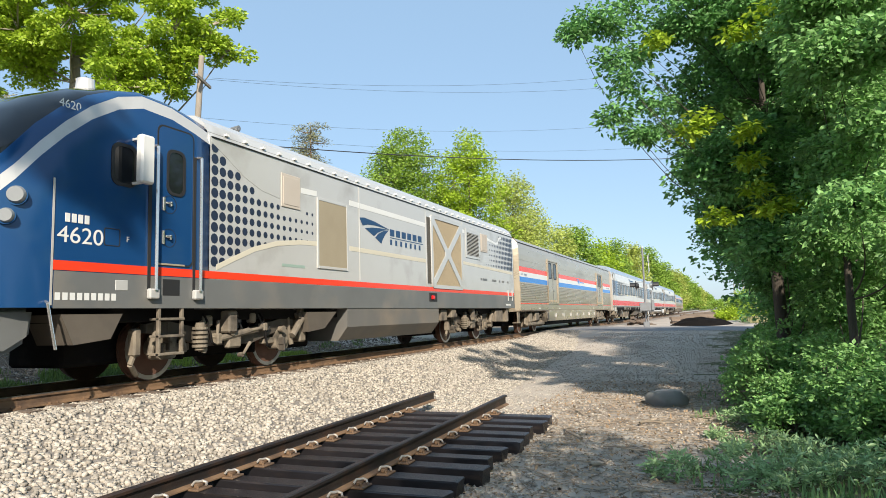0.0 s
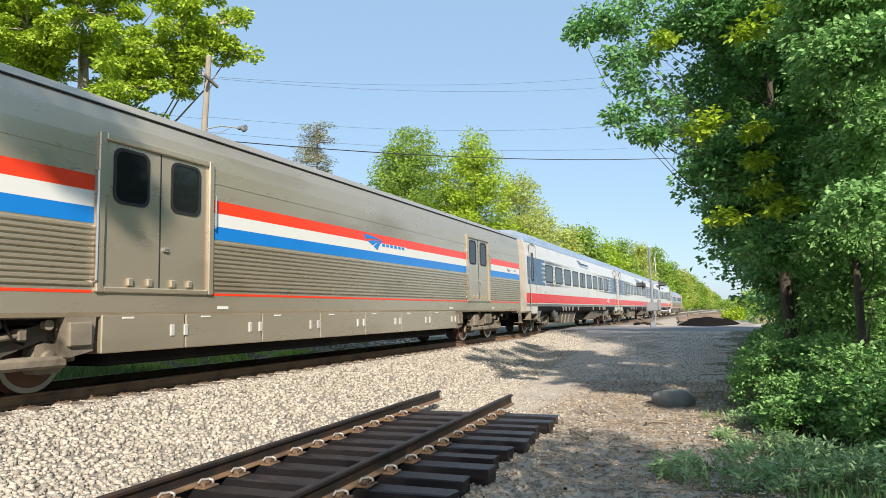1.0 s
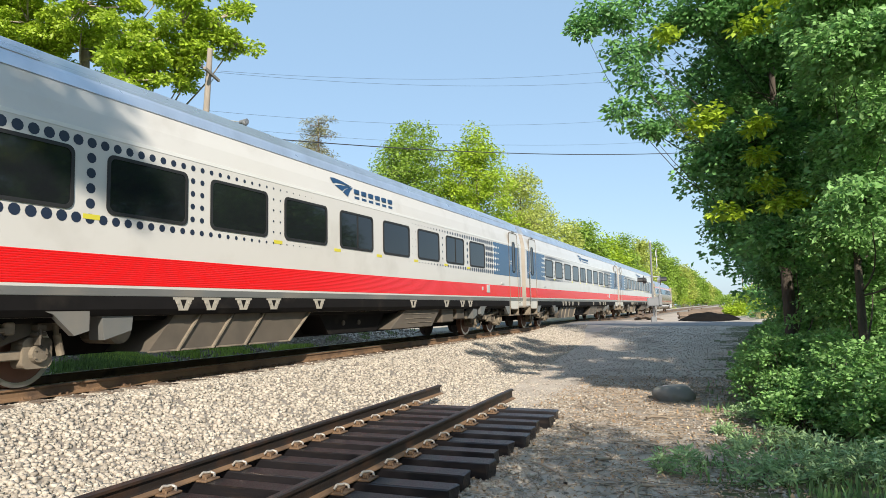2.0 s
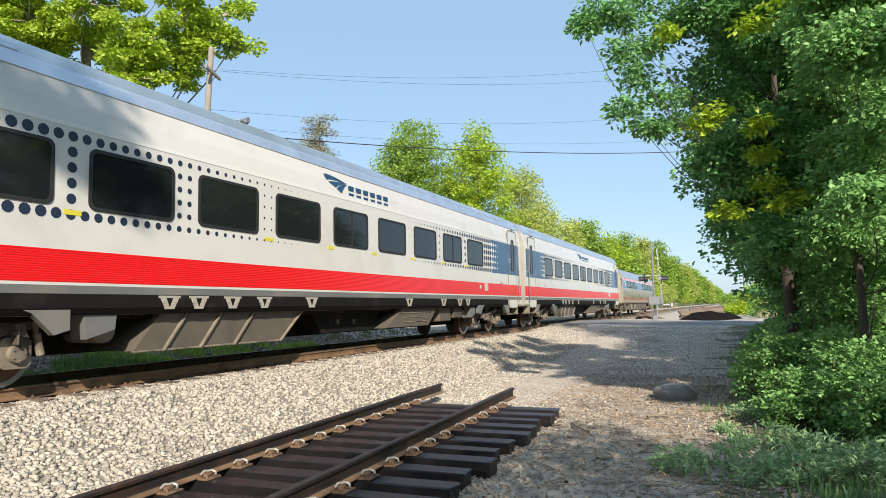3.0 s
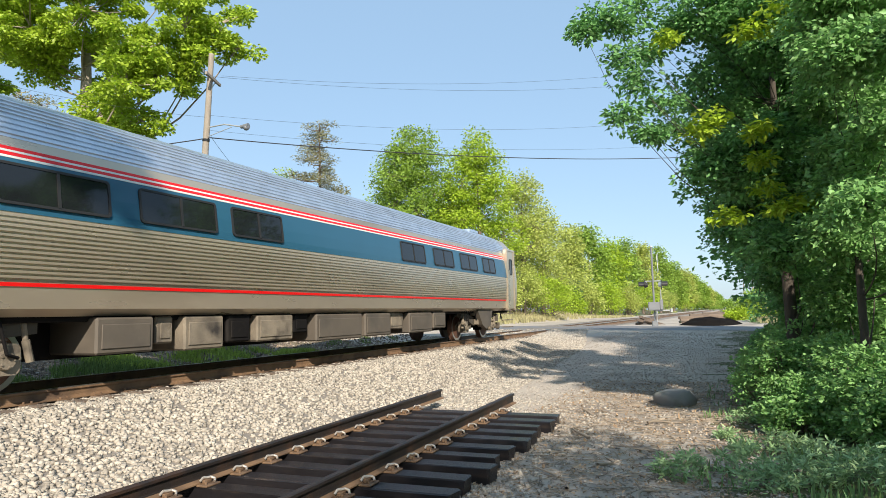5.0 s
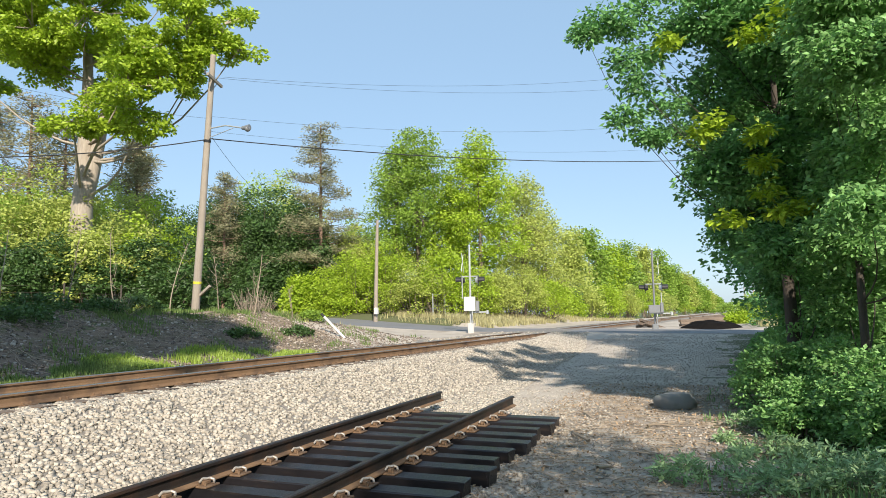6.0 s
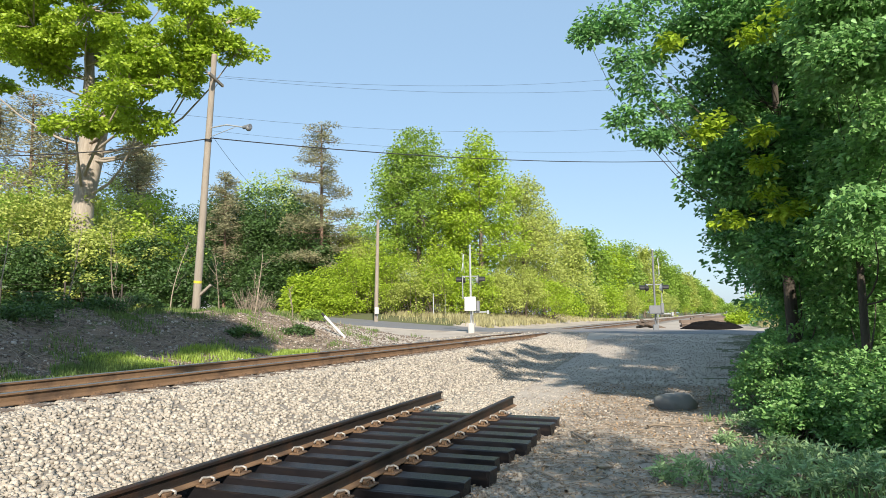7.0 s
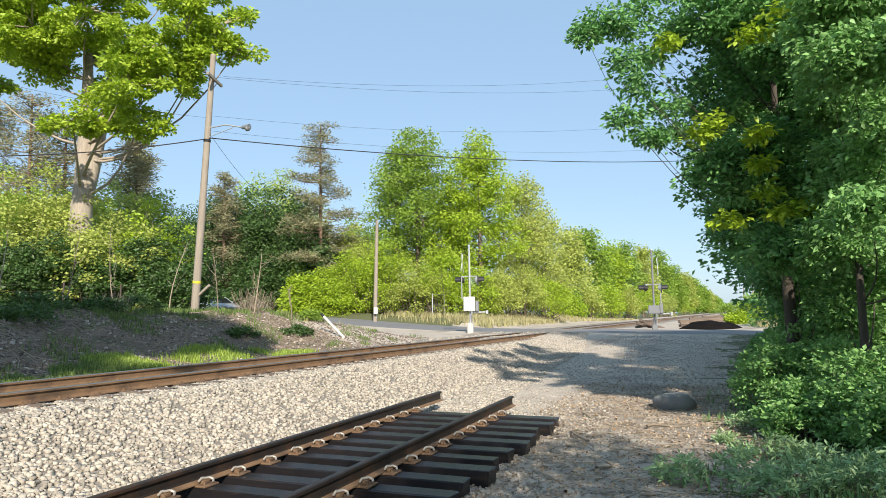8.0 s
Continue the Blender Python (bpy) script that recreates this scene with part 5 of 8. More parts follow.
    for i in range(17):
        x = 3.0 + 0.203 * i
        for j in range(12):
            z = 1.97 + 0.203 * j
            hi = 4.12 - 0.98 * min(1.0, max(0.0, (x - 3.0) / 1.75)) ** 0.75 if x < 4.75 else 3.30
            hi = max(hi, 3.35) if x < 6.2 else 3.2
            lo = 1.86 + 0.62 * min(1, max(0, (x - 3.2) / 2.2)) ** 0.7
            r = 0.091 - 0.0038 * i
            if lo + r < z < hi - r and r > 0.012 and not (4.86 < x < 5.66 and z > 3.12):
                cells.append((x + (0.0 if j % 2 else 0.0), z, r))
    dots("dot_pattern", cells, -H, M_DOT, th, 12)
    cells = []
    for i in range(25):
        x = 21.02 - 0.205 * i
        for j in range(7):
            z = 2.80 + 0.198 * j
            r = 0.100 - 0.0048 * i
            hi = 4.05 if x > 19.3 else 3.70
            if z < hi and r > 0.010 and not (15.3 < x < 17.95 and z > 2.8):
                cells.append((x, z, r))
    dots("dot_pattern", cells, -H, M_DOT, th)

    # pale lines along the side
    def ribbon(name, pts, wid, m):
        bm = bmesh.new()
        up = [(x, z + wid / 2) for x, z in pts]
        prism(bm, up + [(x, z - wid / 2) for x, z in pts[::-1]], "y", -H - 0.005, -H)
        part(name, bm, m, th)
    ribbon("pale_line", [(2.9, 4.14), (3.3, 3.93), (3.8, 3.66), (4.3, 3.49), (4.88, 3.42)], 0.10, M_GREYPAINT)
    ribbon("cream_line", [(3.05, 1.87), (3.5, 2.05), (4.1, 2.28), (4.8, 2.45), (5.6, 2.545), (6.22, 2.57)], 0.10, M_CREAM)
    ribbon("pale_line", [(5.62, 3.66), (6.22, 3.68)], 0.12, M_WHITE)
    ribbon("pale_line", [(7.62, 3.69), (12.1, 3.66)], 0.13, M_WHITE)
    ribbon("cream_line", [(7.62, 2.585), (12.1, 2.575)], 0.11, M_CREAM)
    ribbon("cream_line", [(15.25, 2.72), (21.1, 2.62)], 0.10, M_CREAM)
    ribbon("pale_line", [(15.25, 3.82), (15.45, 3.82)], 0.12, M_WHITE)
    ribbon("pale_line", [(17.95, 3.78), (18.9, 3.70), (19.2, 3.74), (19.35, 3.95), (19.7, 4.0)], 0.09, M_WHITE)
    # panels, louvres, grilles
    for x0, x1, z0, z1, m in ((4.92, 5.58, 3.22, 3.92, M_PUTTY), (17.12, 17.85, 3.25, 3.93, M_PUTTY)):
        bm = boxes(bmesh.new(), [(x0, x1, -H - 0.02, -H, z0, z1)], 0.01)
        boxes(bm, [(x0 + 0.06, x1 - 0.06, -H - 0.028, -H, z0 + 0.06, z1 - 0.06)], 0.004)
        part("filter_panel", bm, m, th)
    bm = boxes(bmesh.new(), [(6.27, 7.47, -H - 0.018, -H, 2.08, 3.56)], 0.01)
    tp = part("intake_screen", bm, M_TAN, th, "dusty tan intake screen")
    bm = boxes(bmesh.new(), [(6.22, 6.28, -H - 0.026, -H, 2.03, 3.61), (7.46, 7.52, -H - 0.026, -H, 2.03, 3.61), (6.28, 7.46, -H - 0.026, -H, 3.55, 3.61), (6.28, 7.46, -H - 0.026, -H, 2.03, 2.09)], 0.006)
    part("screen_frame", bm, M_GREYPAINT, tp)
    lv = part("louvre_frame", boxes(bmesh.new(), [(15.52, 16.98, -H - 0.02, -H, 3.82, 3.96), (15.52, 16.98, -H - 0.02, -H, 2.92, 3.02), (15.52, 15.64, -H - 0.02, -H, 3.02, 3.82), (16.86, 16.98, -H - 0.02, -H, 3.02, 3.82)], 0.006), M_GREYPAINT, th)
    part("louvre_back", box(15.64, 16.86, -H - 0.003, -H + 0.01, 3.02, 3.82, 0), M_RUBBER, lv)
    for k in range(16):
        z = 3.03 + 0.05 * k
        bm = prism(bmesh.new(), [(-H - 0.028, z), (-H - 0.003, z + 0.024), (-H - 0.003, z + 0.034), (-H - 0.03, z + 0.008)], "x", 15.64, 16.86)
        part("louvre_slat", bm, M_GREYPAINT, lv)
    # radiator screens with diagonal bracing
    for x0, x1, first in ((12.55, 15.10, False),):
        g = part("radiator_screen", box(x0, x1, -H - 0.004, -H + 0.02, 1.82, 3.98, 0), M_MESH, th, "dark mesh radiator screen with cross bracing")
        fins = [(x0 + 0.02 + 0.05 * k, x0 + 0.0235 + 0.05 * k, -H - 0.019, -H - 0.004, 1.83, 3.97) for k in range(int((x1 - x0 - 0.04) / 0.05))]
        small("screen_fin", boxes(bmesh.new(), fins), M_TAN, g)
        bm = ring(bmesh.new(), round_rect(x0 - 0.05, x1 + 0.05, 1.77, 4.05, 0.12), round_rect(x0 + 0.06, x1 - 0.06, 1.88, 3.94, 0.22), -H - 0.03, -H)
        for pa, pb in (((x0, 1.85), (x1, 3.95)), ((x0, 3.95), (x1, 1.85))):
            a, b = Vector(pa), Vector(pb)
            nrm = (b - a).normalized()
            nrm = Vector((-nrm.y, nrm.x)) * 0.11
            prism(bm, [tuple(a + nrm), tuple(b + nrm), tuple(b - nrm), tuple(a - nrm)], "y", -H - 0.032, -H)
        boxes(bm, [((x0 + x1) / 2 - 0.26, (x0 + x1) / 2 + 0.26, -H - 0.034, -H, 2.72, 3.08)], 0.02)
        part("screen_brace", bm, M_GREYPAINT, g)
    g = part("radiator_screen", box(12.20, 12.46, -H - 0.004, -H + 0.02, 1.9, 3.94, 0), M_MESH, th)
    for x in (12.12, 15.22, 8.1):
        part("panel_joint", box(x - 0.012, x + 0.012, -H - 0.012, -H, 1.82, 4.15, 0.003), M_GREYPAINT, th)
    swoosh(8.1, 2.84, 1.62, 0.58, -H - 0.004, M_INK, th)
    for x0, x1, z0, z1, q in ((9.75, 11.9, 3.10, 3.28, 6), (9.75, 11.9, 2.86, 3.0, 7)):
        bm = bmesh.new()
        for k in range(q):
            w = (x1 - x0) / q
            boxes(bm, [(x0 + k * w, x0 + k * w + w * (0.7 if q == 6 else 0.35), -H - 0.008, -H, z0, z1)])
        small("lettering_bar", bm, M_INK, th)
    part("emblem_line", box(9.75, 11.9, -H - 0.006, -H, 3.04, 3.06, 0), M_INK, th)
    part("small_emblem", box(4.95, 5.75, -H - 0.004, -H, 2.0, 2.06, 0), M_FADED, th)
    for x, w in ((17.0, 0.16), (17.25, 0.5), (18.35, 0.5), (19.2, 0.16), (19.6, 0.3), (20.3, 0.2)):
        part("small_emblem", box(x, x + w, -H - 0.004, -H, 2.18, 2.26, 0), M_SKIRT, th)
    part("fuel_filler", boxes(bmesh.new(), [(12.25, 12.85, -H - 0.02, -H, 1.36, 1.62)], 0.02), M_RUBBER, th)
    part("fuel_cap", boxes(bmesh.new(), [(12.4, 12.6, -H - 0.06, -H, 1.42, 1.54)], 0.02), M_RED, th)
    part("rear_handle", boxes(bmesh.new(), [(20.3, 20.9, -H - 0.04, -H, 1.62, 1.66), (20.3, 20.34, -H - 0.04, -H, 1.45, 1.9), (20.86, 20.9, -H - 0.04, -H, 1.45, 1.9)], 0.01), M_GREYPAINT, th)
    # fuel tank, underframe and gear
    bm = prism(bmesh.new(), [(-1.49, 1.17), (-1.48, 0.72), (-1.22, 0.40), (1.22, 0.40), (1.48, 0.72), (1.49, 1.17)], "x", 7.5, 13.0)
    part("fuel_tank", bm, M_TANK, th)
    part("underframe", box(0.2, 21.0, -1.2, 1.2, 0.95, 1.18, 0.02), M_DARKGEAR, th)
    part("traction_motor", box(0.8, 7.2, -0.6, 0.6, 0.30, 0.97, 0.05), M_DARKGEAR, th)
    part("traction_motor", box(13.2, 20.2, -0.6, 0.6, 0.30, 0.97, 0.05), M_DARKGEAR, th)
    bogie(3.82, 3.1, 0.53, th, True, 11)
    bogie(16.65, 3.1, 0.53, th, True, 12)
    for x0, x1, x2, x3 in ((0.15, 1.15, 0.95, 0.35), (5.9, 7.1, 6.6, 6.0)):
        bm = prism(bmesh.new(), [(x0, 1.08), (x1, 1.08), (x2, 0.72), (x3, 0.66)], "y", -1.44, -0.7)
        part("equipment_box", bm, M_BROWNBOX, th)
    bm = boxes(bmesh.new(), [(x, x + 0.05, -1.5, -1.44, 0.42, 1.17) for x in (1.78, 2.26)] + [(1.78, 2.31, -1.52, -1.3, z, z + 0.04) for z in (0.42, 0.70, 0.97)], 0.006)
    part("cab_ladder", bm, M_GRIME, th)
    for bx in ((18.9, 19.8, -1.42, -0.9, 0.62, 1.08), (20.2, 20.5, -1.44, -1.0, 0.6, 1.1), (13.4, 13.9, -1.40, -1.1, 0.75, 1.12), (14.2, 14.6, -1.45, -1.15, 0.85, 1.12)):
        part("air_tank_box", boxes(bmesh.new(), [bx], 0.03), M_GRIME, th)
    part("front_grab", pipe(bmesh.new(), [(-0.12, -1.5, 1.25), (-0.15, -1.58, 1.22), (-0.02, -1.58, 0.62)], 0.02, 8), M_CHROME, th)
    bm = boxes(bmesh.new(), [(21.25, 21.40, -1.25, 1.25, 1.1, 4.2)], 0.05)
    part("tail_bulkhead", bm, M_CREAM, th)
    gangway(21.40, th, out=0.2)
    coupler(21.3, 1, th)
    coupler(-1.4, -1, th)
    for o in th.children_recursive:      # true length over the drawn one
        o.data.transform(Matrix.Translation((0.235, 0, 0)) @ Matrix.Diagonal((0.975, 1, 1, 1)))
    return th


BAGGAGE = make_baggage()
CAFE = make_cafe()
LOCO = make_loco()


# ---- things along the line ----
M_CLIP = mat("galvanised_clip", (0.55, 0.50, 0.44), 0.4, 0.6, second=(0.38, 0.30, 0.22), size=9, amount=0.6)
M_POLE = mat("weathered_pole_wood", (0.34, 0.295, 0.24), 0.9, second=(0.17, 0.135, 0.105), size=4, amount=0.7, bump=0.8, bump_size=30, stretch=(3, 3, 0.3))
M_ALU = mat("galvanised_mast", (0.55, 0.56, 0.56), 0.42, 0.6, second=(0.45, 0.455, 0.45), size=3, amount=0.6)
M_GREYMETAL = mat("dull_grey_metal", (0.22, 0.23, 0.24), 0.5, 0.3, second=(0.17, 0.175, 0.18), size=3, amount=0.6)
M_BLACK = mat("black_enamel", (0.015, 0.015, 0.016), 0.5, size=3, amount=0.4)
M_CONCRETE = mat("pale_concrete", (0.52, 0.50, 0.46), 0.9, second=(0.42, 0.40, 0.36), size=4, amount=0.6, bump=0.5, bump_size=60)
M_WIRE = mat("black_cable", (0.03, 0.03, 0.032), 0.6, size=2, amount=0.3)
M_ROCK = mat("grey_boulder", (0.25, 0.25, 0.24), 0.9, second=(0.18, 0.18, 0.17), size=3, amount=0.7, bump=0.6, bump_size=30, stain=(0.13, 0.14, 0.10), stain_size=2, stain_amount=0.3)
M_HEAP = mat("dark_asphalt_heap", (0.009, 0.008, 0.008), 0.95, spec=0.05, second=(0.016, 0.014, 0.012), size=3, amount=0.8, bump=1.5, bump_size=14)
M_TWIG = mat("dry_twigs", (0.34, 0.28, 0.21), 0.9, second=(0.17, 0.13, 0.10), size=5, amount=0.8, piece=0.4)
M_GRASS = mat("fresh_grass", (0.32, 0.43, 0.07), 0.6, second=(0.24, 0.31, 0.06), size=0.6, amount=0.8, piece=0.35, thin=0.3)
# dimmer copy of the fresh grass, with the bank's shade in its colour
M_BANKGRASS = mat("shade_dulled_bank_grass", (0.14, 0.22, 0.05), 0.7, second=(0.13, 0.15, 0.05), size=0.8, amount=0.8, piece=0.4, thin=0.25)
# cooler copy of the fresh grass, tinted for the shade along the path
M_SHADEGRASS = mat("shade_cooled_path_grass", (0.22, 0.37, 0.13), 0.6, second=(0.16, 0.27, 0.10), size=0.7, amount=0.8, piece=0.35, thin=0.3)
M_DRYGRASS = mat("dry_grass", (0.42, 0.38, 0.20), 0.7, second=(0.30, 0.31, 0.13), size=0.8, amount=0.8, piece=0.3, thin=0.2)
M_REDLENS = mat("dark_red_lens", (0.12, 0.008, 0.008), 0.2, size=3, amount=0.3)
M_CARPAINT = mat("silver_car_paint", (0.52, 0.53, 0.54), 0.28, 0.5, size=2, amount=0.3)


def make_panel():
    """A stub of track laid beside the line on long dark ties."""
    th = base_of("track_panel", 0, 3.944, -0.503, "short spare track panel on black creosoted ties", "railway track", rz=2.284)
    rail("rail", -6.0, 11.48, 0, th, 0.755, "dark rusty steel rail", False, True)
    rail("rail", -6.0, 11.13, 0, th, -0.755, "dark rusty steel rail", False, True)
    meshes = []
    for k in range(4):
        bm = box(-0.115, 0.115, -1.74, 1.34, -0.18, 0, 0.010)
        r = random.Random(40 + k)
        for v in bm.verts:
            v.co += Vector((r.uniform(-1, 1) * 0.008, r.uniform(-1, 1) * 0.03, r.uniform(-1, 1) * 0.006))
        me = bpy.data.meshes.new("tie")
        bm.to_mesh(me)
        bm.free()
        me.materials.append(M_TIE)
        meshes.append(me)
    plate = boxes(bmesh.new(), [(-0.10, 0.10, -0.19, 0.19, 0.0, 0.02)], 0.005)
    for dx in (-0.06, 0.06):
        for dy in (-0.15, 0.15):
            rod(plate, (dx, dy, 0.0), (dx, dy, 0.05), 0.013, 0.011, 8)
    for dy in (-0.105, 0.105):
        boxes(plate, [(-0.05, 0.05, dy - 0.018, dy + 0.018, 0.02, 0.055)], 0.006)
    pm = bpy.data.meshes.new("tie_plate")
    plate.to_mesh(pm)
    plate.free()
    pm.materials.append(M_RUST)
    clip_meshes = []
    for s in (-1, 1):
        clip = bmesh.new()
        pipe(clip, [(-0.07, s * 0.075, 0.045), (-0.035, s * 0.085, 0.078), (0.0, s * 0.10, 0.07), (0.035, s * 0.12, 0.072), (0.055, s * 0.15, 0.055), (0.03, s * 0.17, 0.035)], 0.012, 7)
        cm = bpy.data.meshes.new("rail_clip")
        clip.to_mesh(cm)
        clip.free()
        cm.materials.append(M_CLIP)
        clip_meshes.append(cm)
    r = random.Random(9)
    for k in range(30):
        x = 10.12 - 0.508 * k + r.uniform(-0.02, 0.02)
        ob = new("tie", meshes[k % 4])
        ob.parent = th
        ob.matrix_basis = pose(x, r.uniform(-0.06, 0.06), -0.192, 0, 0, r.uniform(-0.8, 0.8))
        for s in (-0.755, 0.755):
            for nm, me in (("tie_plate", pm), ("rail_clip", clip_meshes[0]), ("rail_clip", clip_meshes[1])):
                o = new(nm, me)
                o.parent = th
                o.matrix_basis = pose(x, s, -0.190, 0, 0, r.uniform(-2, 2))


make_panel()


def make_signal(x, y, z, big):
    """Level-crossing signal: mast, crossbuck, two hooded lamps, relay box, concrete foot; faces along the road."""
    th = base_of("crossing_signal", x, y, z, "grey level crossing signal with hooded lamps and crossbuck", "railway signal", "crossing signals", rz=16 if big else 9)
    side = 0.40 if big else -0.32
    up = 0.30 if big else 0.0
    part("mast", rod(bmesh.new(), (0, 0, 0.25), (0, 0, 4.75), 0.06, 0.055, 14), M_ALU if big else M_GREYMETAL, th)
    part("foot", boxes(bmesh.new(), [(-0.17, 0.17, -0.17, 0.17, -0.35, 0.36)], 0.04), M_CONCRETE if big else M_GREYMETAL, th)
    for s in (-1, 1):
        bm = bmesh.new()
        prism(bm, [(-0.62 * s, 3.30), (-0.50 * s, 3.25), (0.62 * s, 4.28), (0.50 * s, 4.33)], "y", side + 0.01 * s, side + 0.02 + 0.01 * s)
        part("crossbuck", bm, M_WHITE, th, "white crossbuck board")
    part("arm", rod(bmesh.new(), (0.1, -0.46, 2.72 + up), (0.1, 0.46, 2.72 + up), 0.03, 0.03, 10), M_ALU, th)
    for d in (1, -1):
        # housing behind, dark disc, lens and long hood in front
        zc = 2.50 + up
        house = part("lamp_housing", rod(bmesh.new(), (0.1, 0.30 * d, zc), (0.1, 0.46 * d, zc), 0.12, 0.19, 20), M_ALU if d < 0 else M_BLACK, th)
        part("lamp_shield", rod(bmesh.new(), (0.1, 0.46 * d, zc), (0.1, 0.49 * d, zc), 0.30, 0.30, 24), M_BLACK, house)
        part("lens", rod(bmesh.new(), (0.1, 0.49 * d, zc), (0.1, 0.52 * d, zc), 0.13, 0.11, 18), M_REDLENS, house)
        bm = bmesh.new()
        for k in range(10):
            c = [(math.cos(math.pi * (q - 1) / 8), math.sin(math.pi * (q - 1) / 8)) for q in (k, k + 1)]
            prism(bm, [(0.1 + 0.17 * c[0][0], zc + 0.17 * c[0][1]), (0.1 + 0.17 * c[1][0], zc + 0.17 * c[1][1]),
                       (0.1 + 0.19 * c[1][0], zc + 0.19 * c[1][1]), (0.1 + 0.19 * c[0][0], zc + 0.19 * c[0][1])], "y", 0.48 * d, 0.82 * d)
        part("hood", bm, M_BLACK, house)
        part("drop_pipe", rod(bmesh.new(), (0.1, 0.36 * d, 2.72 + up), (0.1, 0.36 * d, zc + 0.1), 0.025, 0.025, 8), M_ALU, th)
    lo, hi = (1.05, 1.85) if big else (0.98, 1.48)
    bx = part("relay_box", boxes(bmesh.new(), [(-0.34, -0.06, -0.30, 0.34, lo, hi)], 0.02), M_WHITE if big else M_GREYMETAL, th)
    part("box_door", boxes(bmesh.new(), [(-0.358, -0.34, -0.26, 0.30, lo + 0.05, hi - 0.05)], 0.006), M_WHITE if big else M_GREYMETAL, bx)
    part("box_hinge", rod(bmesh.new(), (-0.35, 0.32, lo + 0.1), (-0.35, 0.32, hi - 0.1), 0.012, 0.012, 6), M_ALU, bx)
    part("side_box", boxes(bmesh.new(), [(-0.20, 0.14, -0.50, -0.32, 1.02, 1.62)], 0.02), M_GREYMETAL, th)
    part("gate_bracket", boxes(bmesh.new(), [(-0.05, 0.05, -0.95, -0.05, 0.94, 1.02), (-0.14, 0.14, -1.02, -0.9, 0.86, 1.08)], 0.015), M_ALU, th)
    part("conduit", pipe(bmesh.new(), [(-0.25, -0.12, 1.2), (-0.30, -0.12, 0.8), (-0.16, -0.12, 0.5), (-0.12, -0.12, 0.2)], 0.03, 8), M_ALU, th)
    part("bell", rod(bmesh.new(), (0, 0, 4.75), (0, 0, 4.82), 0.08, 0.05, 14), M_ALU, th)
    part("side_post", pipe(bmesh.new(), [(-0.1, 0.44, 1.75), (-0.1, 0.44, 3.05)] if big else [(-0.1, -0.4, 1.6), (-0.1, -0.4, 2.2)], 0.03, 8), M_ALU, th)


make_signal(40.07, 4.13, -0.12, False)
make_signal(34.24, 13.49, 0.13, True)


def make_pole(x, y, z, top, lean, lamp):
    th = base_of("utility_pole", x, y, z, "tall weathered wooden utility pole with street lamp" if lamp else "weathered wooden utility pole with meter box", "utility pole", "utility poles")
    tip = Vector((lean[0], lean[1], top))
    part("shaft", tubes([[(tip * t, 0.17 - 0.06 * t) for t in (-0.03, 0.2, 0.4, 0.6, 0.8, 0.995, 1.0)] + [(tip * 1.0005, 0.01)]], 14), M_POLE, th, smooth=True)
    if lamp:
        p = tip * 0.90
        d = Vector((0.93, 0.37, 0))
        bm = bmesh.new()
        m = Matrix.Translation(p) @ Matrix.Rotation(math.atan2(d.y, d.x), 4, "Z")
        bmesh.ops.create_cube(bm, size=1, matrix=m @ Matrix.Translation((0, -0.14, 0)) @ Matrix.Diagonal((1.5, 0.09, 0.11, 1)))
        arm = part("crossarm", bm, M_POLE, th)
        for s in (-0.65, -0.3, 0.3, 0.65):
            bm = bmesh.new()
            q = p + d * s
            rod(bm, q + Vector((0, 0, 0.05)), q + Vector((0, 0, 0.22)), 0.045, 0.03, 10)
            part("insulator", bm, M_BLACK, arm)
        bm = bmesh.new()
        rod(bm, p + d * 0.5, p - Vector((0, 0, 0.5)), 0.02, 0.02, 6)
        part("brace", bm, M_ALU, arm)
        q = tip * 0.695
        e = Vector((20.35 - x, 17.84 - y, 8.73 - z))
        bm = pipe(bmesh.new(), [q + Vector((0, 0, 0.15)), q.lerp(e, 0.5) + Vector((0, 0, 0.20)), e], 0.03, 8)
        rod(bm, q - Vector((0, 0, 0.25)), q.lerp(e, 0.72) + Vector((0, 0, 0.05)), 0.018, 0.018, 6)
        la = part("lamp_arm", bm, M_ALU, th)
        bm = bmesh.new()
        dd = (e - q).normalized()
        rod(bm, e - dd * 0.06, e + dd * 0.3, 0.07, 0.12, 14)
        bmesh.ops.create_uvsphere(bm, u_segments=14, v_segments=8, radius=0.12, matrix=Matrix.Translation(e + dd * 0.2 - Vector((0, 0, 0.06))))
        part("lamp_head", bm, M_GREYMETAL, la, "grey street lamp head")
        part("yellow_tag", rod(bmesh.new(), tip * 0.098, tip * 0.108, 0.172, 0.172, 14), M_YELLOW, th)
        bm = boxes(bmesh.new(), [(-0.05, 0.05, -0.9, -0.15, 0.45, 0.55)], 0.01)
        bmesh.ops.rotate(bm, verts=bm.verts, matrix=Matrix.Rotation(radians(-35), 3, "X"), cent=(0, -0.15, 0.5))
        part("prop_board", bm, M_POLE, th)
        part("cable_clamp", rod(bmesh.new(), tip * 0.655, tip * 0.665, 0.15, 0.15, 12), M_BLACK, th)
    else:
        part("meter_box", boxes(bmesh.new(), [(-0.42, -0.14, -0.36, -0.12, 0.45, 0.95)], 0.02), M_WHITE, th)
        part("conduit", pipe(bmesh.new(), [(-0.1, -0.18, 0.1), (-0.08, -0.17, 2.4)], 0.03, 8), M_ALU, th)
    return th


make_pole(20.56, 20.42, 1.4, 10.55, (-0.55, -1.22), True)
make_pole(43.81, 25.16, 0.7, 7.7, (-0.5, -0.5), False)


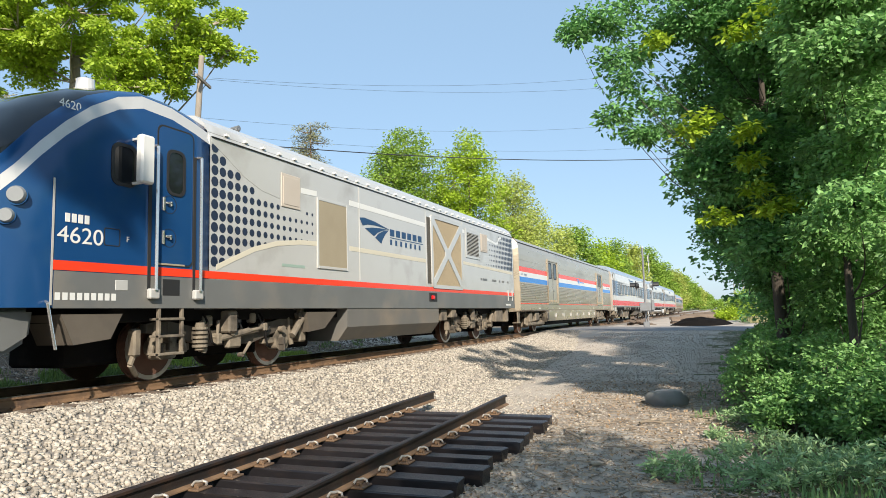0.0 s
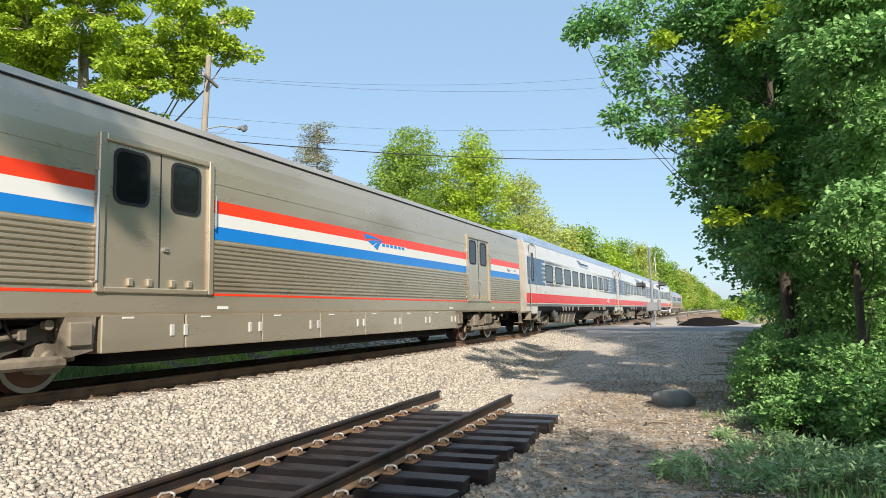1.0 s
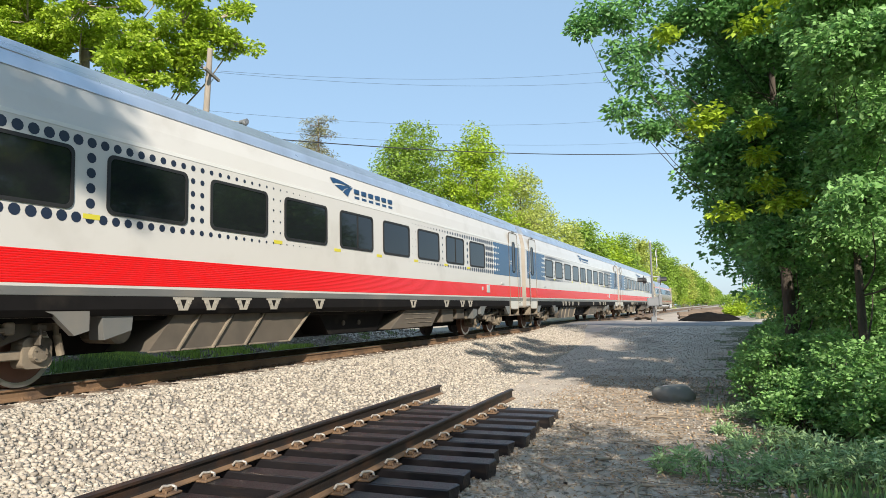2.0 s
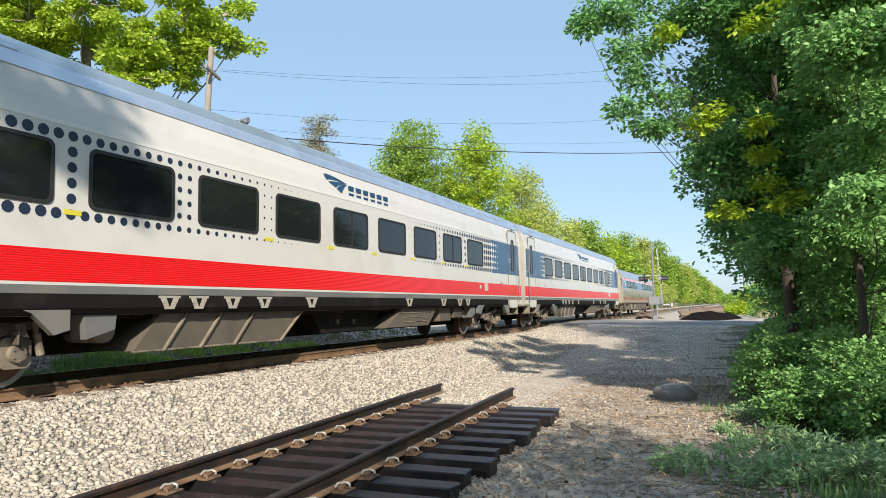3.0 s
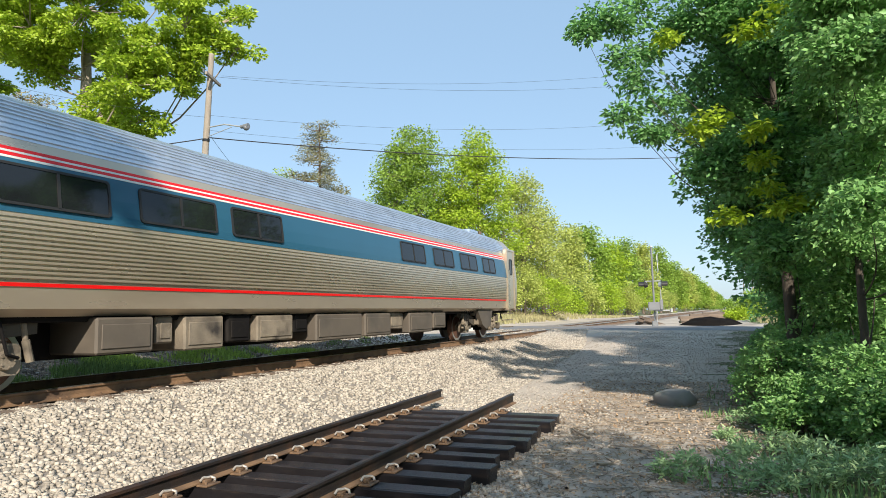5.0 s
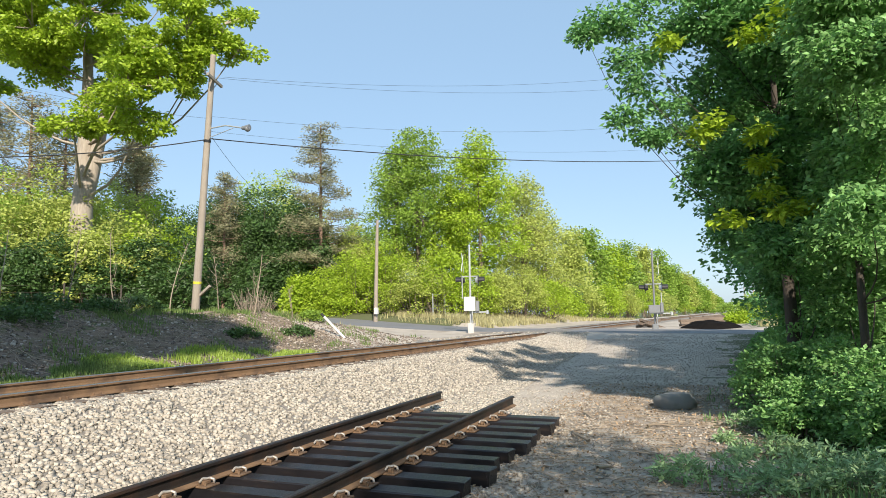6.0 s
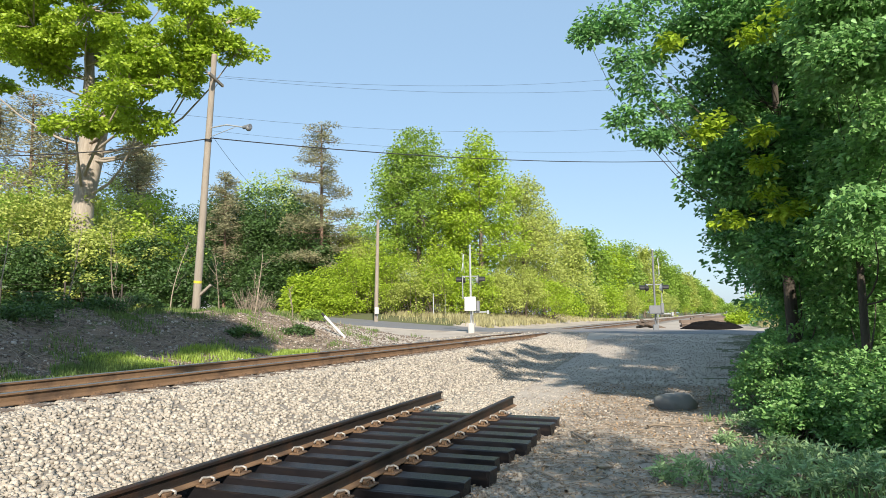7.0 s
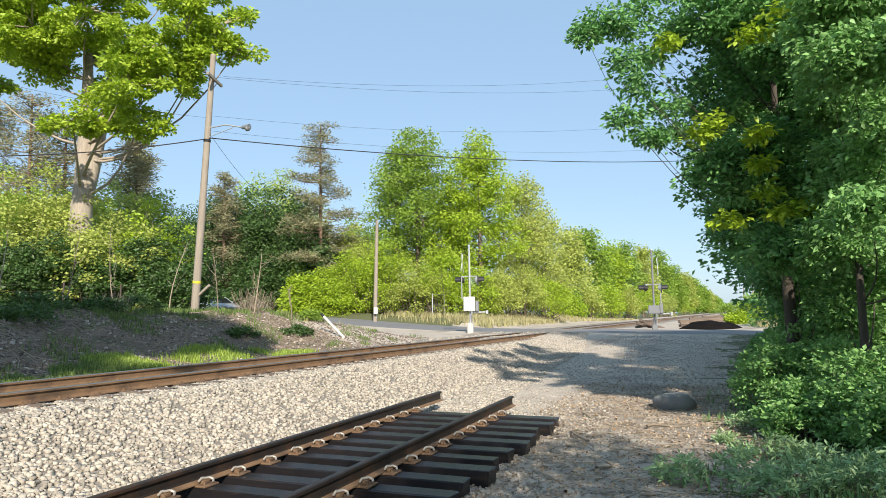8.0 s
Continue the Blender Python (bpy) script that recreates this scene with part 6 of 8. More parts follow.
def wire(a, b, sag, r, label):
    a, b = Vector(a), Vector(b)
    pts = []
    for i in range(25):
        t = i / 24
        pts.append((a.lerp(b, t) - Vector((0, 0, sag * 4 * t * (1 - t))), r))
    V, Fc = tubes([pts], 5)
    ob = part("overhead_wire", (V, Fc), M_WIRE)
    tagged(ob, label, "wire", "overhead wires")


wire((20.23, 19.43, 8.45), (47.0, 0.6, 11.25), 0.5, 0.024, "thick black overhead cable from the pole")
wire((13.0, 27.2, 7.0), (20.23, 19.43, 8.45), 0.3, 0.024, "thick black overhead cable from the pole")
wire((20.2, 19.4, 8.75), (46.0, -0.5, 12.0), 0.75, 0.0055, "thin overhead wire strung from the pole")
wire((20.1, 19.3, 9.35), (45.0, -1.0, 13.6), 0.9, 0.0055, "thin overhead wire strung from the pole")
wire((20.3, 18.9, 11.05), (40.0, -1.0, 15.2), 0.8, 0.0055, "thin overhead wire strung from the pole")
wire((19.7, 19.6, 11.0), (40.0, -0.5, 14.4), 0.8, 0.0055, "thin overhead wire strung from the pole")
wire((12.0, 26.0, 10.2), (20.2, 19.4, 9.3), 0.3, 0.0055, "thin overhead wire strung from the pole")
wire((20.25, 19.4, 8.5), (27.5, 21.5, 6.6), 0.35, 0.008, "thin slack service wire from the pole")


def make_rock(x, y, sx, sy, sz, seed, label="rounded grey boulder half sunk in the gravel"):
    bm = bmesh.new()
    bmesh.ops.create_icosphere(bm, subdivisions=3, radius=1)
    for v in bm.verts:
        n = noise.noise(v.co * 1.3 + Vector((seed, 0, 0))) * 0.22 + noise.noise(v.co * 3.1 + Vector((0, seed, 0))) * 0.05
        v.co = v.co * (1 + n)
        v.co.z = v.co.z if v.co.z < 0.55 else 0.55 + 0.4 * (v.co.z - 0.55)
        v.co = Vector((v.co.x * sx, v.co.y * sy, v.co.z * sz))
    ob = part("boulder", bm, M_ROCK, None, smooth=True)
    ob.matrix_basis = pose(x, y, float(land(x, y)) + sz * 0.35, 0, 0, 20 * seed)
    tagged(ob, label, "rock")


make_rock(13.15, 1.05, 0.32, 0.42, 0.27, 2)

# leaning marker post
mk = base_of("marker_post", 22.6, 14.3, float(land(22.6, 14.3)) - 0.1, "leaning white marker post with a black top", "post")
part("shaft", rod(bmesh.new(), (0, 0, 0), (-0.46, 0.81, 1.0), 0.05, 0.05, 10), M_WHITE, mk)
part("cap", rod(bmesh.new(), (-0.46, 0.81, 1.0), (-0.52, 0.91, 1.12), 0.055, 0.05, 10), M_BLACK, mk)

# dark heap and stacked old ties past the road
bm = bmesh.new()
bmesh.ops.create_grid(bm, x_segments=26, y_segments=26, size=1)
for v in bm.verts:
    r = min(1, math.hypot(v.co.x, v.co.y))
    v.co.z = 0.60 * (1 - r ** 2) ** 0.7 * (1 + 0.25 * noise.noise(v.co * 3)) - 0.15
    v.co.x, v.co.y = v.co.x * 1.6, v.co.y * 2.0
hp = part("spoil_mound", bm, M_HEAP)
hp.matrix_basis = pose(43.6, 1.2, -0.10)
tagged(hp, "low dark heap of spoil beside the road", "heap")


def old_tie(x, y, z, rx, ry, rz, L=2.6):
    me = TIE_STACK[int(abs(x * 7)) % 3]
    ob = new("old_tie", me)
    ob.matrix_basis = pose(x, y, z, rx, ry, rz)
    tagged(ob, "weathered brown railway tie in a loose pile", "railway tie", "pile of old ties")


TIE_STACK = [tie_mesh("old_tie", 1.3, M_OLDTIE, 60 + k) for k in range(3)]
rr = random.Random(21)
for k in range(60):
    t = k / 60
    x = 55 + 65 * t ** 1.2 + rr.uniform(-1.5, 1.5)
    lay = rr.choice((0, 0, 1, 2))
    old_tie(x, 2.6 - 0.008 * (x - 58) + rr.uniform(-0.9, 0.9), -0.22 + 0.2 * lay + 0.18, rr.uniform(-4, 4), rr.uniform(-3, 3), rr.uniform(-30, 30) + 35)
for k in range(5):
    old_tie(47.8 + 0.4 * k, 4.9 + 0.28 * k, 0.08 + 0.2 * (k % 2), rr.uniform(-12, 12), 0, 60 + rr.uniform(-25, 25))

# posts far off on the right of the line
for x, y, h in ((72.0, -3.2, 3.6), (60.0, -3.0, 3.4), (84, -2.5, 4.5), (110, -2.0, 5.0)):
    ob = part("lineside_post", rod(bmesh.new(), (0, 0, -0.2), (0, 0, h), 0.09, 0.07, 8), M_POLE)
    ob.matrix_basis = pose(x, y, float(land(x, y)))
    tagged(ob, "plain grey wooden post beside the line", "post", "lineside posts")


# fence along the wood's edge on the bank
def make_fence():
    th = base_of("fence", 0, 0, 0, "old wire fence along the wooded bank", "fence")
    a, b = Vector((11.0, 25.6, 0)), Vector((20.6, 21.8, 0))
    pts = []
    for k in range(6):
        p = a.lerp(b, k / 5)
        p.z = float(land(p.x, p.y))
        pts.append(p)
        part("post", rod(bmesh.new(), p - Vector((0, 0, 0.2)), p + Vector((0.03, 0, 1.25)), 0.035, 0.035, 8), M_DARKBARK, th)
    for h in (0.1, 0.35, 0.6, 0.85, 1.1):
        part("wire", pipe(bmesh.new(), [p + Vector((0, 0, h)) for p in pts], 0.004, 4), M_DARKBARK, th)
    a, b = Vector((46.5, 21.5, 0)), Vector((75, 19.5, 0))
    th = base_of("fence", 0, 0, 0, "pale chain-link fence posts before the sunlit bushes", "fence")
    pts = []
    for k in range(15):
        p = a.lerp(b, k / 14)
        p.z = float(land(p.x, p.y))
        pts.append(p)
        part("post", rod(bmesh.new(), p - Vector((0, 0, 0.2)), p + Vector((0, 0, 1.9)), 0.045, 0.04, 8), M_ALU, th)
    for h in (0.2, 1.0, 1.85):
        part("wire", pipe(bmesh.new(), [p + Vector((0, 0, h)) for p in pts], 0.012, 4), M_ALU, th)


make_fence()


# silver saloon on the road
def make_car():
    th = base_of("car", 46, 44, 1, "silver saloon car driving along the road", "car")
    sec = [(-2.25, 0.78, 0.55, 0.78), (-2.1, 0.84, 0.35, 0.92), (-1.55, 0.88, 0.28, 0.98), (-0.6, 0.89, 0.25, 1.0), (0.75, 0.89, 0.25, 0.98), (1.5, 0.87, 0.28, 0.90), (2.05, 0.80, 0.35, 0.76), (2.25, 0.68, 0.45, 0.64)]
    bm = bmesh.new()
    rows = []
    for x, w, lo, hi in sec:
        half = [(-w * 0.9, lo), (-w, lo + 0.12), (-w, hi - 0.18), (-w * 0.9, hi)]
        rows.append([bm.verts.new((x, y, z)) for y, z in half + [(-y, z) for y, z in half[::-1]]])
    for a, b in zip(rows, rows[1:]):
        for i in range(8):
            bm.faces.new((a[i], a[(i + 1) % 8], b[(i + 1) % 8], b[i]))
    bm.faces.new(rows[0])
    bm.faces.new(rows[-1])
    bmesh.ops.recalc_face_normals(bm, faces=bm.faces)
    part("body", bm, M_CARPAINT, th, smooth=True)
    bm = bmesh.new()
    lo = [bm.verts.new(p) for p in ((-1.6, -0.80, 0.95), (0.95, -0.80, 0.95), (0.95, 0.80, 0.95), (-1.6, 0.80, 0.95))]
    hi = [bm.verts.new(p) for p in ((-1.0, -0.60, 1.43), (0.15, -0.60, 1.45), (0.15, 0.60, 1.45), (-1.0, 0.60, 1.43))]
    for i in range(4):
        bm.faces.new((lo[i], lo[(i + 1) % 4], hi[(i + 1) % 4], hi[i]))
    bm.faces.new(hi)
    bm.faces.new(lo[::-1])
    bmesh.ops.recalc_face_normals(bm, faces=bm.faces)
    part("glasshouse", bm, M_GLASS, th)
    bm = boxes(bmesh.new(), [(-1.02, 0.17, -0.61, 0.61, 1.42, 1.47)], 0.02)
    part("roof_panel", bm, M_CARPAINT, th)
    for y in (-0.72, 0.72):
        bm = bmesh.new()
        s = 1 if y > 0 else -1
        pipe(bm, [(-1.6, s * 0.79, 0.97), (-1.0, s * 0.61, 1.44), (0.15, s * 0.61, 1.45), (0.95, s * 0.79, 0.97)], 0.035, 6)
        rod(bm, (-0.4, s * 0.80, 0.97), (-0.45, s * 0.61, 1.44), 0.03, 0.03, 6)
        part("window_frame", bm, M_CARPAINT, th)
        for x in (-1.38, 1.38):
            bm = rod(bmesh.new(), (x, y + s * 0.17, 0.32), (x, y - s * 0.05, 0.32), 0.32, 0.32, 20)
            w = part("wheel", bm, M_RUBBER, th)
            part("rim", rod(bmesh.new(), (x, y + s * 0.175, 0.32), (x, y + s * 0.165, 0.32), 0.2, 0.2, 16), M_ALU, w)
        part("headlight", boxes(bmesh.new(), [(2.02, 2.2, y * 0.85 - 0.16, y * 0.85 + 0.16, 0.58, 0.70)], 0.03), M_LAMP, th)
        part("wing_mirror", boxes(bmesh.new(), [(0.62, 0.74, s * 0.9 - 0.08, s * 0.9 + 0.08, 0.98, 1.10)], 0.02), M_CARPAINT, th)
    return th


CAR = make_car()


# ---- shade trees behind the camera, whose shade falls on the line ----
tree("maple_tree", -9.0, 5.0, [(2.1, -1.3, 13.2, 1.7, 1.2), (3.1, 0.2, 13.3, 1.8, 1.2), (4.4, 0.1, 13.2, 1.7, 1.1), (5.9, 0.2, 13.4, 1.7, 1.1), (7.4, -0.1, 13.2, 1.5, 1.0), (3.5, 2.3, 13.6, 1.9, 1.3), (5.6, 2.5, 13.5, 1.9, 1.3),
     (7.6, 2.3, 13.4, 1.6, 1.1), (4.5, 4.5, 13.8, 1.9, 1.3), (6.8, 4.5, 13.6, 1.8, 1.2), (1.5, 1.2, 14.0, 1.8, 1.3), (3.5, -4.2, 12.9, 1.0, 0.6), (9.1, -0.4, 13.2, 1.4, 1.0), (9.3, 1.7, 13.3, 1.5, 1.0)], 17.0, 0.3,
     "tall maple with a high crown behind the path", M_LEAF_MID, 42000, 0.26, 91, clear=0.6, clumps=30, spread=0.5, z=-0.7)
for k, (x, y, rx, h, n) in enumerate(((-7.5, -3.8, 1.9, 7.6, 7000), (-4.8, -3.7, 1.9, 8.0, 9000), (-2.1, -3.7, 1.8, 8.0, 10000), (0.5, -3.7, 1.7, 7.0, 6000), (3.0, -3.7, 1.3, 4.2, 2600), (5.4, -3.6, 1.2, 3.3, 2400), (9.0, -3.5, 1.3, 3.6, 4000))):
    bush(x, y, rx, 1.1, h, M_LEAF_DEEP, "tall leafy hedge bush beside the path", 600 + k, n, 0.15, group="hedge bushes", spread=0.5, clumps=130)


for k, (x, y, h) in enumerate(((13.6, -4.0, 8.2), (17.5, -3.0, 7.2), (21.5, -3.4, 7.0), (26.0, -3.6, 7.6), (30.5, -4.5, 7.0))):
    broadleaf(x, y, h, 2.4, M_LEAF_DEEP, "shady broad-leaved tree beside the path", 619 + k, 12000, 0.18, low=0.2, n=10, spread=0.55, clumps=22, z=-0.5, group="trees beside the path")


# ---- loose ground cover ----
def stones(name, n, sampler, size, material, label, seed):
    rg = np.random.default_rng(seed)
    x, y = sampler(rg, n)
    n = len(x)
    s = size * rg.uniform(0.55, 1.35, n)
    z = land(x, y) + s * 0.15
    cube = np.array([(a, b, c) for a in (-1, 1) for b in (-1, 1) for c in (-1, 1)], float) * 0.5
    V = cube[None] * rg.uniform(0.55, 1.15, (n, 8, 3))
    V *= (s[:, None] * np.stack([rg.uniform(0.7, 1.2, n), rg.uniform(0.7, 1.2, n), rg.uniform(0.5, 0.95, n)], 1))[:, None, :]
    a, t = rg.uniform(0, 6.28, n), rg.normal(0, 0.5, n)
    ca, sa, ct, st = np.cos(a), np.sin(a), np.cos(t), np.sin(t)
    Y, Z = V[..., 1] * ct[:, None] - V[..., 2] * st[:, None], V[..., 1] * st[:, None] + V[..., 2] * ct[:, None]
    X2, Y2 = V[..., 0] * ca[:, None] - Y * sa[:, None], V[..., 0] * sa[:, None] + Y * ca[:, None]
    V = np.stack([X2 + x[:, None], Y2 + y[:, None], Z + z[:, None]], -1)
    q = np.array([(0, 1, 3, 2), (4, 6, 7, 5), (0, 4, 5, 1), (2, 3, 7, 6), (0, 2, 6, 4), (1, 5, 7, 3)])
    T = (np.arange(n)[:, None, None] * 8 + q[None]).reshape(-1, 4)
    ob = tri_mesh(name, V.reshape(-1, 3), T, material)
    tagged(ob, label, "gravel", kind="stuff")


def near_bed(rg, n):
    u = rg.random(n)
    x = 1.5 + 36 * u ** 1.9
    edge = 4.9 + 0.7 * step(12, 22, x) + 1.4 * step(24, 34, x)
    y = edge - 0.35 + rg.random(n) * (YC - 0.9 - edge + 0.35)
    keep = (np.abs(road_off(x, y)) > 3.7) & ((y > 5.55 + 0.04 * x) | (x > 11.6))
    return x[keep], y[keep]


def mid_bed(rg, n):
    x, y = 2 + 33 * rg.random(n) ** 1.6, YC + rg.uniform(-1.6, 2.6, n)
    k = (np.abs(np.abs(y - YC) - 0.755) > 0.13) & (np.abs(road_off(x, y)) > 3.7)
    return x[k], y[k]


def panel_bed(rg, n):
    x, y = rg.uniform(2, 13, n), rg.uniform(2.0, 5.4, n)
    return x, y


def path_bits(rg, n):
    x = 4 + 28 * rg.random(n) ** 1.5
    y = rg.uniform(-0.6, 5.4, n)
    return x, y


stones("ballast_stone", 54000, near_bed, 0.051, M_STONE, "pale crushed limestone ballast along the track", 1)
stones("ballast_stone", 10000, mid_bed, 0.052, M_STONE, "pale crushed limestone ballast between the rails", 2)
stones("ballast_stone", 2600, panel_bed, 0.045, M_STONE, "scattered ballast about the spare track panel", 3)
M_CLOD = mat("dark_soil_clods", (0.20, 0.165, 0.135), 0.95, second=(0.12, 0.095, 0.078), size=7, amount=0.7, piece=0.5)
M_PEBBLE = mat("path_pebbles", (0.40, 0.36, 0.31), 0.95, second=(0.24, 0.20, 0.165), size=9, amount=0.6, piece=0.4)
stones("pebble", 20000, path_bits, 0.028, M_PEBBLE, "small grey pebbles on the dirt path", 4)


def grass(name, n, sampler, height, material, label, seed, width=0.012):
    rg = np.random.default_rng(seed)
    x, y = sampler(rg, n)
    n = len(x)
    z = land(x, y) - 0.02
    a = rg.uniform(0, 6.28, n)
    h = height * rg.uniform(0.45, 1.25, n)
    lean = rg.uniform(0.05, 0.55, n) * h
    P = np.stack([x, y, z], -1)
    side = np.stack([np.cos(a), np.sin(a), 0 * a], -1) * width
    go = np.stack([-np.sin(a) * lean, np.cos(a) * lean, h], -1)
    V = np.stack([P - side, P + side, P + go * [0.45, 0.45, 0.6] + side * 0.8, P + go * [0.45, 0.45, 0.6] - side * 0.8, P + go], 1)
    i = np.arange(n)[:, None] * 5
    T = np.concatenate([i + [0, 1, 2], i + [0, 2, 3], i + [3, 2, 4]])
    tagged(tri_mesh(name, V.reshape(-1, 3), T, material), label, "grass", kind="stuff")


def clumped(x0, x1, y0, y1, cut, s=1.7):
    def f(rg, n):
        x, y = rg.uniform(x0, x1, n * 3), rg.uniform(y0, y1, n * 3)
        k = (wob(x, y, s) + 0.6 * wob(x, y, s * 3.1, 2.0) + rg.normal(0, 0.2, len(x)) > cut) & (np.abs(road_off(x, y)) > 3.9)
        return x[k][:n], y[k][:n]
    return f


grass("grass", 8000, clumped(10.6, 17.4, 12.0, 14.3, 0.05, 0.9), 0.17, M_GRASS, "bright grass strip beside the far rail", 11)
grass("grass", 5000, clumped(6, 11.4, 12.0, 14.0, 0.1, 0.9), 0.16, M_BANKGRASS, "shade-dulled grass at the foot of the bank", 21)
grass("grass", 13000, clumped(8, 24, 16.9, 23, 0.1), 0.2, M_BANKGRASS, "rough grass on top of the bank", 12)
grass("grass", 6000, clumped(9, 28, 13.2, 17.5, 0.55, 1.1), 0.17, M_BANKGRASS, "sparse grass tufts on the bare bank", 13)
grass("grass", 3600, clumped(4.5, 24, -2.4, -0.35, 0.2), 0.13, M_SHADEGRASS, "shaded grass along the edge of the path", 14)
grass("grass", 500, clumped(5, 18, -0.2, 0.55, 0.5, 1.3), 0.16, M_SHADEGRASS, "stray grass tufts at the path's edge", 19)
grass("grass", 9000, clumped(38, 62, 15.5, 26, -0.2), 0.45, M_DRYGRASS, "tall dry grass beyond the road", 15, 0.02)
grass("grass", 7000, clumped(42, 120, 15.5, 20, 0.1), 0.4, M_DRYGRASS, "green verge beside the far line", 16, 0.03)
grass("grass", 2500, clumped(42, 80, -4, -1.6, -0.1), 0.35, M_DRYGRASS, "verge grass past the road", 17, 0.03)
grass("grass", 3000, clumped(22, 31, 16.5, 24, 0.5), 0.25, M_DRYGRASS, "dry grass where the bank meets the road", 18)


def twigs(name, n, sampler, length, label, seed):
    rg = np.random.default_rng(seed)
    x, y = sampler(rg, n)
    paths = []
    for a, b in zip(x, y):
        t, L = rg.uniform(0, 6.28), length * rg.uniform(0.4, 1.4)
        p = Vector((a, b, float(land(a, b)) + 0.012))
        d = Vector((math.cos(t), math.sin(t), 0)) * L
        e = Vector((-d.y, d.x, 0)) * rg.uniform(-0.2, 0.2)
        r = 0.003 + 0.007 * L * rg.random()
        pts = []
        for q in (0, 0.35, 0.7, 1.0):
            v = p + d * q + e * math.sin(3 * q)
            v.z = float(land(v.x, v.y)) + 0.012 + 0.03 * rg.random() * L
            pts.append((v, r * (1 - 0.5 * q)))
        paths.append(pts)
    V, Fc = tubes(paths, 5)
    tagged(part(name, (V, Fc), M_TWIG), label, "twigs", kind="stuff")


twigs("twig_litter", 1900, lambda rg, n: (5 + 10 * rg.random(n), rg.uniform(-0.3, 3.1, n)), 0.32, "dry twigs and sticks strewn over the path", 31)
stones("pebble", 6500, lambda rg, n: (rg.uniform(7, 27, n), rg.uniform(12.6, 18.5, n)), 0.06, M_CLOD, "stones and clods on the bare bank", 5)
stones("pebble", 700, lambda rg, n: (rg.uniform(7, 22, n), rg.uniform(12.8, 17.5, n)), 0.07, M_PEBBLE, "pale stones on the bare bank", 6)
twigs("twig_litter", 2600, lambda rg, n: (rg.uniform(8, 22, n), rg.uniform(13.5, 18, n)), 0.6, "dry brushwood on the bare bank", 32)
for k, (x, y, L, a) in enumerate(((9.2, 1.9, 1.3, 20), (10.5, 1.2, 0.9, -30), (7.6, 1.4, 0.8, 5), (6.6, 1.6, 0.9, 35), (8.3, 0.6, 1.0, 60), (11.2, 2.3, 0.8, 10), (6.3, 0.9, 0.7, -15))):
    rg = np.random.default_rng(700 + k)
    pts = []
    for q in np.linspace(0, 1, 7):
        px, py = L * q, 0.12 * L * math.sin(4 * q + k)
        pts.append((Vector((px, py, 0.03 * math.sin(5 * q + k) + 0.02)), 0.020 * (1 - 0.6 * q)))
    V, Fc = tubes([pts, [(pts[3][0], 0.012), (pts[3][0] + Vector((0.2 * L, 0.18 * L, 0.03)), 0.004)]], 7)
    ob = part("fallen_branch", (V, Fc), M_TWIG, smooth=True)
    ob.matrix_basis = pose(x, y, float(land(x, y)) + 0.01, 0, 0, a)
    tagged(ob, "dry fallen branch lying on the dirt", "branch", "fallen branches")


# bare saplings and dry brush on the bank
for k, (x, y, h) in enumerate(((17.5, 18.6, 2.6), (19.2, 17.9, 2.2), (20.6, 17.4, 2.4), (21.6, 17.8, 1.7), (16.0, 19.4, 2.9), (13.6, 18.9, 2.2), (22.4, 16.9, 1.3), (11.8, 19.6, 2.5))):
    rg = np.random.default_rng(840 + k)
    tip = Vector((rg.normal() * 0.2 * h, rg.normal() * 0.2 * h, h))
    paths = [limb((0, 0, -0.1), tip, 0.028, 0.008, rg, 0.05, 6)]
    for q in np.linspace(0.3, 0.92, 9):
        st = tip * float(q)
        paths.append(limb(st, st + Vector((rg.normal() * 0.25, rg.normal() * 0.25, 0.15 + 0.35 * rg.random())), 0.009, 0.003, rg, 0.1, 3))
    ob = part("bare_sapling", tubes(paths, 6), M_TWIG, smooth=True)
    ob.matrix_basis = pose(x, y, float(land(x, y)))
    tagged(ob, "thin bare sapling on the bank", "sapling", "bare saplings")
for k, (x, y, w, h) in enumerate(((21.6, 18.4, 0.9, 1.0), (22.6, 18.8, 0.9, 0.9), (14.8, 18.3, 0.8, 0.7))):
    rg = np.random.default_rng(860 + k)
    paths = []
    for _ in range(90):
        a, b = rg.normal(size=2) * w * 0.4
        paths.append(limb((a * 0.6, b * 0.6, -0.05), (a * 1.3 + rg.normal() * 0.1, b * 1.3 + rg.normal() * 0.1, h * rg.uniform(0.4, 1.1)), 0.008, 0.003, rg, 0.12, 3))
    ob = part("dry_brush", tubes(paths, 5), M_TWIG, smooth=True)
    ob.matrix_basis = pose(x, y, float(land(x, y)))
    tagged(ob, "dead brown brush of fine dry stems", "dry brush", kind="stuff")


# dry leaves on the path and the bank
M_LITTER = mat("dry_leaf_litter", (0.36, 0.25, 0.15), 0.9, second=(0.22, 0.15, 0.095), size=4, amount=0.8, piece=0.5)
for n, x0, x1, y0, y1, seed in ((6500, 4.5, 17, -0.6, 3.4, 41), (3000, 8, 25, 13.2, 19, 42)):
    rg = np.random.default_rng(seed)
    lx, ly = rg.uniform(x0, x1, n), rg.uniform(y0, y1, n)
    LV, LT = flakes(rg, np.stack([lx, ly, land(lx, ly) + 0.015], -1), 0.01, 1, 0.055, droop=0.0, slim=0.6, flat=0.85)
    tagged(tri_mesh("leaf_litter", LV, LT, M_LITTER), "dry brown leaf litter on bare soil", "leaf litter", kind="stuff")


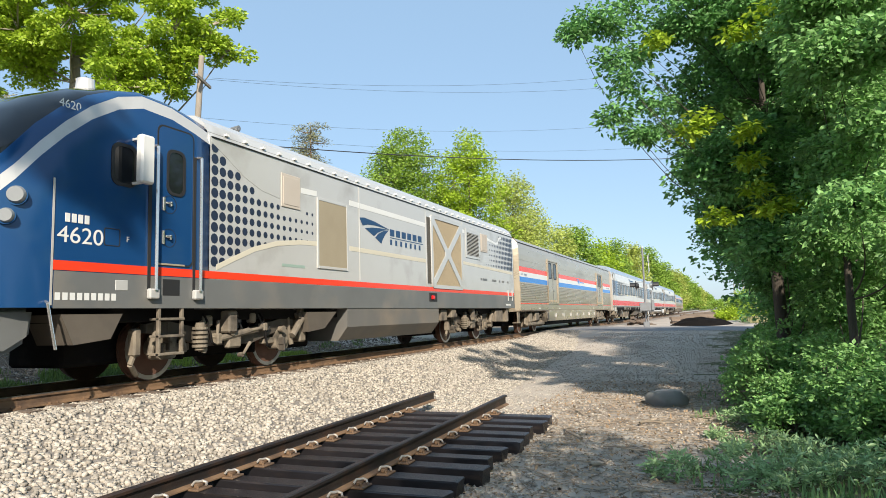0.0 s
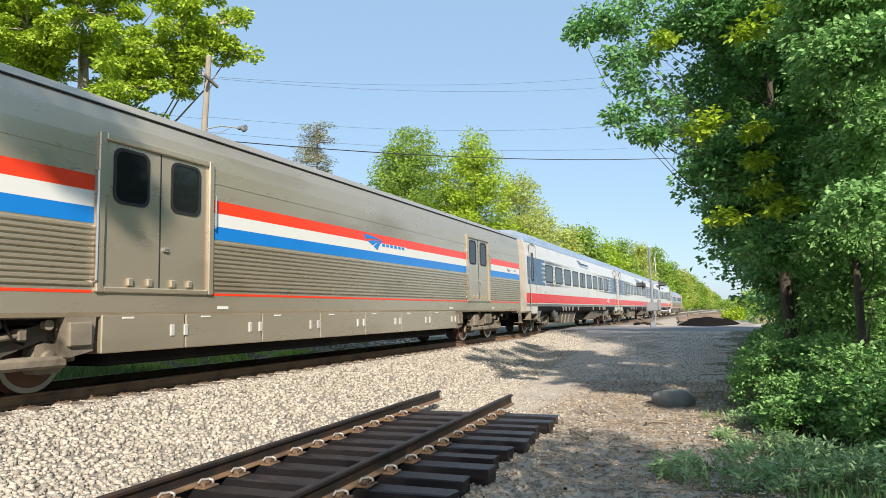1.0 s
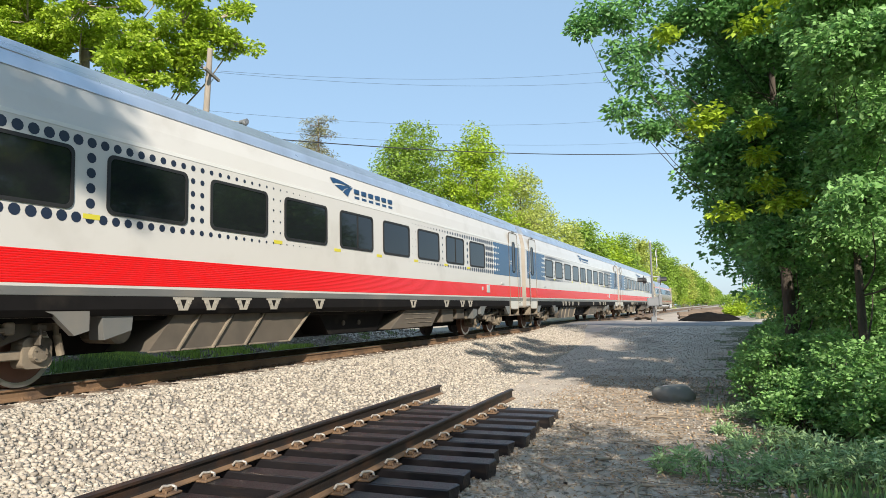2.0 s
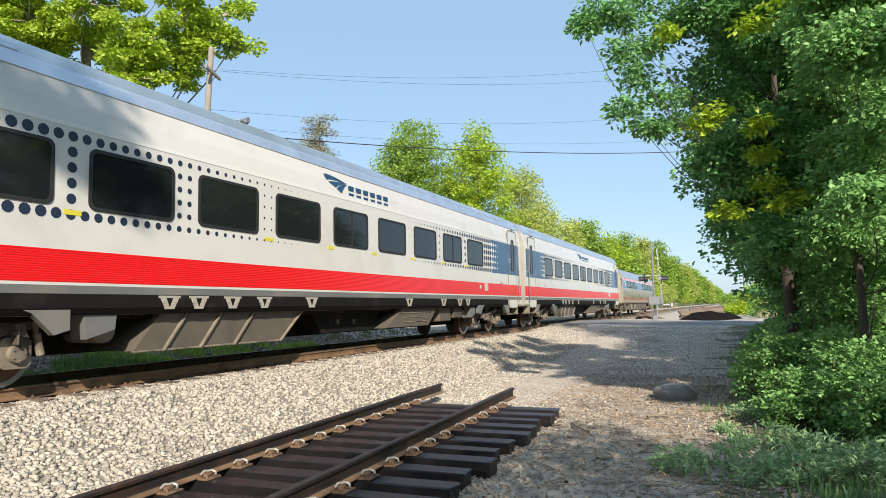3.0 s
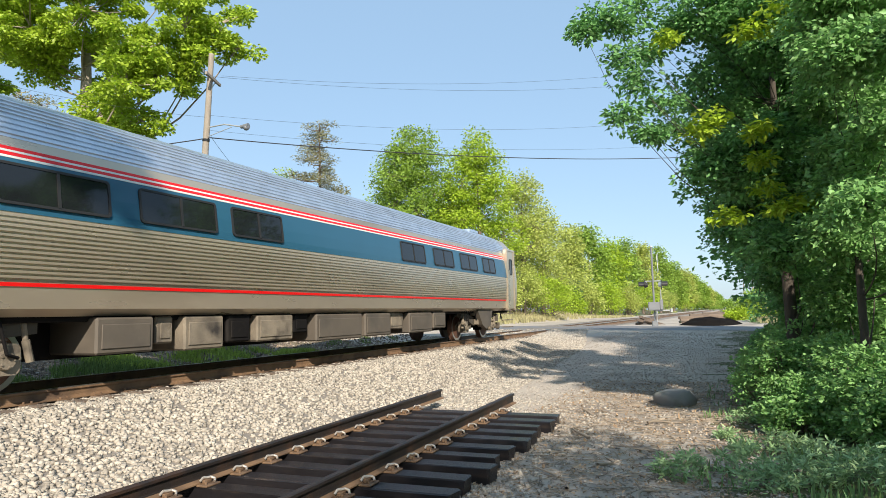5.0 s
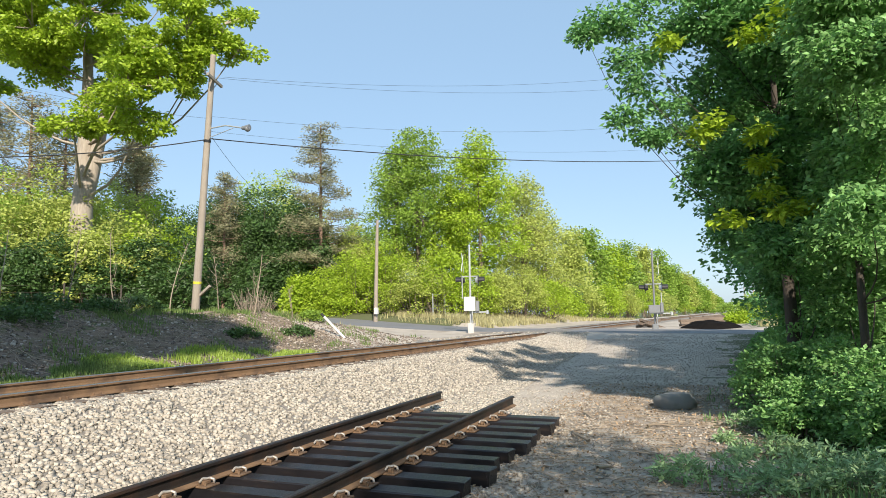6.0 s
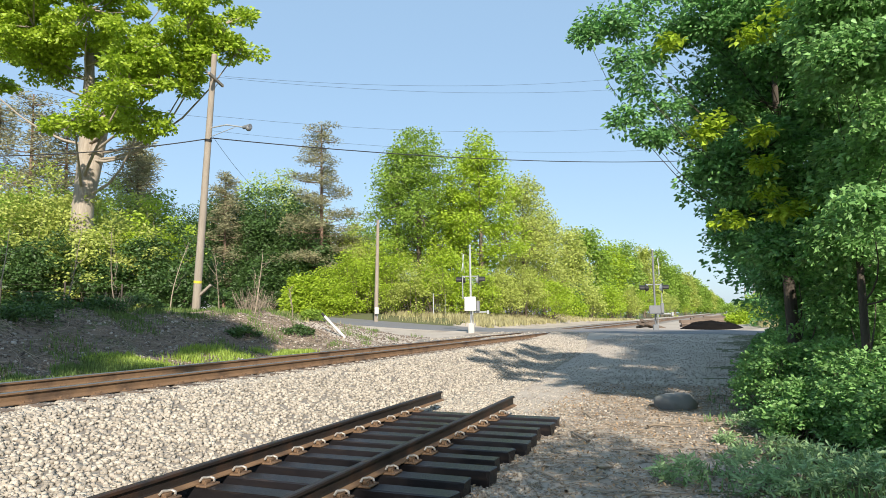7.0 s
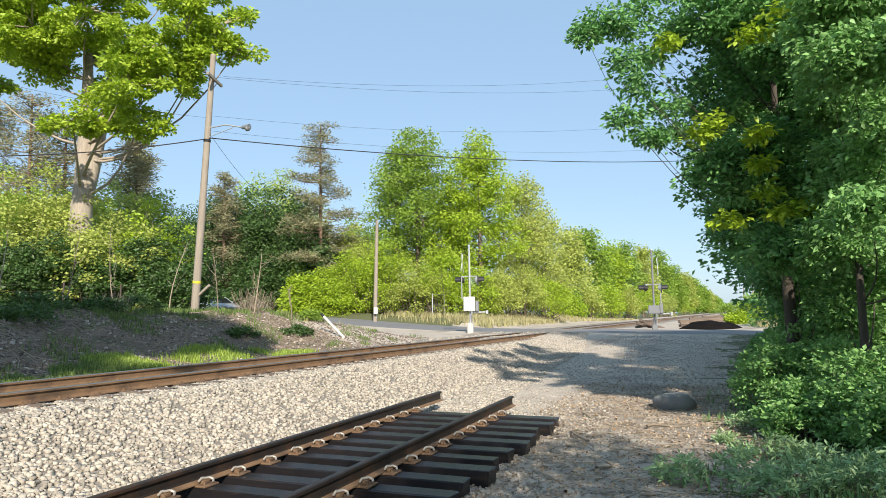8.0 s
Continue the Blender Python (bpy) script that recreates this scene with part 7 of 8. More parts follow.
# ---- planting ----
M_LEAF_WEED = mat("weed_leaves", (0.34, 0.50, 0.24), 0.55, second=(0.24, 0.38, 0.18), size=3, amount=0.7, piece=0.3, thin=0.25)
tree("maple_tree", 20.65, 27.8, [(-1.98, 1.05, 13.3, 1.97, 1.44), (-1.64, -2.27, 13.57, 1.9, 1.39), (-1.26, -5.07, 11.47, 1.71, 1.1), (0.19, -6.16, 12.62, 1.65, 1.14), (1.58, -6.98, 13.3, 1.31, 0.92), (1.99, -7.64, 12.24, 0.73, 0.63), (0.52, -6.54, 11.22, 1.01, 0.63), (-1.66, -4.95, 9.72, 1.44, 0.84), (-2.5, -2.67, 8.2, 1.08, 0.62), (-0.63, -4.49, 8.46, 1.37, 0.7), (-0.05, -5.12, 10.74, 1.27, 0.89), (-1.1, 1.86, 12.13, 1.49, 0.95), (-2.06, 3.47, 14.32, 2.17, 1.63), (-1.78, 5.91, 12.03, 1.68, 1.12), (-0.95, -1.98, 16.12, 2.88, 1.57), (0.67, -5.56, 15.8, 2.36, 1.44), (-2.7, 1.82, 16.71, 3.15, 1.84), (-0.27, -1.86, 9.6, 1.18, 0.66), (1.13, -5.27, 10.59, 0.66, 0.47), (0.08, 0.31, 12.57, 1.65, 1.1)], 17.5, 0.66,
     "big maple with bright spring leaves on the bank", M_LEAF_BRIGHT, 90000, 0.215, 5, clear=0.36, clumps=26, spread=0.38, fork=1.2, z=1.2, droop=0.45, inner=0.4, limbs=0.36, bark=M_PALEBARK)
ASH = tree("ash_tree", 13.09, -0.98, [(-0.7, 0.89, 8.18, 0.52, 0.31), (-2.34, 0.35, 7.33, 0.4, 0.4), (-0.41, -0.54, 8.23, 0.66, 0.45), (0.74, 1.02, 8.54, 0.73, 0.35), (-0.52, 0.31, 7.85, 0.55, 0.34), (-0.97, -0.24, 7.16, 0.46, 0.4), (-1.81, 1.06, 6.6, 0.57, 0.38), (-1.64, 0.45, 6.58, 0.54, 0.29), (-0.68, -0.28, 6.77, 0.6, 0.33), (-1.12, 1.04, 6.39, 0.44, 0.36), (1.34, 0.32, 6.92, 0.6, 0.53), (-1.54, -0.1, 5.82, 0.48, 0.28), (-0.7, 1.03, 5.69, 0.55, 0.41), (0.89, 0.24, 6.34, 0.59, 0.44), (0.8, -0.48, 6.1, 0.64, 0.33), (0.59, 1.12, 5.54, 0.72, 0.41), (1.07, 0.24, 5.72, 0.56, 0.49), (0.2, -0.39, 5.2, 0.52, 0.38), (-0.48, 1.05, 4.67, 0.59, 0.34), (-1.47, 0.38, 4.32, 0.6, 0.38), (-0.02, -0.5, 4.7, 0.5, 0.3), (-1.35, 0.97, 3.93, 0.51, 0.42), (-1.07, 0.36, 3.81, 0.46, 0.33), (-0.32, -0.33, 3.8, 0.46, 0.3), (1.0, 0.68, 3.72, 0.58, 0.45), (1.19, -0.03, 3.81, 0.69, 0.41), (-0.15, -0.57, 3.23, 0.62, 0.36), (-0.61, 0.52, 2.99, 0.63, 0.31), (-1.79, 0.06, 2.59, 0.39, 0.38), (1.46, -0.0, 2.27, 0.58, 0.42), (2.46, -0.81, 2.44, 0.65, 0.45), (2.02, -0.39, 1.72, 0.53, 0.44), (-2.64, 2.69, 6.61, 0.21, 0.14), (-2.46, 2.34, 6.37, 0.22, 0.17), (-2.03, 2.01, 6.76, 0.29, 0.21), (-2.44, 2.43, 5.81, 0.16, 0.19), (-2.3, 2.22, 5.43, 0.19, 0.19), (-2.32, 2.39, 4.97, 0.12, 0.19), (-1.68, 1.89, 6.14, 0.27, 0.23), (-1.59, 1.87, 5.36, 0.23, 0.25), (-2.13, 2.06, 4.55, 0.11, 0.09), (-1.3, 1.62, 6.7, 0.36, 0.3), (-1.11, 1.67, 4.85, 0.22, 0.24), (-2.72, 2.94, 6.28, 0.09, 0.09), (-2.26, 2.37, 7.36, 0.29, 0.21), (-1.48, 1.79, 7.61, 0.4, 0.3)], 9.5, 0.13,
     "leafy ash with dense deep green crown beside the path", M_LEAF_DEEP, 105000, 0.10, 6, airy=1.0, clear=0.12, clumps=17, spread=0.27, z=-0.75, droop=0.45, inner=0.3, flat=0.4, bark=M_DARKBARK, limbs=0.25)
# brighter leaf colour on these sprays stands for sun on the crown
for k, (dx, dy, dz, r, rz) in enumerate([(-2.89, 1.07, 4.49, 0.25, 0.12), (-2.85, 1.26, 4.33, 0.15, 0.07), (-2.62, 0.5, 4.31, 0.18, 0.12), (-2.45, 0.47, 3.87, 0.14, 0.07), (-2.47, 0.38, 3.45, 0.13, 0.07), (-2.47, 0.21, 3.15, 0.22, 0.07), (-2.34, -0.09, 3.2, 0.22, 0.08), (-2.45, 0.94, 3.05, 0.19, 0.08), (-2.77, -0.34, 6.02, 0.41, 0.13), (-2.69, -0.77, 6.0, 0.36, 0.11), (-2.66, -0.05, 5.84, 0.22, 0.1), (-2.77, 1.67, 5.87, 0.16, 0.09), (-2.42, -0.93, 3.32, 0.13, 0.11), (-2.67, 0.47, 5.81, 0.25, 0.12)]):
    rg = np.random.default_rng(800 + k)
    c = np.array([dx, dy, dz]) + rg.normal(size=(9, 3)) * [r * 0.5, r * 0.5, rz * 0.5]
    LV, LT = flakes(rg, c, 0.13, int(9 + 30 * r), 0.125, droop=0.45, flat=0.6)
    tagged(tri_mesh("leaf_spray", LV, LT, M_LEAF_BRIGHT, ASH), "spray of yellow-green leaves coloured as if sunlit", kind="stuff")
tree("hickory_tree", 10.65, -1.69, [(-0.21, -0.14, 6.87, 0.47, 0.24), (1.63, -1.02, 7.69, 0.42, 0.37), (-1.35, 0.23, 5.78, 0.37, 0.3), (-1.12, -0.3, 5.85, 0.32, 0.32), (-0.33, -0.89, 5.99, 0.49, 0.28), (-0.77, 0.21, 5.59, 0.45, 0.3), (1.03, -0.74, 6.09, 0.54, 0.28), (-0.14, -0.97, 5.6, 0.44, 0.29), (-1.7, 0.28, 4.77, 0.38, 0.23), (-1.62, -0.14, 4.8, 0.43, 0.23), (-1.89, -0.51, 4.76, 0.31, 0.23), (-1.37, 0.32, 4.68, 0.34, 0.22), (1.9, -0.81, 5.44, 0.48, 0.33), (0.05, 0.09, 4.68, 0.44, 0.35), (0.2, -0.46, 4.47, 0.46, 0.33), (1.61, -0.15, 4.48, 0.44, 0.38), (-1.14, -0.25, 3.84, 0.41, 0.27), (-0.26, 0.07, 3.59, 0.45, 0.35), (0.89, -0.81, 3.71, 0.54, 0.26), (-1.76, 0.16, 2.86, 0.33, 0.22), (0.23, -0.65, 3.03, 0.35, 0.25), (0.0, 0.21, 2.69, 0.39, 0.35), (0.51, -0.46, 2.76, 0.39, 0.3), (-0.81, -0.62, 2.42, 0.36, 0.25), (1.79, -0.47, 2.18, 0.45, 0.32), (2.71, -1.32, 2.22, 0.45, 0.4), (1.63, -0.01, 1.74, 0.48, 0.39), (2.53, -0.71, 1.49, 0.56, 0.32)], 7.0, 0.07,
     "young hickory with broad light green leaves", M_LEAF_COOL, 80000, 0.088, 16, clear=0.1, clumps=15, spread=0.28, z=-0.75, droop=0.5, inner=0.3, flat=0.4, bark=M_DARKBARK, limbs=0.5)
tree("oak_tree", 22.28, -3.1, [(-1.81, 1.96, 9.53, 1.41, 1.0), (-1.69, 2.04, 8.13, 1.41, 1.0), (-1.56, 2.12, 6.73, 1.41, 1.0), (-1.44, 2.2, 5.32, 1.41, 1.0), (-1.31, 2.28, 3.92, 1.41, 1.0), (-1.19, 2.36, 2.51, 1.41, 1.0), (-1.2, 0.6, 9.51, 1.41, 1.0), (-1.08, 0.68, 8.11, 1.41, 1.0), (-0.95, 0.76, 6.7, 1.41, 1.0), (-0.83, 0.84, 5.3, 1.41, 1.0), (-0.71, 0.91, 3.89, 1.41, 1.0), (-0.58, 0.99, 2.49, 1.41, 1.0), (-0.6, -0.77, 9.49, 1.41, 1.0), (-0.47, -0.69, 8.08, 1.41, 1.0), (-0.35, -0.61, 6.68, 1.41, 1.0), (-0.22, -0.53, 5.28, 1.41, 1.0), (-0.1, -0.45, 3.87, 1.41, 1.0), (0.03, -0.37, 2.47, 1.41, 1.0), (0.01, -2.13, 9.47, 1.41, 1.0), (0.13, -2.05, 8.06, 1.41, 1.0), (0.26, -1.97, 6.66, 1.41, 1.0), (0.38, -1.9, 5.25, 1.41, 1.0), (0.51, -1.82, 3.85, 1.41, 1.0), (0.63, -1.74, 2.45, 1.41, 1.0)], 11.0, 0.2,
     "dark oak behind the path trees", M_LEAF_DEEP, 30000, 0.18, 26, clear=0.1, clumps=12, spread=0.6, z=-0.5, inner=0.2, bark=M_DARKBARK, limbs=0.5)
bush(26.12, -1.83, 1.2, 1.02, 0.7, M_LEAF_COOL, "low leafy undergrowth bush at the path's edge", 300, 5720, 0.1, group="undergrowth bushes", spread=0.2, clumps=99)
bush(21.88, -2.19, 1.5, 1.27, 1.6, M_LEAF_COOL, "low leafy undergrowth bush at the path's edge", 301, 6500, 0.1, group="undergrowth bushes", spread=0.2, clumps=112)
bush(19.15, -1.01, 0.9, 0.77, 1.15, M_LEAF_COOL, "low leafy undergrowth bush at the path's edge", 302, 4940, 0.1, group="undergrowth bushes", spread=0.2, clumps=85)
bush(16.65, -1.56, 1.2, 1.02, 1.6, M_LEAF_COOL, "low leafy undergrowth bush at the path's edge", 303, 5720, 0.1, group="undergrowth bushes", spread=0.2, clumps=99)
bush(15.25, -2.12, 1.2, 1.02, 1.5, M_LEAF_COOL, "low leafy undergrowth bush at the path's edge", 304, 5720, 0.1, group="undergrowth bushes", spread=0.2, clumps=99)
bush(14.49, -0.92, 0.75, 0.64, 0.9, M_LEAF_COOL, "low leafy undergrowth bush at the path's edge", 305, 4550, 0.085, group="undergrowth bushes", spread=0.2, clumps=78)
bush(13.14, -2.32, 1.2, 1.02, 1.6, M_LEAF_COOL, "low leafy undergrowth bush at the path's edge", 306, 5720, 0.085, group="undergrowth bushes", spread=0.2, clumps=99)
bush(12.24, -1.55, 0.85, 0.72, 1.25, M_LEAF_COOL, "low leafy undergrowth bush at the path's edge", 307, 4810, 0.085, group="undergrowth bushes", spread=0.2, clumps=83)
bush(10.29, -1.85, 0.8, 0.68, 0.9, M_LEAF_COOL, "low leafy undergrowth bush at the path's edge", 308, 4680, 0.085, group="undergrowth bushes", spread=0.2, clumps=81)
bush(11.73, -0.9, 0.7, 0.59, 0.85, M_LEAF_COOL, "low leafy undergrowth bush at the path's edge", 309, 4420, 0.085, group="undergrowth bushes", spread=0.2, clumps=76)
bush(10.12, -1.47, 0.55, 0.47, 0.5, M_LEAF_COOL, "low leafy undergrowth bush at the path's edge", 310, 4030, 0.085, group="undergrowth bushes", spread=0.2, clumps=69)
bush(17.27, -0.49, 0.4, 0.34, 0.35, M_LEAF_COOL, "low leafy undergrowth bush at the path's edge", 311, 3640, 0.1, group="undergrowth bushes", spread=0.2, clumps=63)
bush(7.37, 0.76, 0.1, 0.1, 0.3, M_LEAF_WEED, "clump of pale green weeds in bare soil", 340, 200, 0.085, group="weeds", name="weed_clump", spread=0.12, clumps=19, droop=-0.5, category="weed", stems=False, slim=0.30)
bush(7.37, 0.5, 0.12, 0.12, 0.36, M_LEAF_WEED, "clump of pale green weeds in bare soil", 341, 218, 0.085, group="weeds", name="weed_clump", spread=0.12, clumps=20, droop=-0.5, category="weed", stems=False, slim=0.30)
bush(7.76, -0.14, 0.35, 0.35, 0.4, M_LEAF_WEED, "clump of pale green weeds in bare soil", 342, 425, 0.085, group="weeds", name="weed_clump", spread=0.12, clumps=31, droop=-0.5, category="weed", stems=False, slim=0.30)
bush(8.8, -0.5, 0.3, 0.3, 0.35, M_LEAF_WEED, "clump of pale green weeds in bare soil", 343, 380, 0.085, group="weeds", name="weed_clump", spread=0.12, clumps=29, droop=-0.5, category="weed", stems=False, slim=0.30)
bush(8.82, -0.03, 0.12, 0.12, 0.25, M_LEAF_WEED, "clump of pale green weeds in bare soil", 344, 218, 0.085, group="weeds", name="weed_clump", spread=0.12, clumps=20, droop=-0.5, category="weed", stems=False, slim=0.30)
bush(7.83, -0.79, 0.4, 0.4, 0.42, M_LEAF_WEED, "clump of pale green weeds in bare soil", 345, 470, 0.085, group="weeds", name="weed_clump", spread=0.12, clumps=34, droop=-0.5, category="weed", stems=False, slim=0.30)
bush(7.39, -1.03, 0.4, 0.4, 0.4, M_LEAF_WEED, "clump of pale green weeds in bare soil", 346, 470, 0.085, group="weeds", name="weed_clump", spread=0.12, clumps=34, droop=-0.5, category="weed", stems=False, slim=0.30)
bush(7.28, -0.53, 0.35, 0.35, 0.35, M_LEAF_WEED, "clump of pale green weeds in bare soil", 347, 425, 0.085, group="weeds", name="weed_clump", spread=0.12, clumps=31, droop=-0.5, category="weed", stems=False, slim=0.30)
bush(7.15, -0.25, 0.3, 0.3, 0.3, M_LEAF_WEED, "clump of pale green weeds in bare soil", 348, 380, 0.085, group="weeds", name="weed_clump", spread=0.12, clumps=29, droop=-0.5, category="weed", stems=False, slim=0.30)
bush(11.05, -0.12, 0.3, 0.3, 0.22, M_LEAF_WEED, "clump of pale green weeds in bare soil", 349, 380, 0.085, group="weeds", name="weed_clump", spread=0.12, clumps=29, droop=-0.5, category="weed", stems=False, slim=0.30)
bush(9.6, 0.18, 0.12, 0.12, 0.2, M_LEAF_WEED, "clump of pale green weeds in bare soil", 350, 218, 0.085, group="weeds", name="weed_clump", spread=0.12, clumps=20, droop=-0.5, category="weed", stems=False, slim=0.30)
bush(10.03, -1.27, 0.4, 0.4, 0.4, M_LEAF_WEED, "clump of pale green weeds in bare soil", 351, 470, 0.085, group="weeds", name="weed_clump", spread=0.12, clumps=34, droop=-0.5, category="weed", stems=False, slim=0.30)
bush(7.52, -1.33, 0.4, 0.4, 0.5, M_LEAF_WEED, "clump of pale green weeds in bare soil", 352, 470, 0.085, group="weeds", name="weed_clump", spread=0.12, clumps=34, droop=-0.5, category="weed", stems=False, slim=0.30)
bush(19.0, 31.51, 3.2, 3.2, 6.95, M_LEAF_MID, "tall tangled bush along the wooded bank", 360, 8000, 0.165, group="bank bushes", spread=0.42, clumps=95, z=1.1)
bush(19.19, 28.61, 3, 3, 5.43, M_LEAF_PALE, "tall tangled bush along the wooded bank", 361, 8000, 0.165, group="bank bushes", spread=0.42, clumps=95, z=1.1)
bush(21.17, 29.1, 3, 3, 6.59, M_LEAF_PALE, "tall tangled bush along the wooded bank", 362, 8000, 0.165, group="bank bushes", spread=0.42, clumps=95, z=1.1)
bush(20.53, 25.6, 2.6, 2.6, 4.72, M_LEAF_PALE, "tall tangled bush along the wooded bank", 363, 8000, 0.165, group="bank bushes", spread=0.42, clumps=95, z=1.1)
bush(22.66, 25.76, 2.8, 2.8, 5.31, M_LEAF_BRIGHT, "tall tangled bush along the wooded bank", 364, 8000, 0.165, group="bank bushes", spread=0.42, clumps=95, z=1.1)
# lower bank bushes in the darkened leaf colour that stands for shade
bush(22.51, 23.61, 2.2, 2.2, 4.13, M_LEAF_SHADE, "tall tangled bush along the wooded bank", 365, 8000, 0.165, group="bank bushes", spread=0.42, clumps=95, z=1.1)
bush(17.81, 28.01, 2.0, 2.0, 3.07, M_LEAF_SHADE, "tall tangled bush along the wooded bank", 366, 8000, 0.165, group="bank bushes", spread=0.42, clumps=95, z=1.1)
bush(18.49, 26.47, 2.0, 2.0, 3.40, M_LEAF_SHADE, "tall tangled bush along the wooded bank", 367, 8000, 0.165, group="bank bushes", spread=0.42, clumps=95, z=1.1)
bush(19.52, 25.39, 1.8, 1.8, 2.71, M_LEAF_SHADE, "tall tangled bush along the wooded bank", 368, 8000, 0.165, group="bank bushes", spread=0.42, clumps=95, z=1.1)
bush(20.58, 24.25, 2.0, 2.0, 3.46, M_LEAF_SHADE, "tall tangled bush along the wooded bank", 369, 8000, 0.165, group="bank bushes", spread=0.42, clumps=95, z=1.1)
bush(21.29, 22.65, 1.8, 1.8, 2.32, M_LEAF_SHADE, "tall tangled bush along the wooded bank", 370, 8000, 0.165, group="bank bushes", spread=0.42, clumps=95, z=1.1)
bush(17.95, 31.39, 3, 3, 3.99, M_LEAF_DEEP, "tall tangled bush along the wooded bank", 371, 8000, 0.165, group="bank bushes", spread=0.42, clumps=95, z=1.1)
bush(21.5, 32.2, 2.6, 2.6, 8.0, M_LEAF_PALE, "tall tangled bush along the wooded bank", 540, 12000, 0.19, group="bank bushes", spread=0.5, clumps=150, z=1.1)
bush(24.2, 32.4, 2.6, 2.6, 7.4, M_LEAF_MID, "tall tangled bush along the wooded bank", 541, 12000, 0.19, group="bank bushes", spread=0.5, clumps=150, z=1.1)
bush(27.0, 32.4, 2.6, 2.6, 8.0, M_LEAF_PALE, "tall tangled bush along the wooded bank", 542, 12000, 0.19, group="bank bushes", spread=0.5, clumps=150, z=1.1)
bush(29.8, 32.8, 2.6, 2.6, 7.6, M_LEAF_MID, "tall tangled bush along the wooded bank", 543, 12000, 0.19, group="bank bushes", spread=0.5, clumps=150, z=1.1)
bush(25.6, 29.4, 2.0, 2.0, 5.2, M_LEAF_PALE, "tall tangled bush along the wooded bank", 545, 12000, 0.19, group="bank bushes", spread=0.5, clumps=150, z=1.1)
bush(51.5, 48.5, 3.0, 3.0, 12.2, M_LEAF_SHADE, "dense roadside thicket bush in partial shade", 560, 15000, 0.25, group="thicket bushes", spread=0.55, clumps=180, z=0.9)
bush(52.5, 43.0, 3.0, 3.0, 12.2, M_LEAF_SHADE, "dense roadside thicket bush in partial shade", 561, 15000, 0.25, group="thicket bushes", spread=0.55, clumps=180, z=0.9)
bush(53.0, 39.0, 2.8, 2.8, 11.0, M_LEAF_SHADE, "dense roadside thicket bush in partial shade", 562, 15000, 0.25, group="thicket bushes", spread=0.55, clumps=180, z=0.9)
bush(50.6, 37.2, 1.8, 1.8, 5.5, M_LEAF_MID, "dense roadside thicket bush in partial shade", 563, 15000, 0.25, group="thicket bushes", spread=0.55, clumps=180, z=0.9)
bush(49.9, 42.6, 1.8, 1.8, 5.0, M_LEAF_SHADE, "dense roadside thicket bush in partial shade", 564, 15000, 0.25, group="thicket bushes", spread=0.55, clumps=180, z=0.9)
bush(51.6, 47.0, 1.8, 1.8, 5.6, M_LEAF_SHADE, "dense roadside thicket bush in partial shade", 565, 15000, 0.25, group="thicket bushes", spread=0.55, clumps=180, z=0.9)
bush(54.5, 54.5, 3.5, 3.5, 13, M_LEAF_SHADE, "dense roadside thicket bush in partial shade", 566, 15000, 0.25, group="thicket bushes", spread=0.55, clumps=180, z=0.9)
bush(60.5, 44.5, 3.4, 3.4, 12.2, M_LEAF_MID, "dense roadside thicket bush in partial shade", 567, 15000, 0.25, group="thicket bushes", spread=0.55, clumps=180, z=0.9)
bush(11.9, -0.78, 0.75, 0.75, 1.5, M_LEAF_COOL, "low leafy undergrowth bush at the path's edge", 580, 6500, 0.075, group="undergrowth bushes", spread=0.2, clumps=120)
bush(12.9, -0.62, 0.6, 0.6, 1.25, M_LEAF_COOL, "low leafy undergrowth bush at the path's edge", 581, 6500, 0.075, group="undergrowth bushes", spread=0.2, clumps=120)
bush(9.75, -1.6, 0.6, 0.6, 1.25, M_LEAF_COOL, "low leafy undergrowth bush at the path's edge", 582, 6500, 0.075, group="undergrowth bushes", spread=0.2, clumps=120)
bush(10.9, -1.45, 0.6, 0.6, 1.3, M_LEAF_COOL, "low leafy undergrowth bush at the path's edge", 583, 6500, 0.075, group="undergrowth bushes", spread=0.2, clumps=120)
bush(8.9, -1.75, 0.5, 0.5, 1.0, M_LEAF_COOL, "low leafy undergrowth bush at the path's edge", 584, 6500, 0.075, group="undergrowth bushes", spread=0.2, clumps=120)
bush(10.4, -0.85, 0.5, 0.5, 0.75, M_LEAF_COOL, "low leafy undergrowth bush at the path's edge", 585, 6500, 0.075, group="undergrowth bushes", spread=0.2, clumps=120)
bush(9.6, 17.6, 0.7, 0.7, 0.5, M_LEAF_SHADE, "low leafy weed clump on the soil bank", 900, 1500, 0.10, group="bank weeds", name="weed_clump", spread=0.22, clumps=40, category="weed", stems=False)
bush(11.2, 17.2, 0.8, 0.8, 0.45, M_LEAF_SHADE, "low leafy weed clump on the soil bank", 901, 1500, 0.10, group="bank weeds", name="weed_clump", spread=0.22, clumps=40, category="weed", stems=False)
bush(12.6, 18.6, 0.9, 0.9, 0.7, M_LEAF_SHADE, "low leafy weed clump on the soil bank", 902, 1500, 0.10, group="bank weeds", name="weed_clump", spread=0.22, clumps=40, category="weed", stems=False)
bush(14.3, 18.2, 0.7, 0.7, 0.5, M_LEAF_SHADE, "low leafy weed clump on the soil bank", 903, 1500, 0.10, group="bank weeds", name="weed_clump", spread=0.22, clumps=40, category="weed", stems=False)
bush(16.2, 18.9, 0.9, 0.9, 0.8, M_LEAF_SHADE, "low leafy weed clump on the soil bank", 904, 1500, 0.10, group="bank weeds", name="weed_clump", spread=0.22, clumps=40, category="weed", stems=False)
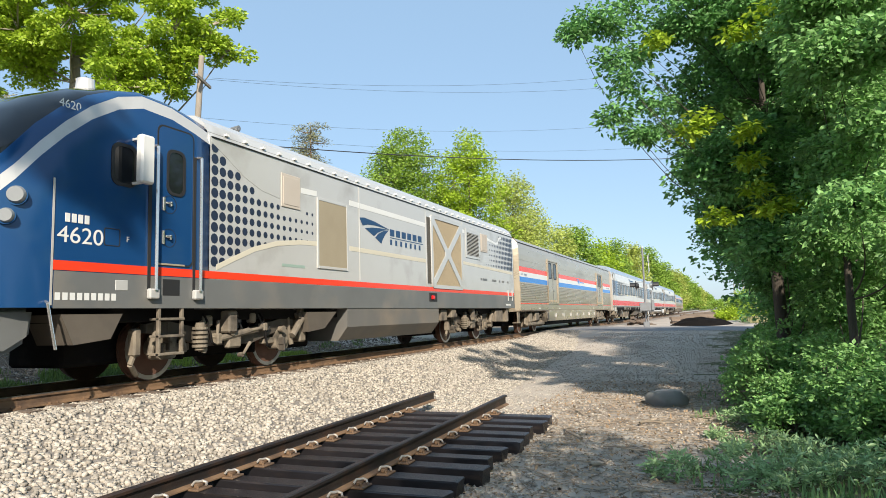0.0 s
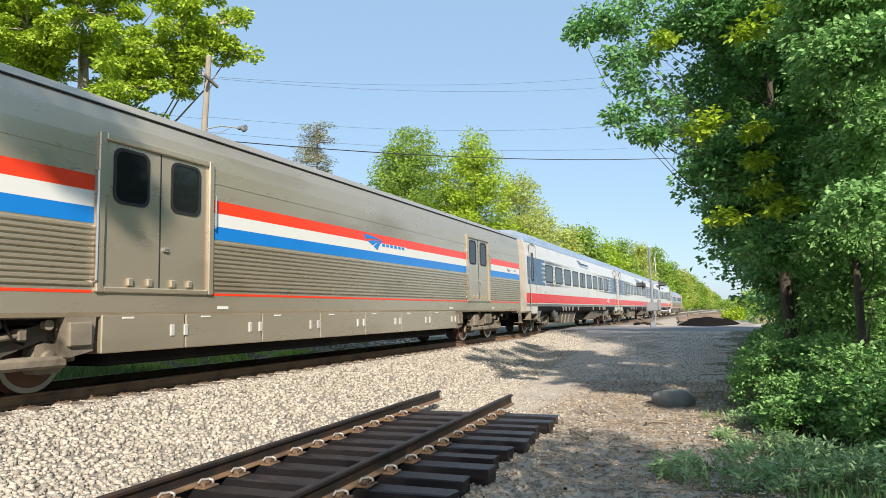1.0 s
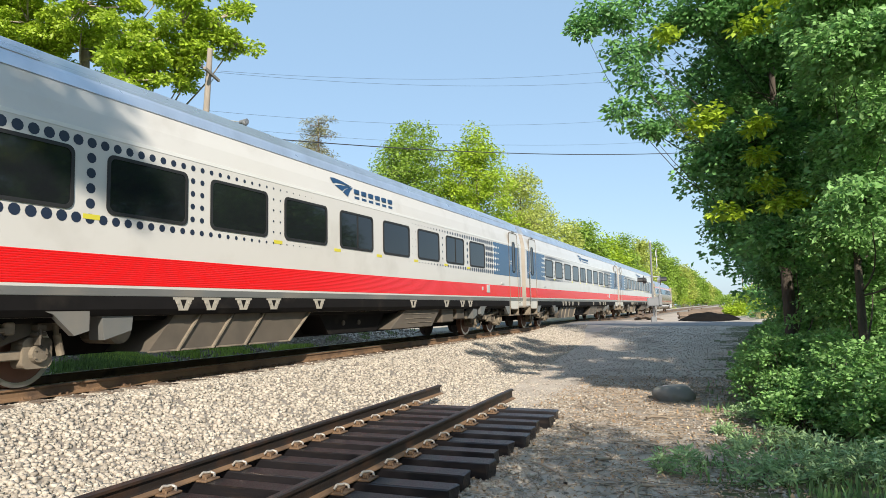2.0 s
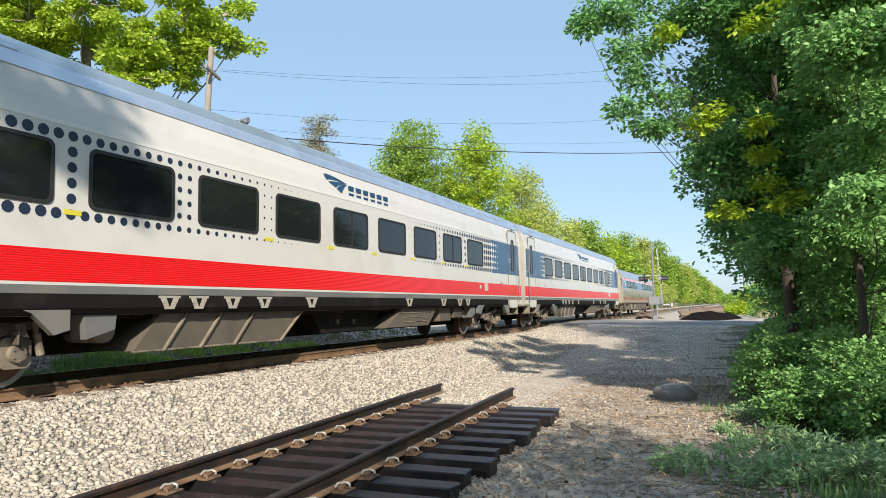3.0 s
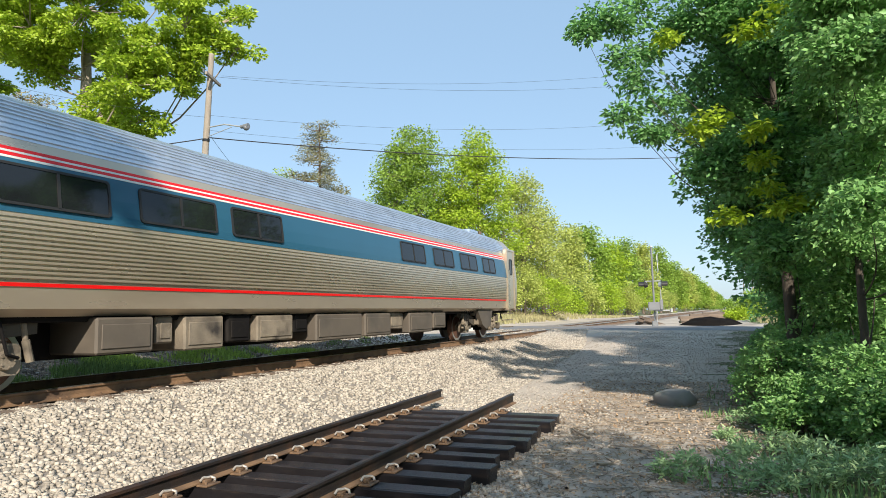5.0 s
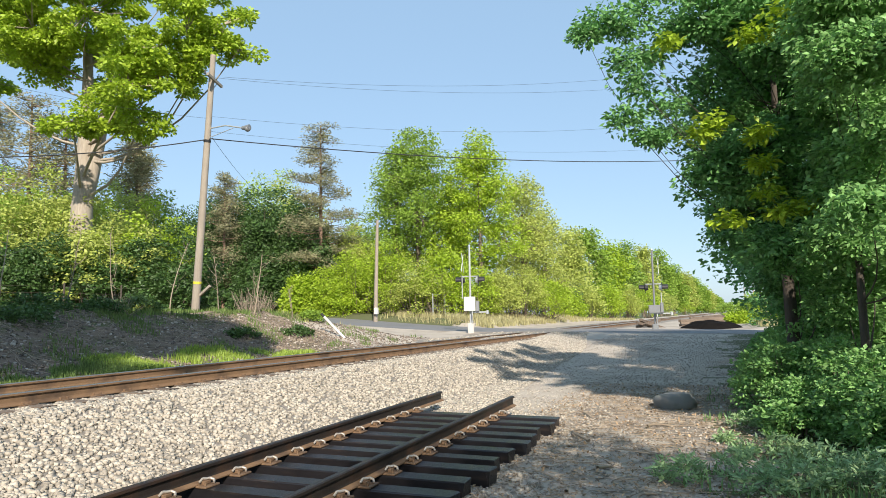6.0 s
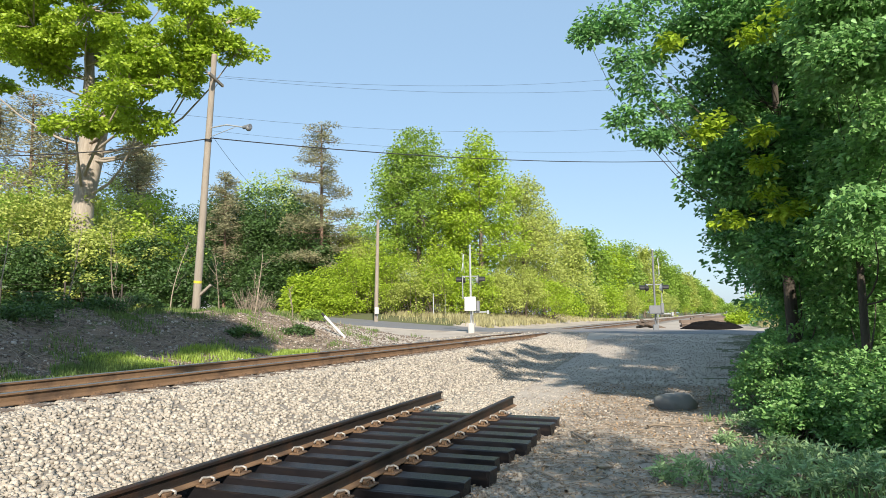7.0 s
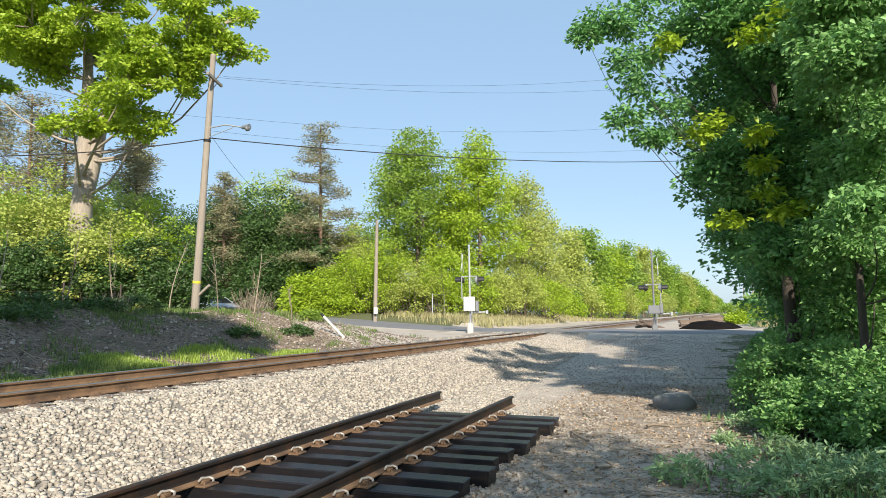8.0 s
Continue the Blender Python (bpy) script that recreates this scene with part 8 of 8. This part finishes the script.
bush(17.6, 15.4, 0.6, 0.6, 0.3, M_LEAF_SHADE, "low leafy weed clump on the soil bank", 908, 1500, 0.10, group="bank weeds", name="weed_clump", spread=0.22, clumps=40, category="weed", stems=False)
bush(20.4, 15.2, 0.6, 0.6, 0.35, M_LEAF_SHADE, "low leafy weed clump on the soil bank", 909, 1500, 0.10, group="bank weeds", name="weed_clump", spread=0.22, clumps=40, category="weed", stems=False)
bush(23.6, 16.8, 0.6, 0.6, 0.5, M_LEAF_MID, "low leafy weed clump on the soil bank", 910, 1500, 0.10, group="bank weeds", name="weed_clump", spread=0.22, clumps=40, category="weed", stems=False)
bush(57.0, 35.5, 3.0, 3.0, 9.5, M_LEAF_PALE, "dense roadside thicket bush in partial shade", 568, 15000, 0.25, group="thicket bushes", spread=0.55, clumps=180, z=0.9)
bush(62.0, 38.0, 3.5, 3.5, 11.5, M_LEAF_MID, "dense roadside thicket bush in partial shade", 569, 15000, 0.27, group="thicket bushes", spread=0.55, clumps=180, z=0.9)
bush(54.64, 50.33, 4.6, 4.6, 13.54, M_LEAF_SHADE, "dense roadside thicket bush in partial shade", 380, 17000, 0.31, group="thicket bushes", spread=0.6, clumps=190, z=0.75)
bush(56.01, 47.26, 5, 5, 14.10, M_LEAF_SHADE, "dense roadside thicket bush in partial shade", 381, 17000, 0.31, group="thicket bushes", spread=0.6, clumps=190, z=0.75)
bush(54.22, 41.4, 4.6, 4.6, 12.68, M_LEAF_SHADE, "dense roadside thicket bush in partial shade", 382, 17000, 0.31, group="thicket bushes", spread=0.6, clumps=190, z=0.75)
bush(52.22, 45.88, 3.4, 3.4, 7.30, M_LEAF_SHADE, "dense roadside thicket bush in partial shade", 383, 17000, 0.31, group="thicket bushes", spread=0.6, clumps=190, z=0.75)
bush(50.49, 39.88, 3.4, 3.4, 6.27, M_LEAF_SHADE, "dense roadside thicket bush in partial shade", 384, 17000, 0.31, group="thicket bushes", spread=0.6, clumps=190, z=0.75)
bush(51.81, 36.91, 3.4, 3.4, 7.84, M_LEAF_SHADE, "dense roadside thicket bush in partial shade", 385, 17000, 0.31, group="thicket bushes", spread=0.6, clumps=190, z=0.75)
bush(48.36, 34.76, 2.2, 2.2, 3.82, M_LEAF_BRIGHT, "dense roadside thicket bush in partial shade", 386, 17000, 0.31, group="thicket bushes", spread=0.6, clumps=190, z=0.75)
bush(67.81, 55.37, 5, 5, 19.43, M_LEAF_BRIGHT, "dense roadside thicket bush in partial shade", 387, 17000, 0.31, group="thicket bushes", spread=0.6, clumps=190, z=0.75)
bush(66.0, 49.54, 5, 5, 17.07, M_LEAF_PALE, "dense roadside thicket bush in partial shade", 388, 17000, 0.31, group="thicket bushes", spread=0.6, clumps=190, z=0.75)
bush(52.0, 51.34, 4, 4, 10.54, M_LEAF_SHADE, "dense roadside thicket bush in partial shade", 389, 17000, 0.31, group="thicket bushes", spread=0.6, clumps=190, z=0.75)
bush(49.29, 32.67, 3.0, 3.0, 5.94, M_LEAF_BRIGHT, "sunlit spring green bush beyond the road", 400, 7000, 0.19, group="roadside bushes", spread=0.55, clumps=100, z=0.5)
bush(49.45, 29.83, 2.8, 2.8, 6.87, M_LEAF_BRIGHT, "sunlit spring green bush beyond the road", 401, 7000, 0.19, group="roadside bushes", spread=0.55, clumps=100, z=0.5)
bush(49.58, 27.07, 2.8, 2.8, 7.00, M_LEAF_BRIGHT, "sunlit spring green bush beyond the road", 402, 7000, 0.19, group="roadside bushes", spread=0.55, clumps=100, z=0.5)
bush(48.77, 23.95, 2.8, 2.8, 5.37, M_LEAF_PALE, "sunlit spring green bush beyond the road", 403, 7000, 0.19, group="roadside bushes", spread=0.55, clumps=100, z=0.5)
bush(49.63, 22.01, 2.5, 2.5, 6.41, M_LEAF_BRIGHT, "sunlit spring green bush beyond the road", 404, 7000, 0.19, group="roadside bushes", spread=0.55, clumps=100, z=0.5)
bush(52.38, 30.68, 3.2, 3.2, 7.82, M_LEAF_PALE, "sunlit spring green bush beyond the road", 405, 7000, 0.19, group="roadside bushes", spread=0.55, clumps=100, z=0.5)
bush(53.33, 28.53, 3, 3, 7.66, M_LEAF_PALE, "sunlit spring green bush beyond the road", 406, 7000, 0.19, group="roadside bushes", spread=0.55, clumps=100, z=0.5)
bush(51.43, 20.44, 2.4, 2.4, 4.93, M_LEAF_BRIGHT, "sunlit spring green bush beyond the road", 407, 7000, 0.19, group="roadside bushes", spread=0.55, clumps=100, z=0.5)
bush(54.21, 19.14, 2.4, 2.4, 4.69, M_LEAF_PALE, "sunlit spring green bush beyond the road", 408, 7000, 0.19, group="roadside bushes", spread=0.55, clumps=100, z=0.5)
bush(58.02, 17.99, 2.6, 2.6, 5.34, M_LEAF_PALE, "sunlit spring green bush beyond the road", 409, 7000, 0.19, group="roadside bushes", spread=0.55, clumps=100, z=0.5)
bush(62.91, 16.89, 2.6, 2.6, 4.19, M_LEAF_BRIGHT, "sunlit spring green bush beyond the road", 410, 7000, 0.19, group="roadside bushes", spread=0.55, clumps=100, z=0.5)
bush(47.89, 30.87, 1.6, 1.6, 3.26, M_LEAF_BRIGHT, "sunlit spring green bush beyond the road", 411, 7000, 0.19, group="roadside bushes", spread=0.55, clumps=100, z=0.5)
bush(48.04, 33.02, 1.8, 1.8, 3.59, M_LEAF_BRIGHT, "sunlit spring green bush beyond the road", 412, 7000, 0.19, group="roadside bushes", spread=0.55, clumps=100, z=0.5)
# darkened leaves put shade into the gaps between the crowns in front
bush(70.49, 49.33, 5.0, 4.0, 6.0, M_LEAF_SHADE, "dense woodland edge bush behind the road", 520, 5000, 0.34, group="woodland edge bushes", spread=0.7, clumps=110, z=0.2)
bush(69.12, 42.51, 5.0, 4.0, 6.0, M_LEAF_SHADE, "dense woodland edge bush behind the road", 521, 5000, 0.34, group="woodland edge bushes", spread=0.7, clumps=110, z=0.2)
bush(69.33, 37.09, 5.0, 4.0, 6.0, M_LEAF_SHADE, "dense woodland edge bush behind the road", 522, 5000, 0.34, group="woodland edge bushes", spread=0.7, clumps=110, z=0.2)
bush(71.27, 32.73, 5.0, 4.0, 6.0, M_LEAF_SHADE, "dense woodland edge bush behind the road", 523, 5000, 0.34, group="woodland edge bushes", spread=0.7, clumps=110, z=0.2)
bush(75.09, 29.09, 5.0, 4.0, 6.0, M_LEAF_SHADE, "dense woodland edge bush behind the road", 524, 5000, 0.34, group="woodland edge bushes", spread=0.7, clumps=110, z=0.2)
bush(80.93, 25.85, 5.0, 4.0, 6.0, M_LEAF_SHADE, "dense woodland edge bush behind the road", 525, 5000, 0.34, group="woodland edge bushes", spread=0.7, clumps=110, z=0.2)
bush(88.95, 22.67, 5.0, 4.0, 6.0, M_LEAF_SHADE, "dense woodland edge bush behind the road", 526, 5000, 0.34, group="woodland edge bushes", spread=0.7, clumps=110, z=0.2)
broadleaf(54.23, 26.52, 18.85, 4.3, M_LEAF_MID, "tall broad-leaved tree in fresh leaf beyond the crossing", 420, 22000, 0.27, low=0.3, n=13, spread=0.75, clumps=26, z=0.4)
broadleaf(55.22, 29.23, 17.71, 2.6, M_LEAF_MID, "tall broad-leaved tree in fresh leaf beyond the crossing", 421, 9000, 0.27, low=0.35, n=13, spread=0.75, clumps=26, z=0.4)
broadleaf(54.69, 20.54, 17.19, 3.4, M_LEAF_BRIGHT, "tall broad-leaved tree in fresh leaf beyond the crossing", 422, 22000, 0.27, low=0.32, n=13, spread=0.75, clumps=26, z=0.4)
broadleaf(55.46, 23.74, 13.95, 2.6, M_LEAF_BRIGHT, "tall broad-leaved tree in fresh leaf beyond the crossing", 423, 9000, 0.27, low=0.3, n=13, spread=0.75, clumps=26, z=0.4)
broadleaf(64.06, 19.26, 15.19, 3.8, M_LEAF_PALE, "tall broad-leaved tree in fresh leaf beyond the crossing", 424, 16000, 0.27, low=0.25, n=13, spread=0.75, clumps=26, z=0.4)
broadleaf(70.77, 19.0, 12.74, 3.4, M_LEAF_PALE, "tall broad-leaved tree in fresh leaf beyond the crossing", 425, 10000, 0.27, low=0.2, n=13, spread=0.75, clumps=26, z=0.4)
broadleaf(104.12, 23.24, 15.08, 3.6, M_LEAF_PALE, "broad-leaved tree in the row beside the railway", 440, 8000, 0.49, low=0.12, n=10, spread=1.22, clumps=20, z=-0.3, group="lineside trees")
broadleaf(117.60, 23.14, 16.98, 4, M_LEAF_MID, "broad-leaved tree in the row beside the railway", 441, 8000, 0.52, low=0.12, n=10, spread=1.27, clumps=20, z=-0.3, group="lineside trees")
broadleaf(126.81, 21.27, 14.64, 3.6, M_LEAF_BRIGHT, "broad-leaved tree in the row beside the railway", 442, 8000, 0.53, low=0.12, n=10, spread=1.30, clumps=20, z=-0.3, group="lineside trees")
broadleaf(161.83, 23.04, 18.65, 4.4, M_LEAF_MID, "broad-leaved tree in the row beside the railway", 443, 8000, 0.60, low=0.12, n=10, spread=1.43, clumps=20, z=-0.3, group="lineside trees")
broadleaf(194.27, 22.91, 21.03, 4.6, M_LEAF_PALE, "broad-leaved tree in the row beside the railway", 444, 8000, 0.66, low=0.12, n=10, spread=1.55, clumps=20, z=-0.3, group="lineside trees")
broadleaf(231.74, 21.84, 22.19, 4.6, M_LEAF_MID, "broad-leaved tree in the row beside the railway", 445, 8000, 0.72, low=0.12, n=10, spread=1.69, clumps=20, z=-0.3, group="lineside trees")
broadleaf(289.95, 21.90, 21.13, 5, M_LEAF_MID, "broad-leaved tree in the row beside the railway", 446, 8000, 0.83, low=0.12, n=10, spread=1.90, clumps=20, z=-0.3, group="lineside trees")
broadleaf(360.99, 21.84, 22.19, 5.5, M_LEAF_PALE, "broad-leaved tree in the row beside the railway", 447, 8000, 0.96, low=0.12, n=10, spread=2.16, clumps=20, z=-0.3, group="lineside trees")
broadleaf(467.06, 22.77, 23.54, 6, M_LEAF_MID, "broad-leaved tree in the row beside the railway", 448, 8000, 1.15, low=0.12, n=10, spread=2.55, clumps=20, z=-0.3, group="lineside trees")
broadleaf(589.43, 22.77, 23.42, 7, M_LEAF_MID, "broad-leaved tree in the row beside the railway", 449, 8000, 1.38, low=0.12, n=10, spread=2.99, clumps=20, z=-0.3, group="lineside trees")
broadleaf(789.42, 23.68, 24.99, 8, M_LEAF_PALE, "broad-leaved tree in the row beside the railway", 450, 8000, 1.74, low=0.12, n=10, spread=3.72, clumps=20, z=-0.3, group="lineside trees")
broadleaf(1074.88, 24.65, 25.58, 9, M_LEAF_MID, "broad-leaved tree in the row beside the railway", 451, 8000, 2.26, low=0.12, n=10, spread=4.76, clumps=20, z=-0.3, group="lineside trees")
broadleaf(1479.58, 25.54, 27.42, 11, M_LEAF_MID, "broad-leaved tree in the row beside the railway", 452, 8000, 3.00, low=0.12, n=10, spread=6.23, clumps=20, z=-0.3, group="lineside trees")
bush(79.94, 18.80, 2.2, 2.2, 5.17, M_LEAF_BRIGHT, "pale green lineside shrub in full sun", 460, 3600, 0.3, group="lineside shrubs", spread=0.6, clumps=80, z=-0.3)
bush(91.84, 18.77, 2.4, 2.4, 5.66, M_LEAF_PALE, "pale green lineside shrub in full sun", 461, 3600, 0.3, group="lineside shrubs", spread=0.6, clumps=80, z=-0.3)
bush(104.33, 17.77, 2.4, 2.4, 5.69, M_LEAF_BRIGHT, "pale green lineside shrub in full sun", 462, 3600, 0.3, group="lineside shrubs", spread=0.6, clumps=80, z=-0.3)
bush(125.62, 17.74, 2.6, 2.6, 6.16, M_LEAF_PALE, "pale green lineside shrub in full sun", 463, 3600, 0.3, group="lineside shrubs", spread=0.6, clumps=80, z=-0.3)
bush(156.87, 17.71, 3, 3, 6.72, M_LEAF_BRIGHT, "pale green lineside shrub in full sun", 464, 3600, 0.3, group="lineside shrubs", spread=0.6, clumps=80, z=-0.3)
bush(207.22, 17.69, 3.4, 3.4, 6.95, M_LEAF_PALE, "pale green lineside shrub in full sun", 465, 3600, 0.3, group="lineside shrubs", spread=0.6, clumps=80, z=-0.3)
bush(306.62, 18.66, 4, 4, 7.48, M_LEAF_BRIGHT, "pale green lineside shrub in full sun", 466, 3600, 0.3, group="lineside shrubs", spread=0.6, clumps=80, z=-0.3)
bush(121.52, -1.11, 2.4, 2.4, 3.29, M_LEAF_MID, "sunlit bush beyond the crossing road", 480, 3600, 0.26, group="bushes past the road", spread=0.5, clumps=80, z=-0.35)
bush(78.0, -2.22, 1.5, 1.5, 1.60, M_LEAF_BRIGHT, "sunlit bush beyond the crossing road", 481, 3600, 0.26, group="bushes past the road", spread=0.5, clumps=80, z=-0.35)
bush(83.84, -2.97, 2.4, 2.4, 3.25, M_LEAF_MID, "sunlit bush beyond the crossing road", 482, 3600, 0.26, group="bushes past the road", spread=0.5, clumps=80, z=-0.35)
bush(66.33, -0.7, 1.2, 1.2, 1.04, M_LEAF_BRIGHT, "sunlit bush beyond the crossing road", 483, 3600, 0.26, group="bushes past the road", spread=0.5, clumps=80, z=-0.35)
bush(67.71, -3.82, 3, 3, 3.86, M_LEAF_MID, "sunlit bush beyond the crossing road", 484, 3600, 0.26, group="bushes past the road", spread=0.5, clumps=80, z=-0.35)
bush(51.5, -4.48, 3.5, 3.5, 4.35, M_LEAF_DEEP, "sunlit bush beyond the crossing road", 485, 3600, 0.26, group="bushes past the road", spread=0.5, clumps=80, z=-0.35)
bush(175.73, 0.69, 4, 4, 3.71, M_LEAF_MID, "sunlit bush beyond the crossing road", 486, 3600, 0.26, group="bushes past the road", spread=0.5, clumps=80, z=-0.35)
bush(54.25, -3.24, 1.6, 1.6, 0.83, M_LEAF_BRIGHT, "sunlit bush beyond the crossing road", 487, 3600, 0.26, group="bushes past the road", spread=0.5, clumps=80, z=-0.35)
pine(52.21, 36.01, 19.15, 4.4, "tall pine with patchy olive needles", 500, 15000, bare=0.22, z=0.8)
pine(28.8, 44.11, 16.13, 4.2, "old pine with browning needles", 501, 9000, bare=0.15, z=0.8)
pine(29.13, 48.32, 16.09, 4, "old pine with browning needles", 502, 9000, bare=0.15, z=0.8)
pine(30.4, 35.57, 12.18, 3.4, "pine with dark needle tufts", 503, 9000, bare=0.15, z=0.8)
pine(37.5, 43.5, 14.29, 2.6, "pine with dark needle tufts", 504, 9000, bare=0.15, z=0.8)
pine(31.17, 43.73, 15.22, 3.6, "old pine with browning needles", 505, 9000, bare=0.15, z=0.8)
pine(49.96, 46.02, 14.80, 3.0, "small distant dark pine tree", 506, 9000, bare=0.15, z=0.8)


# ---- what moves ----
TRAIN = [(LOCO, -47.75), (BAGGAGE, -25.91), (COACH, 0.0), (copy_thing(COACH, pose(80, YC, 0)), 25.91), (copy_thing(COACH, pose(106, YC, 0)), 51.82), (CAFE, 77.73)]


def motions():
    front = ((0.0, 53.35), (0.5, 40.35), (1.0, 27.2), (1.5, 14.13), (3.0, -25.15), (3.5, -38.27), (4.0, -51.33), (4.5, -64.38), (8.0, -156.2))
    for thing, behind in TRAIN:
        walk(thing, [(t, pose(s + behind, YC, 0)) for t, s in front])
    rows = []
    for t, y in ((0.0, 64.0), (4.0, 54.5), (6.4, 46.9), (6.8, 45.5), (7.2, 44.2), (7.6, 42.8), (8.0, 40.9)):
        x = ROAD[0] + (y - ROAD[1]) * RDIR[0] / RDIR[1] - 1.6
        rows.append((t, pose(x, y, float(land(x, y)) + 0.03, 0, 0, -104)))
    walk(CAR, rows)


motions()
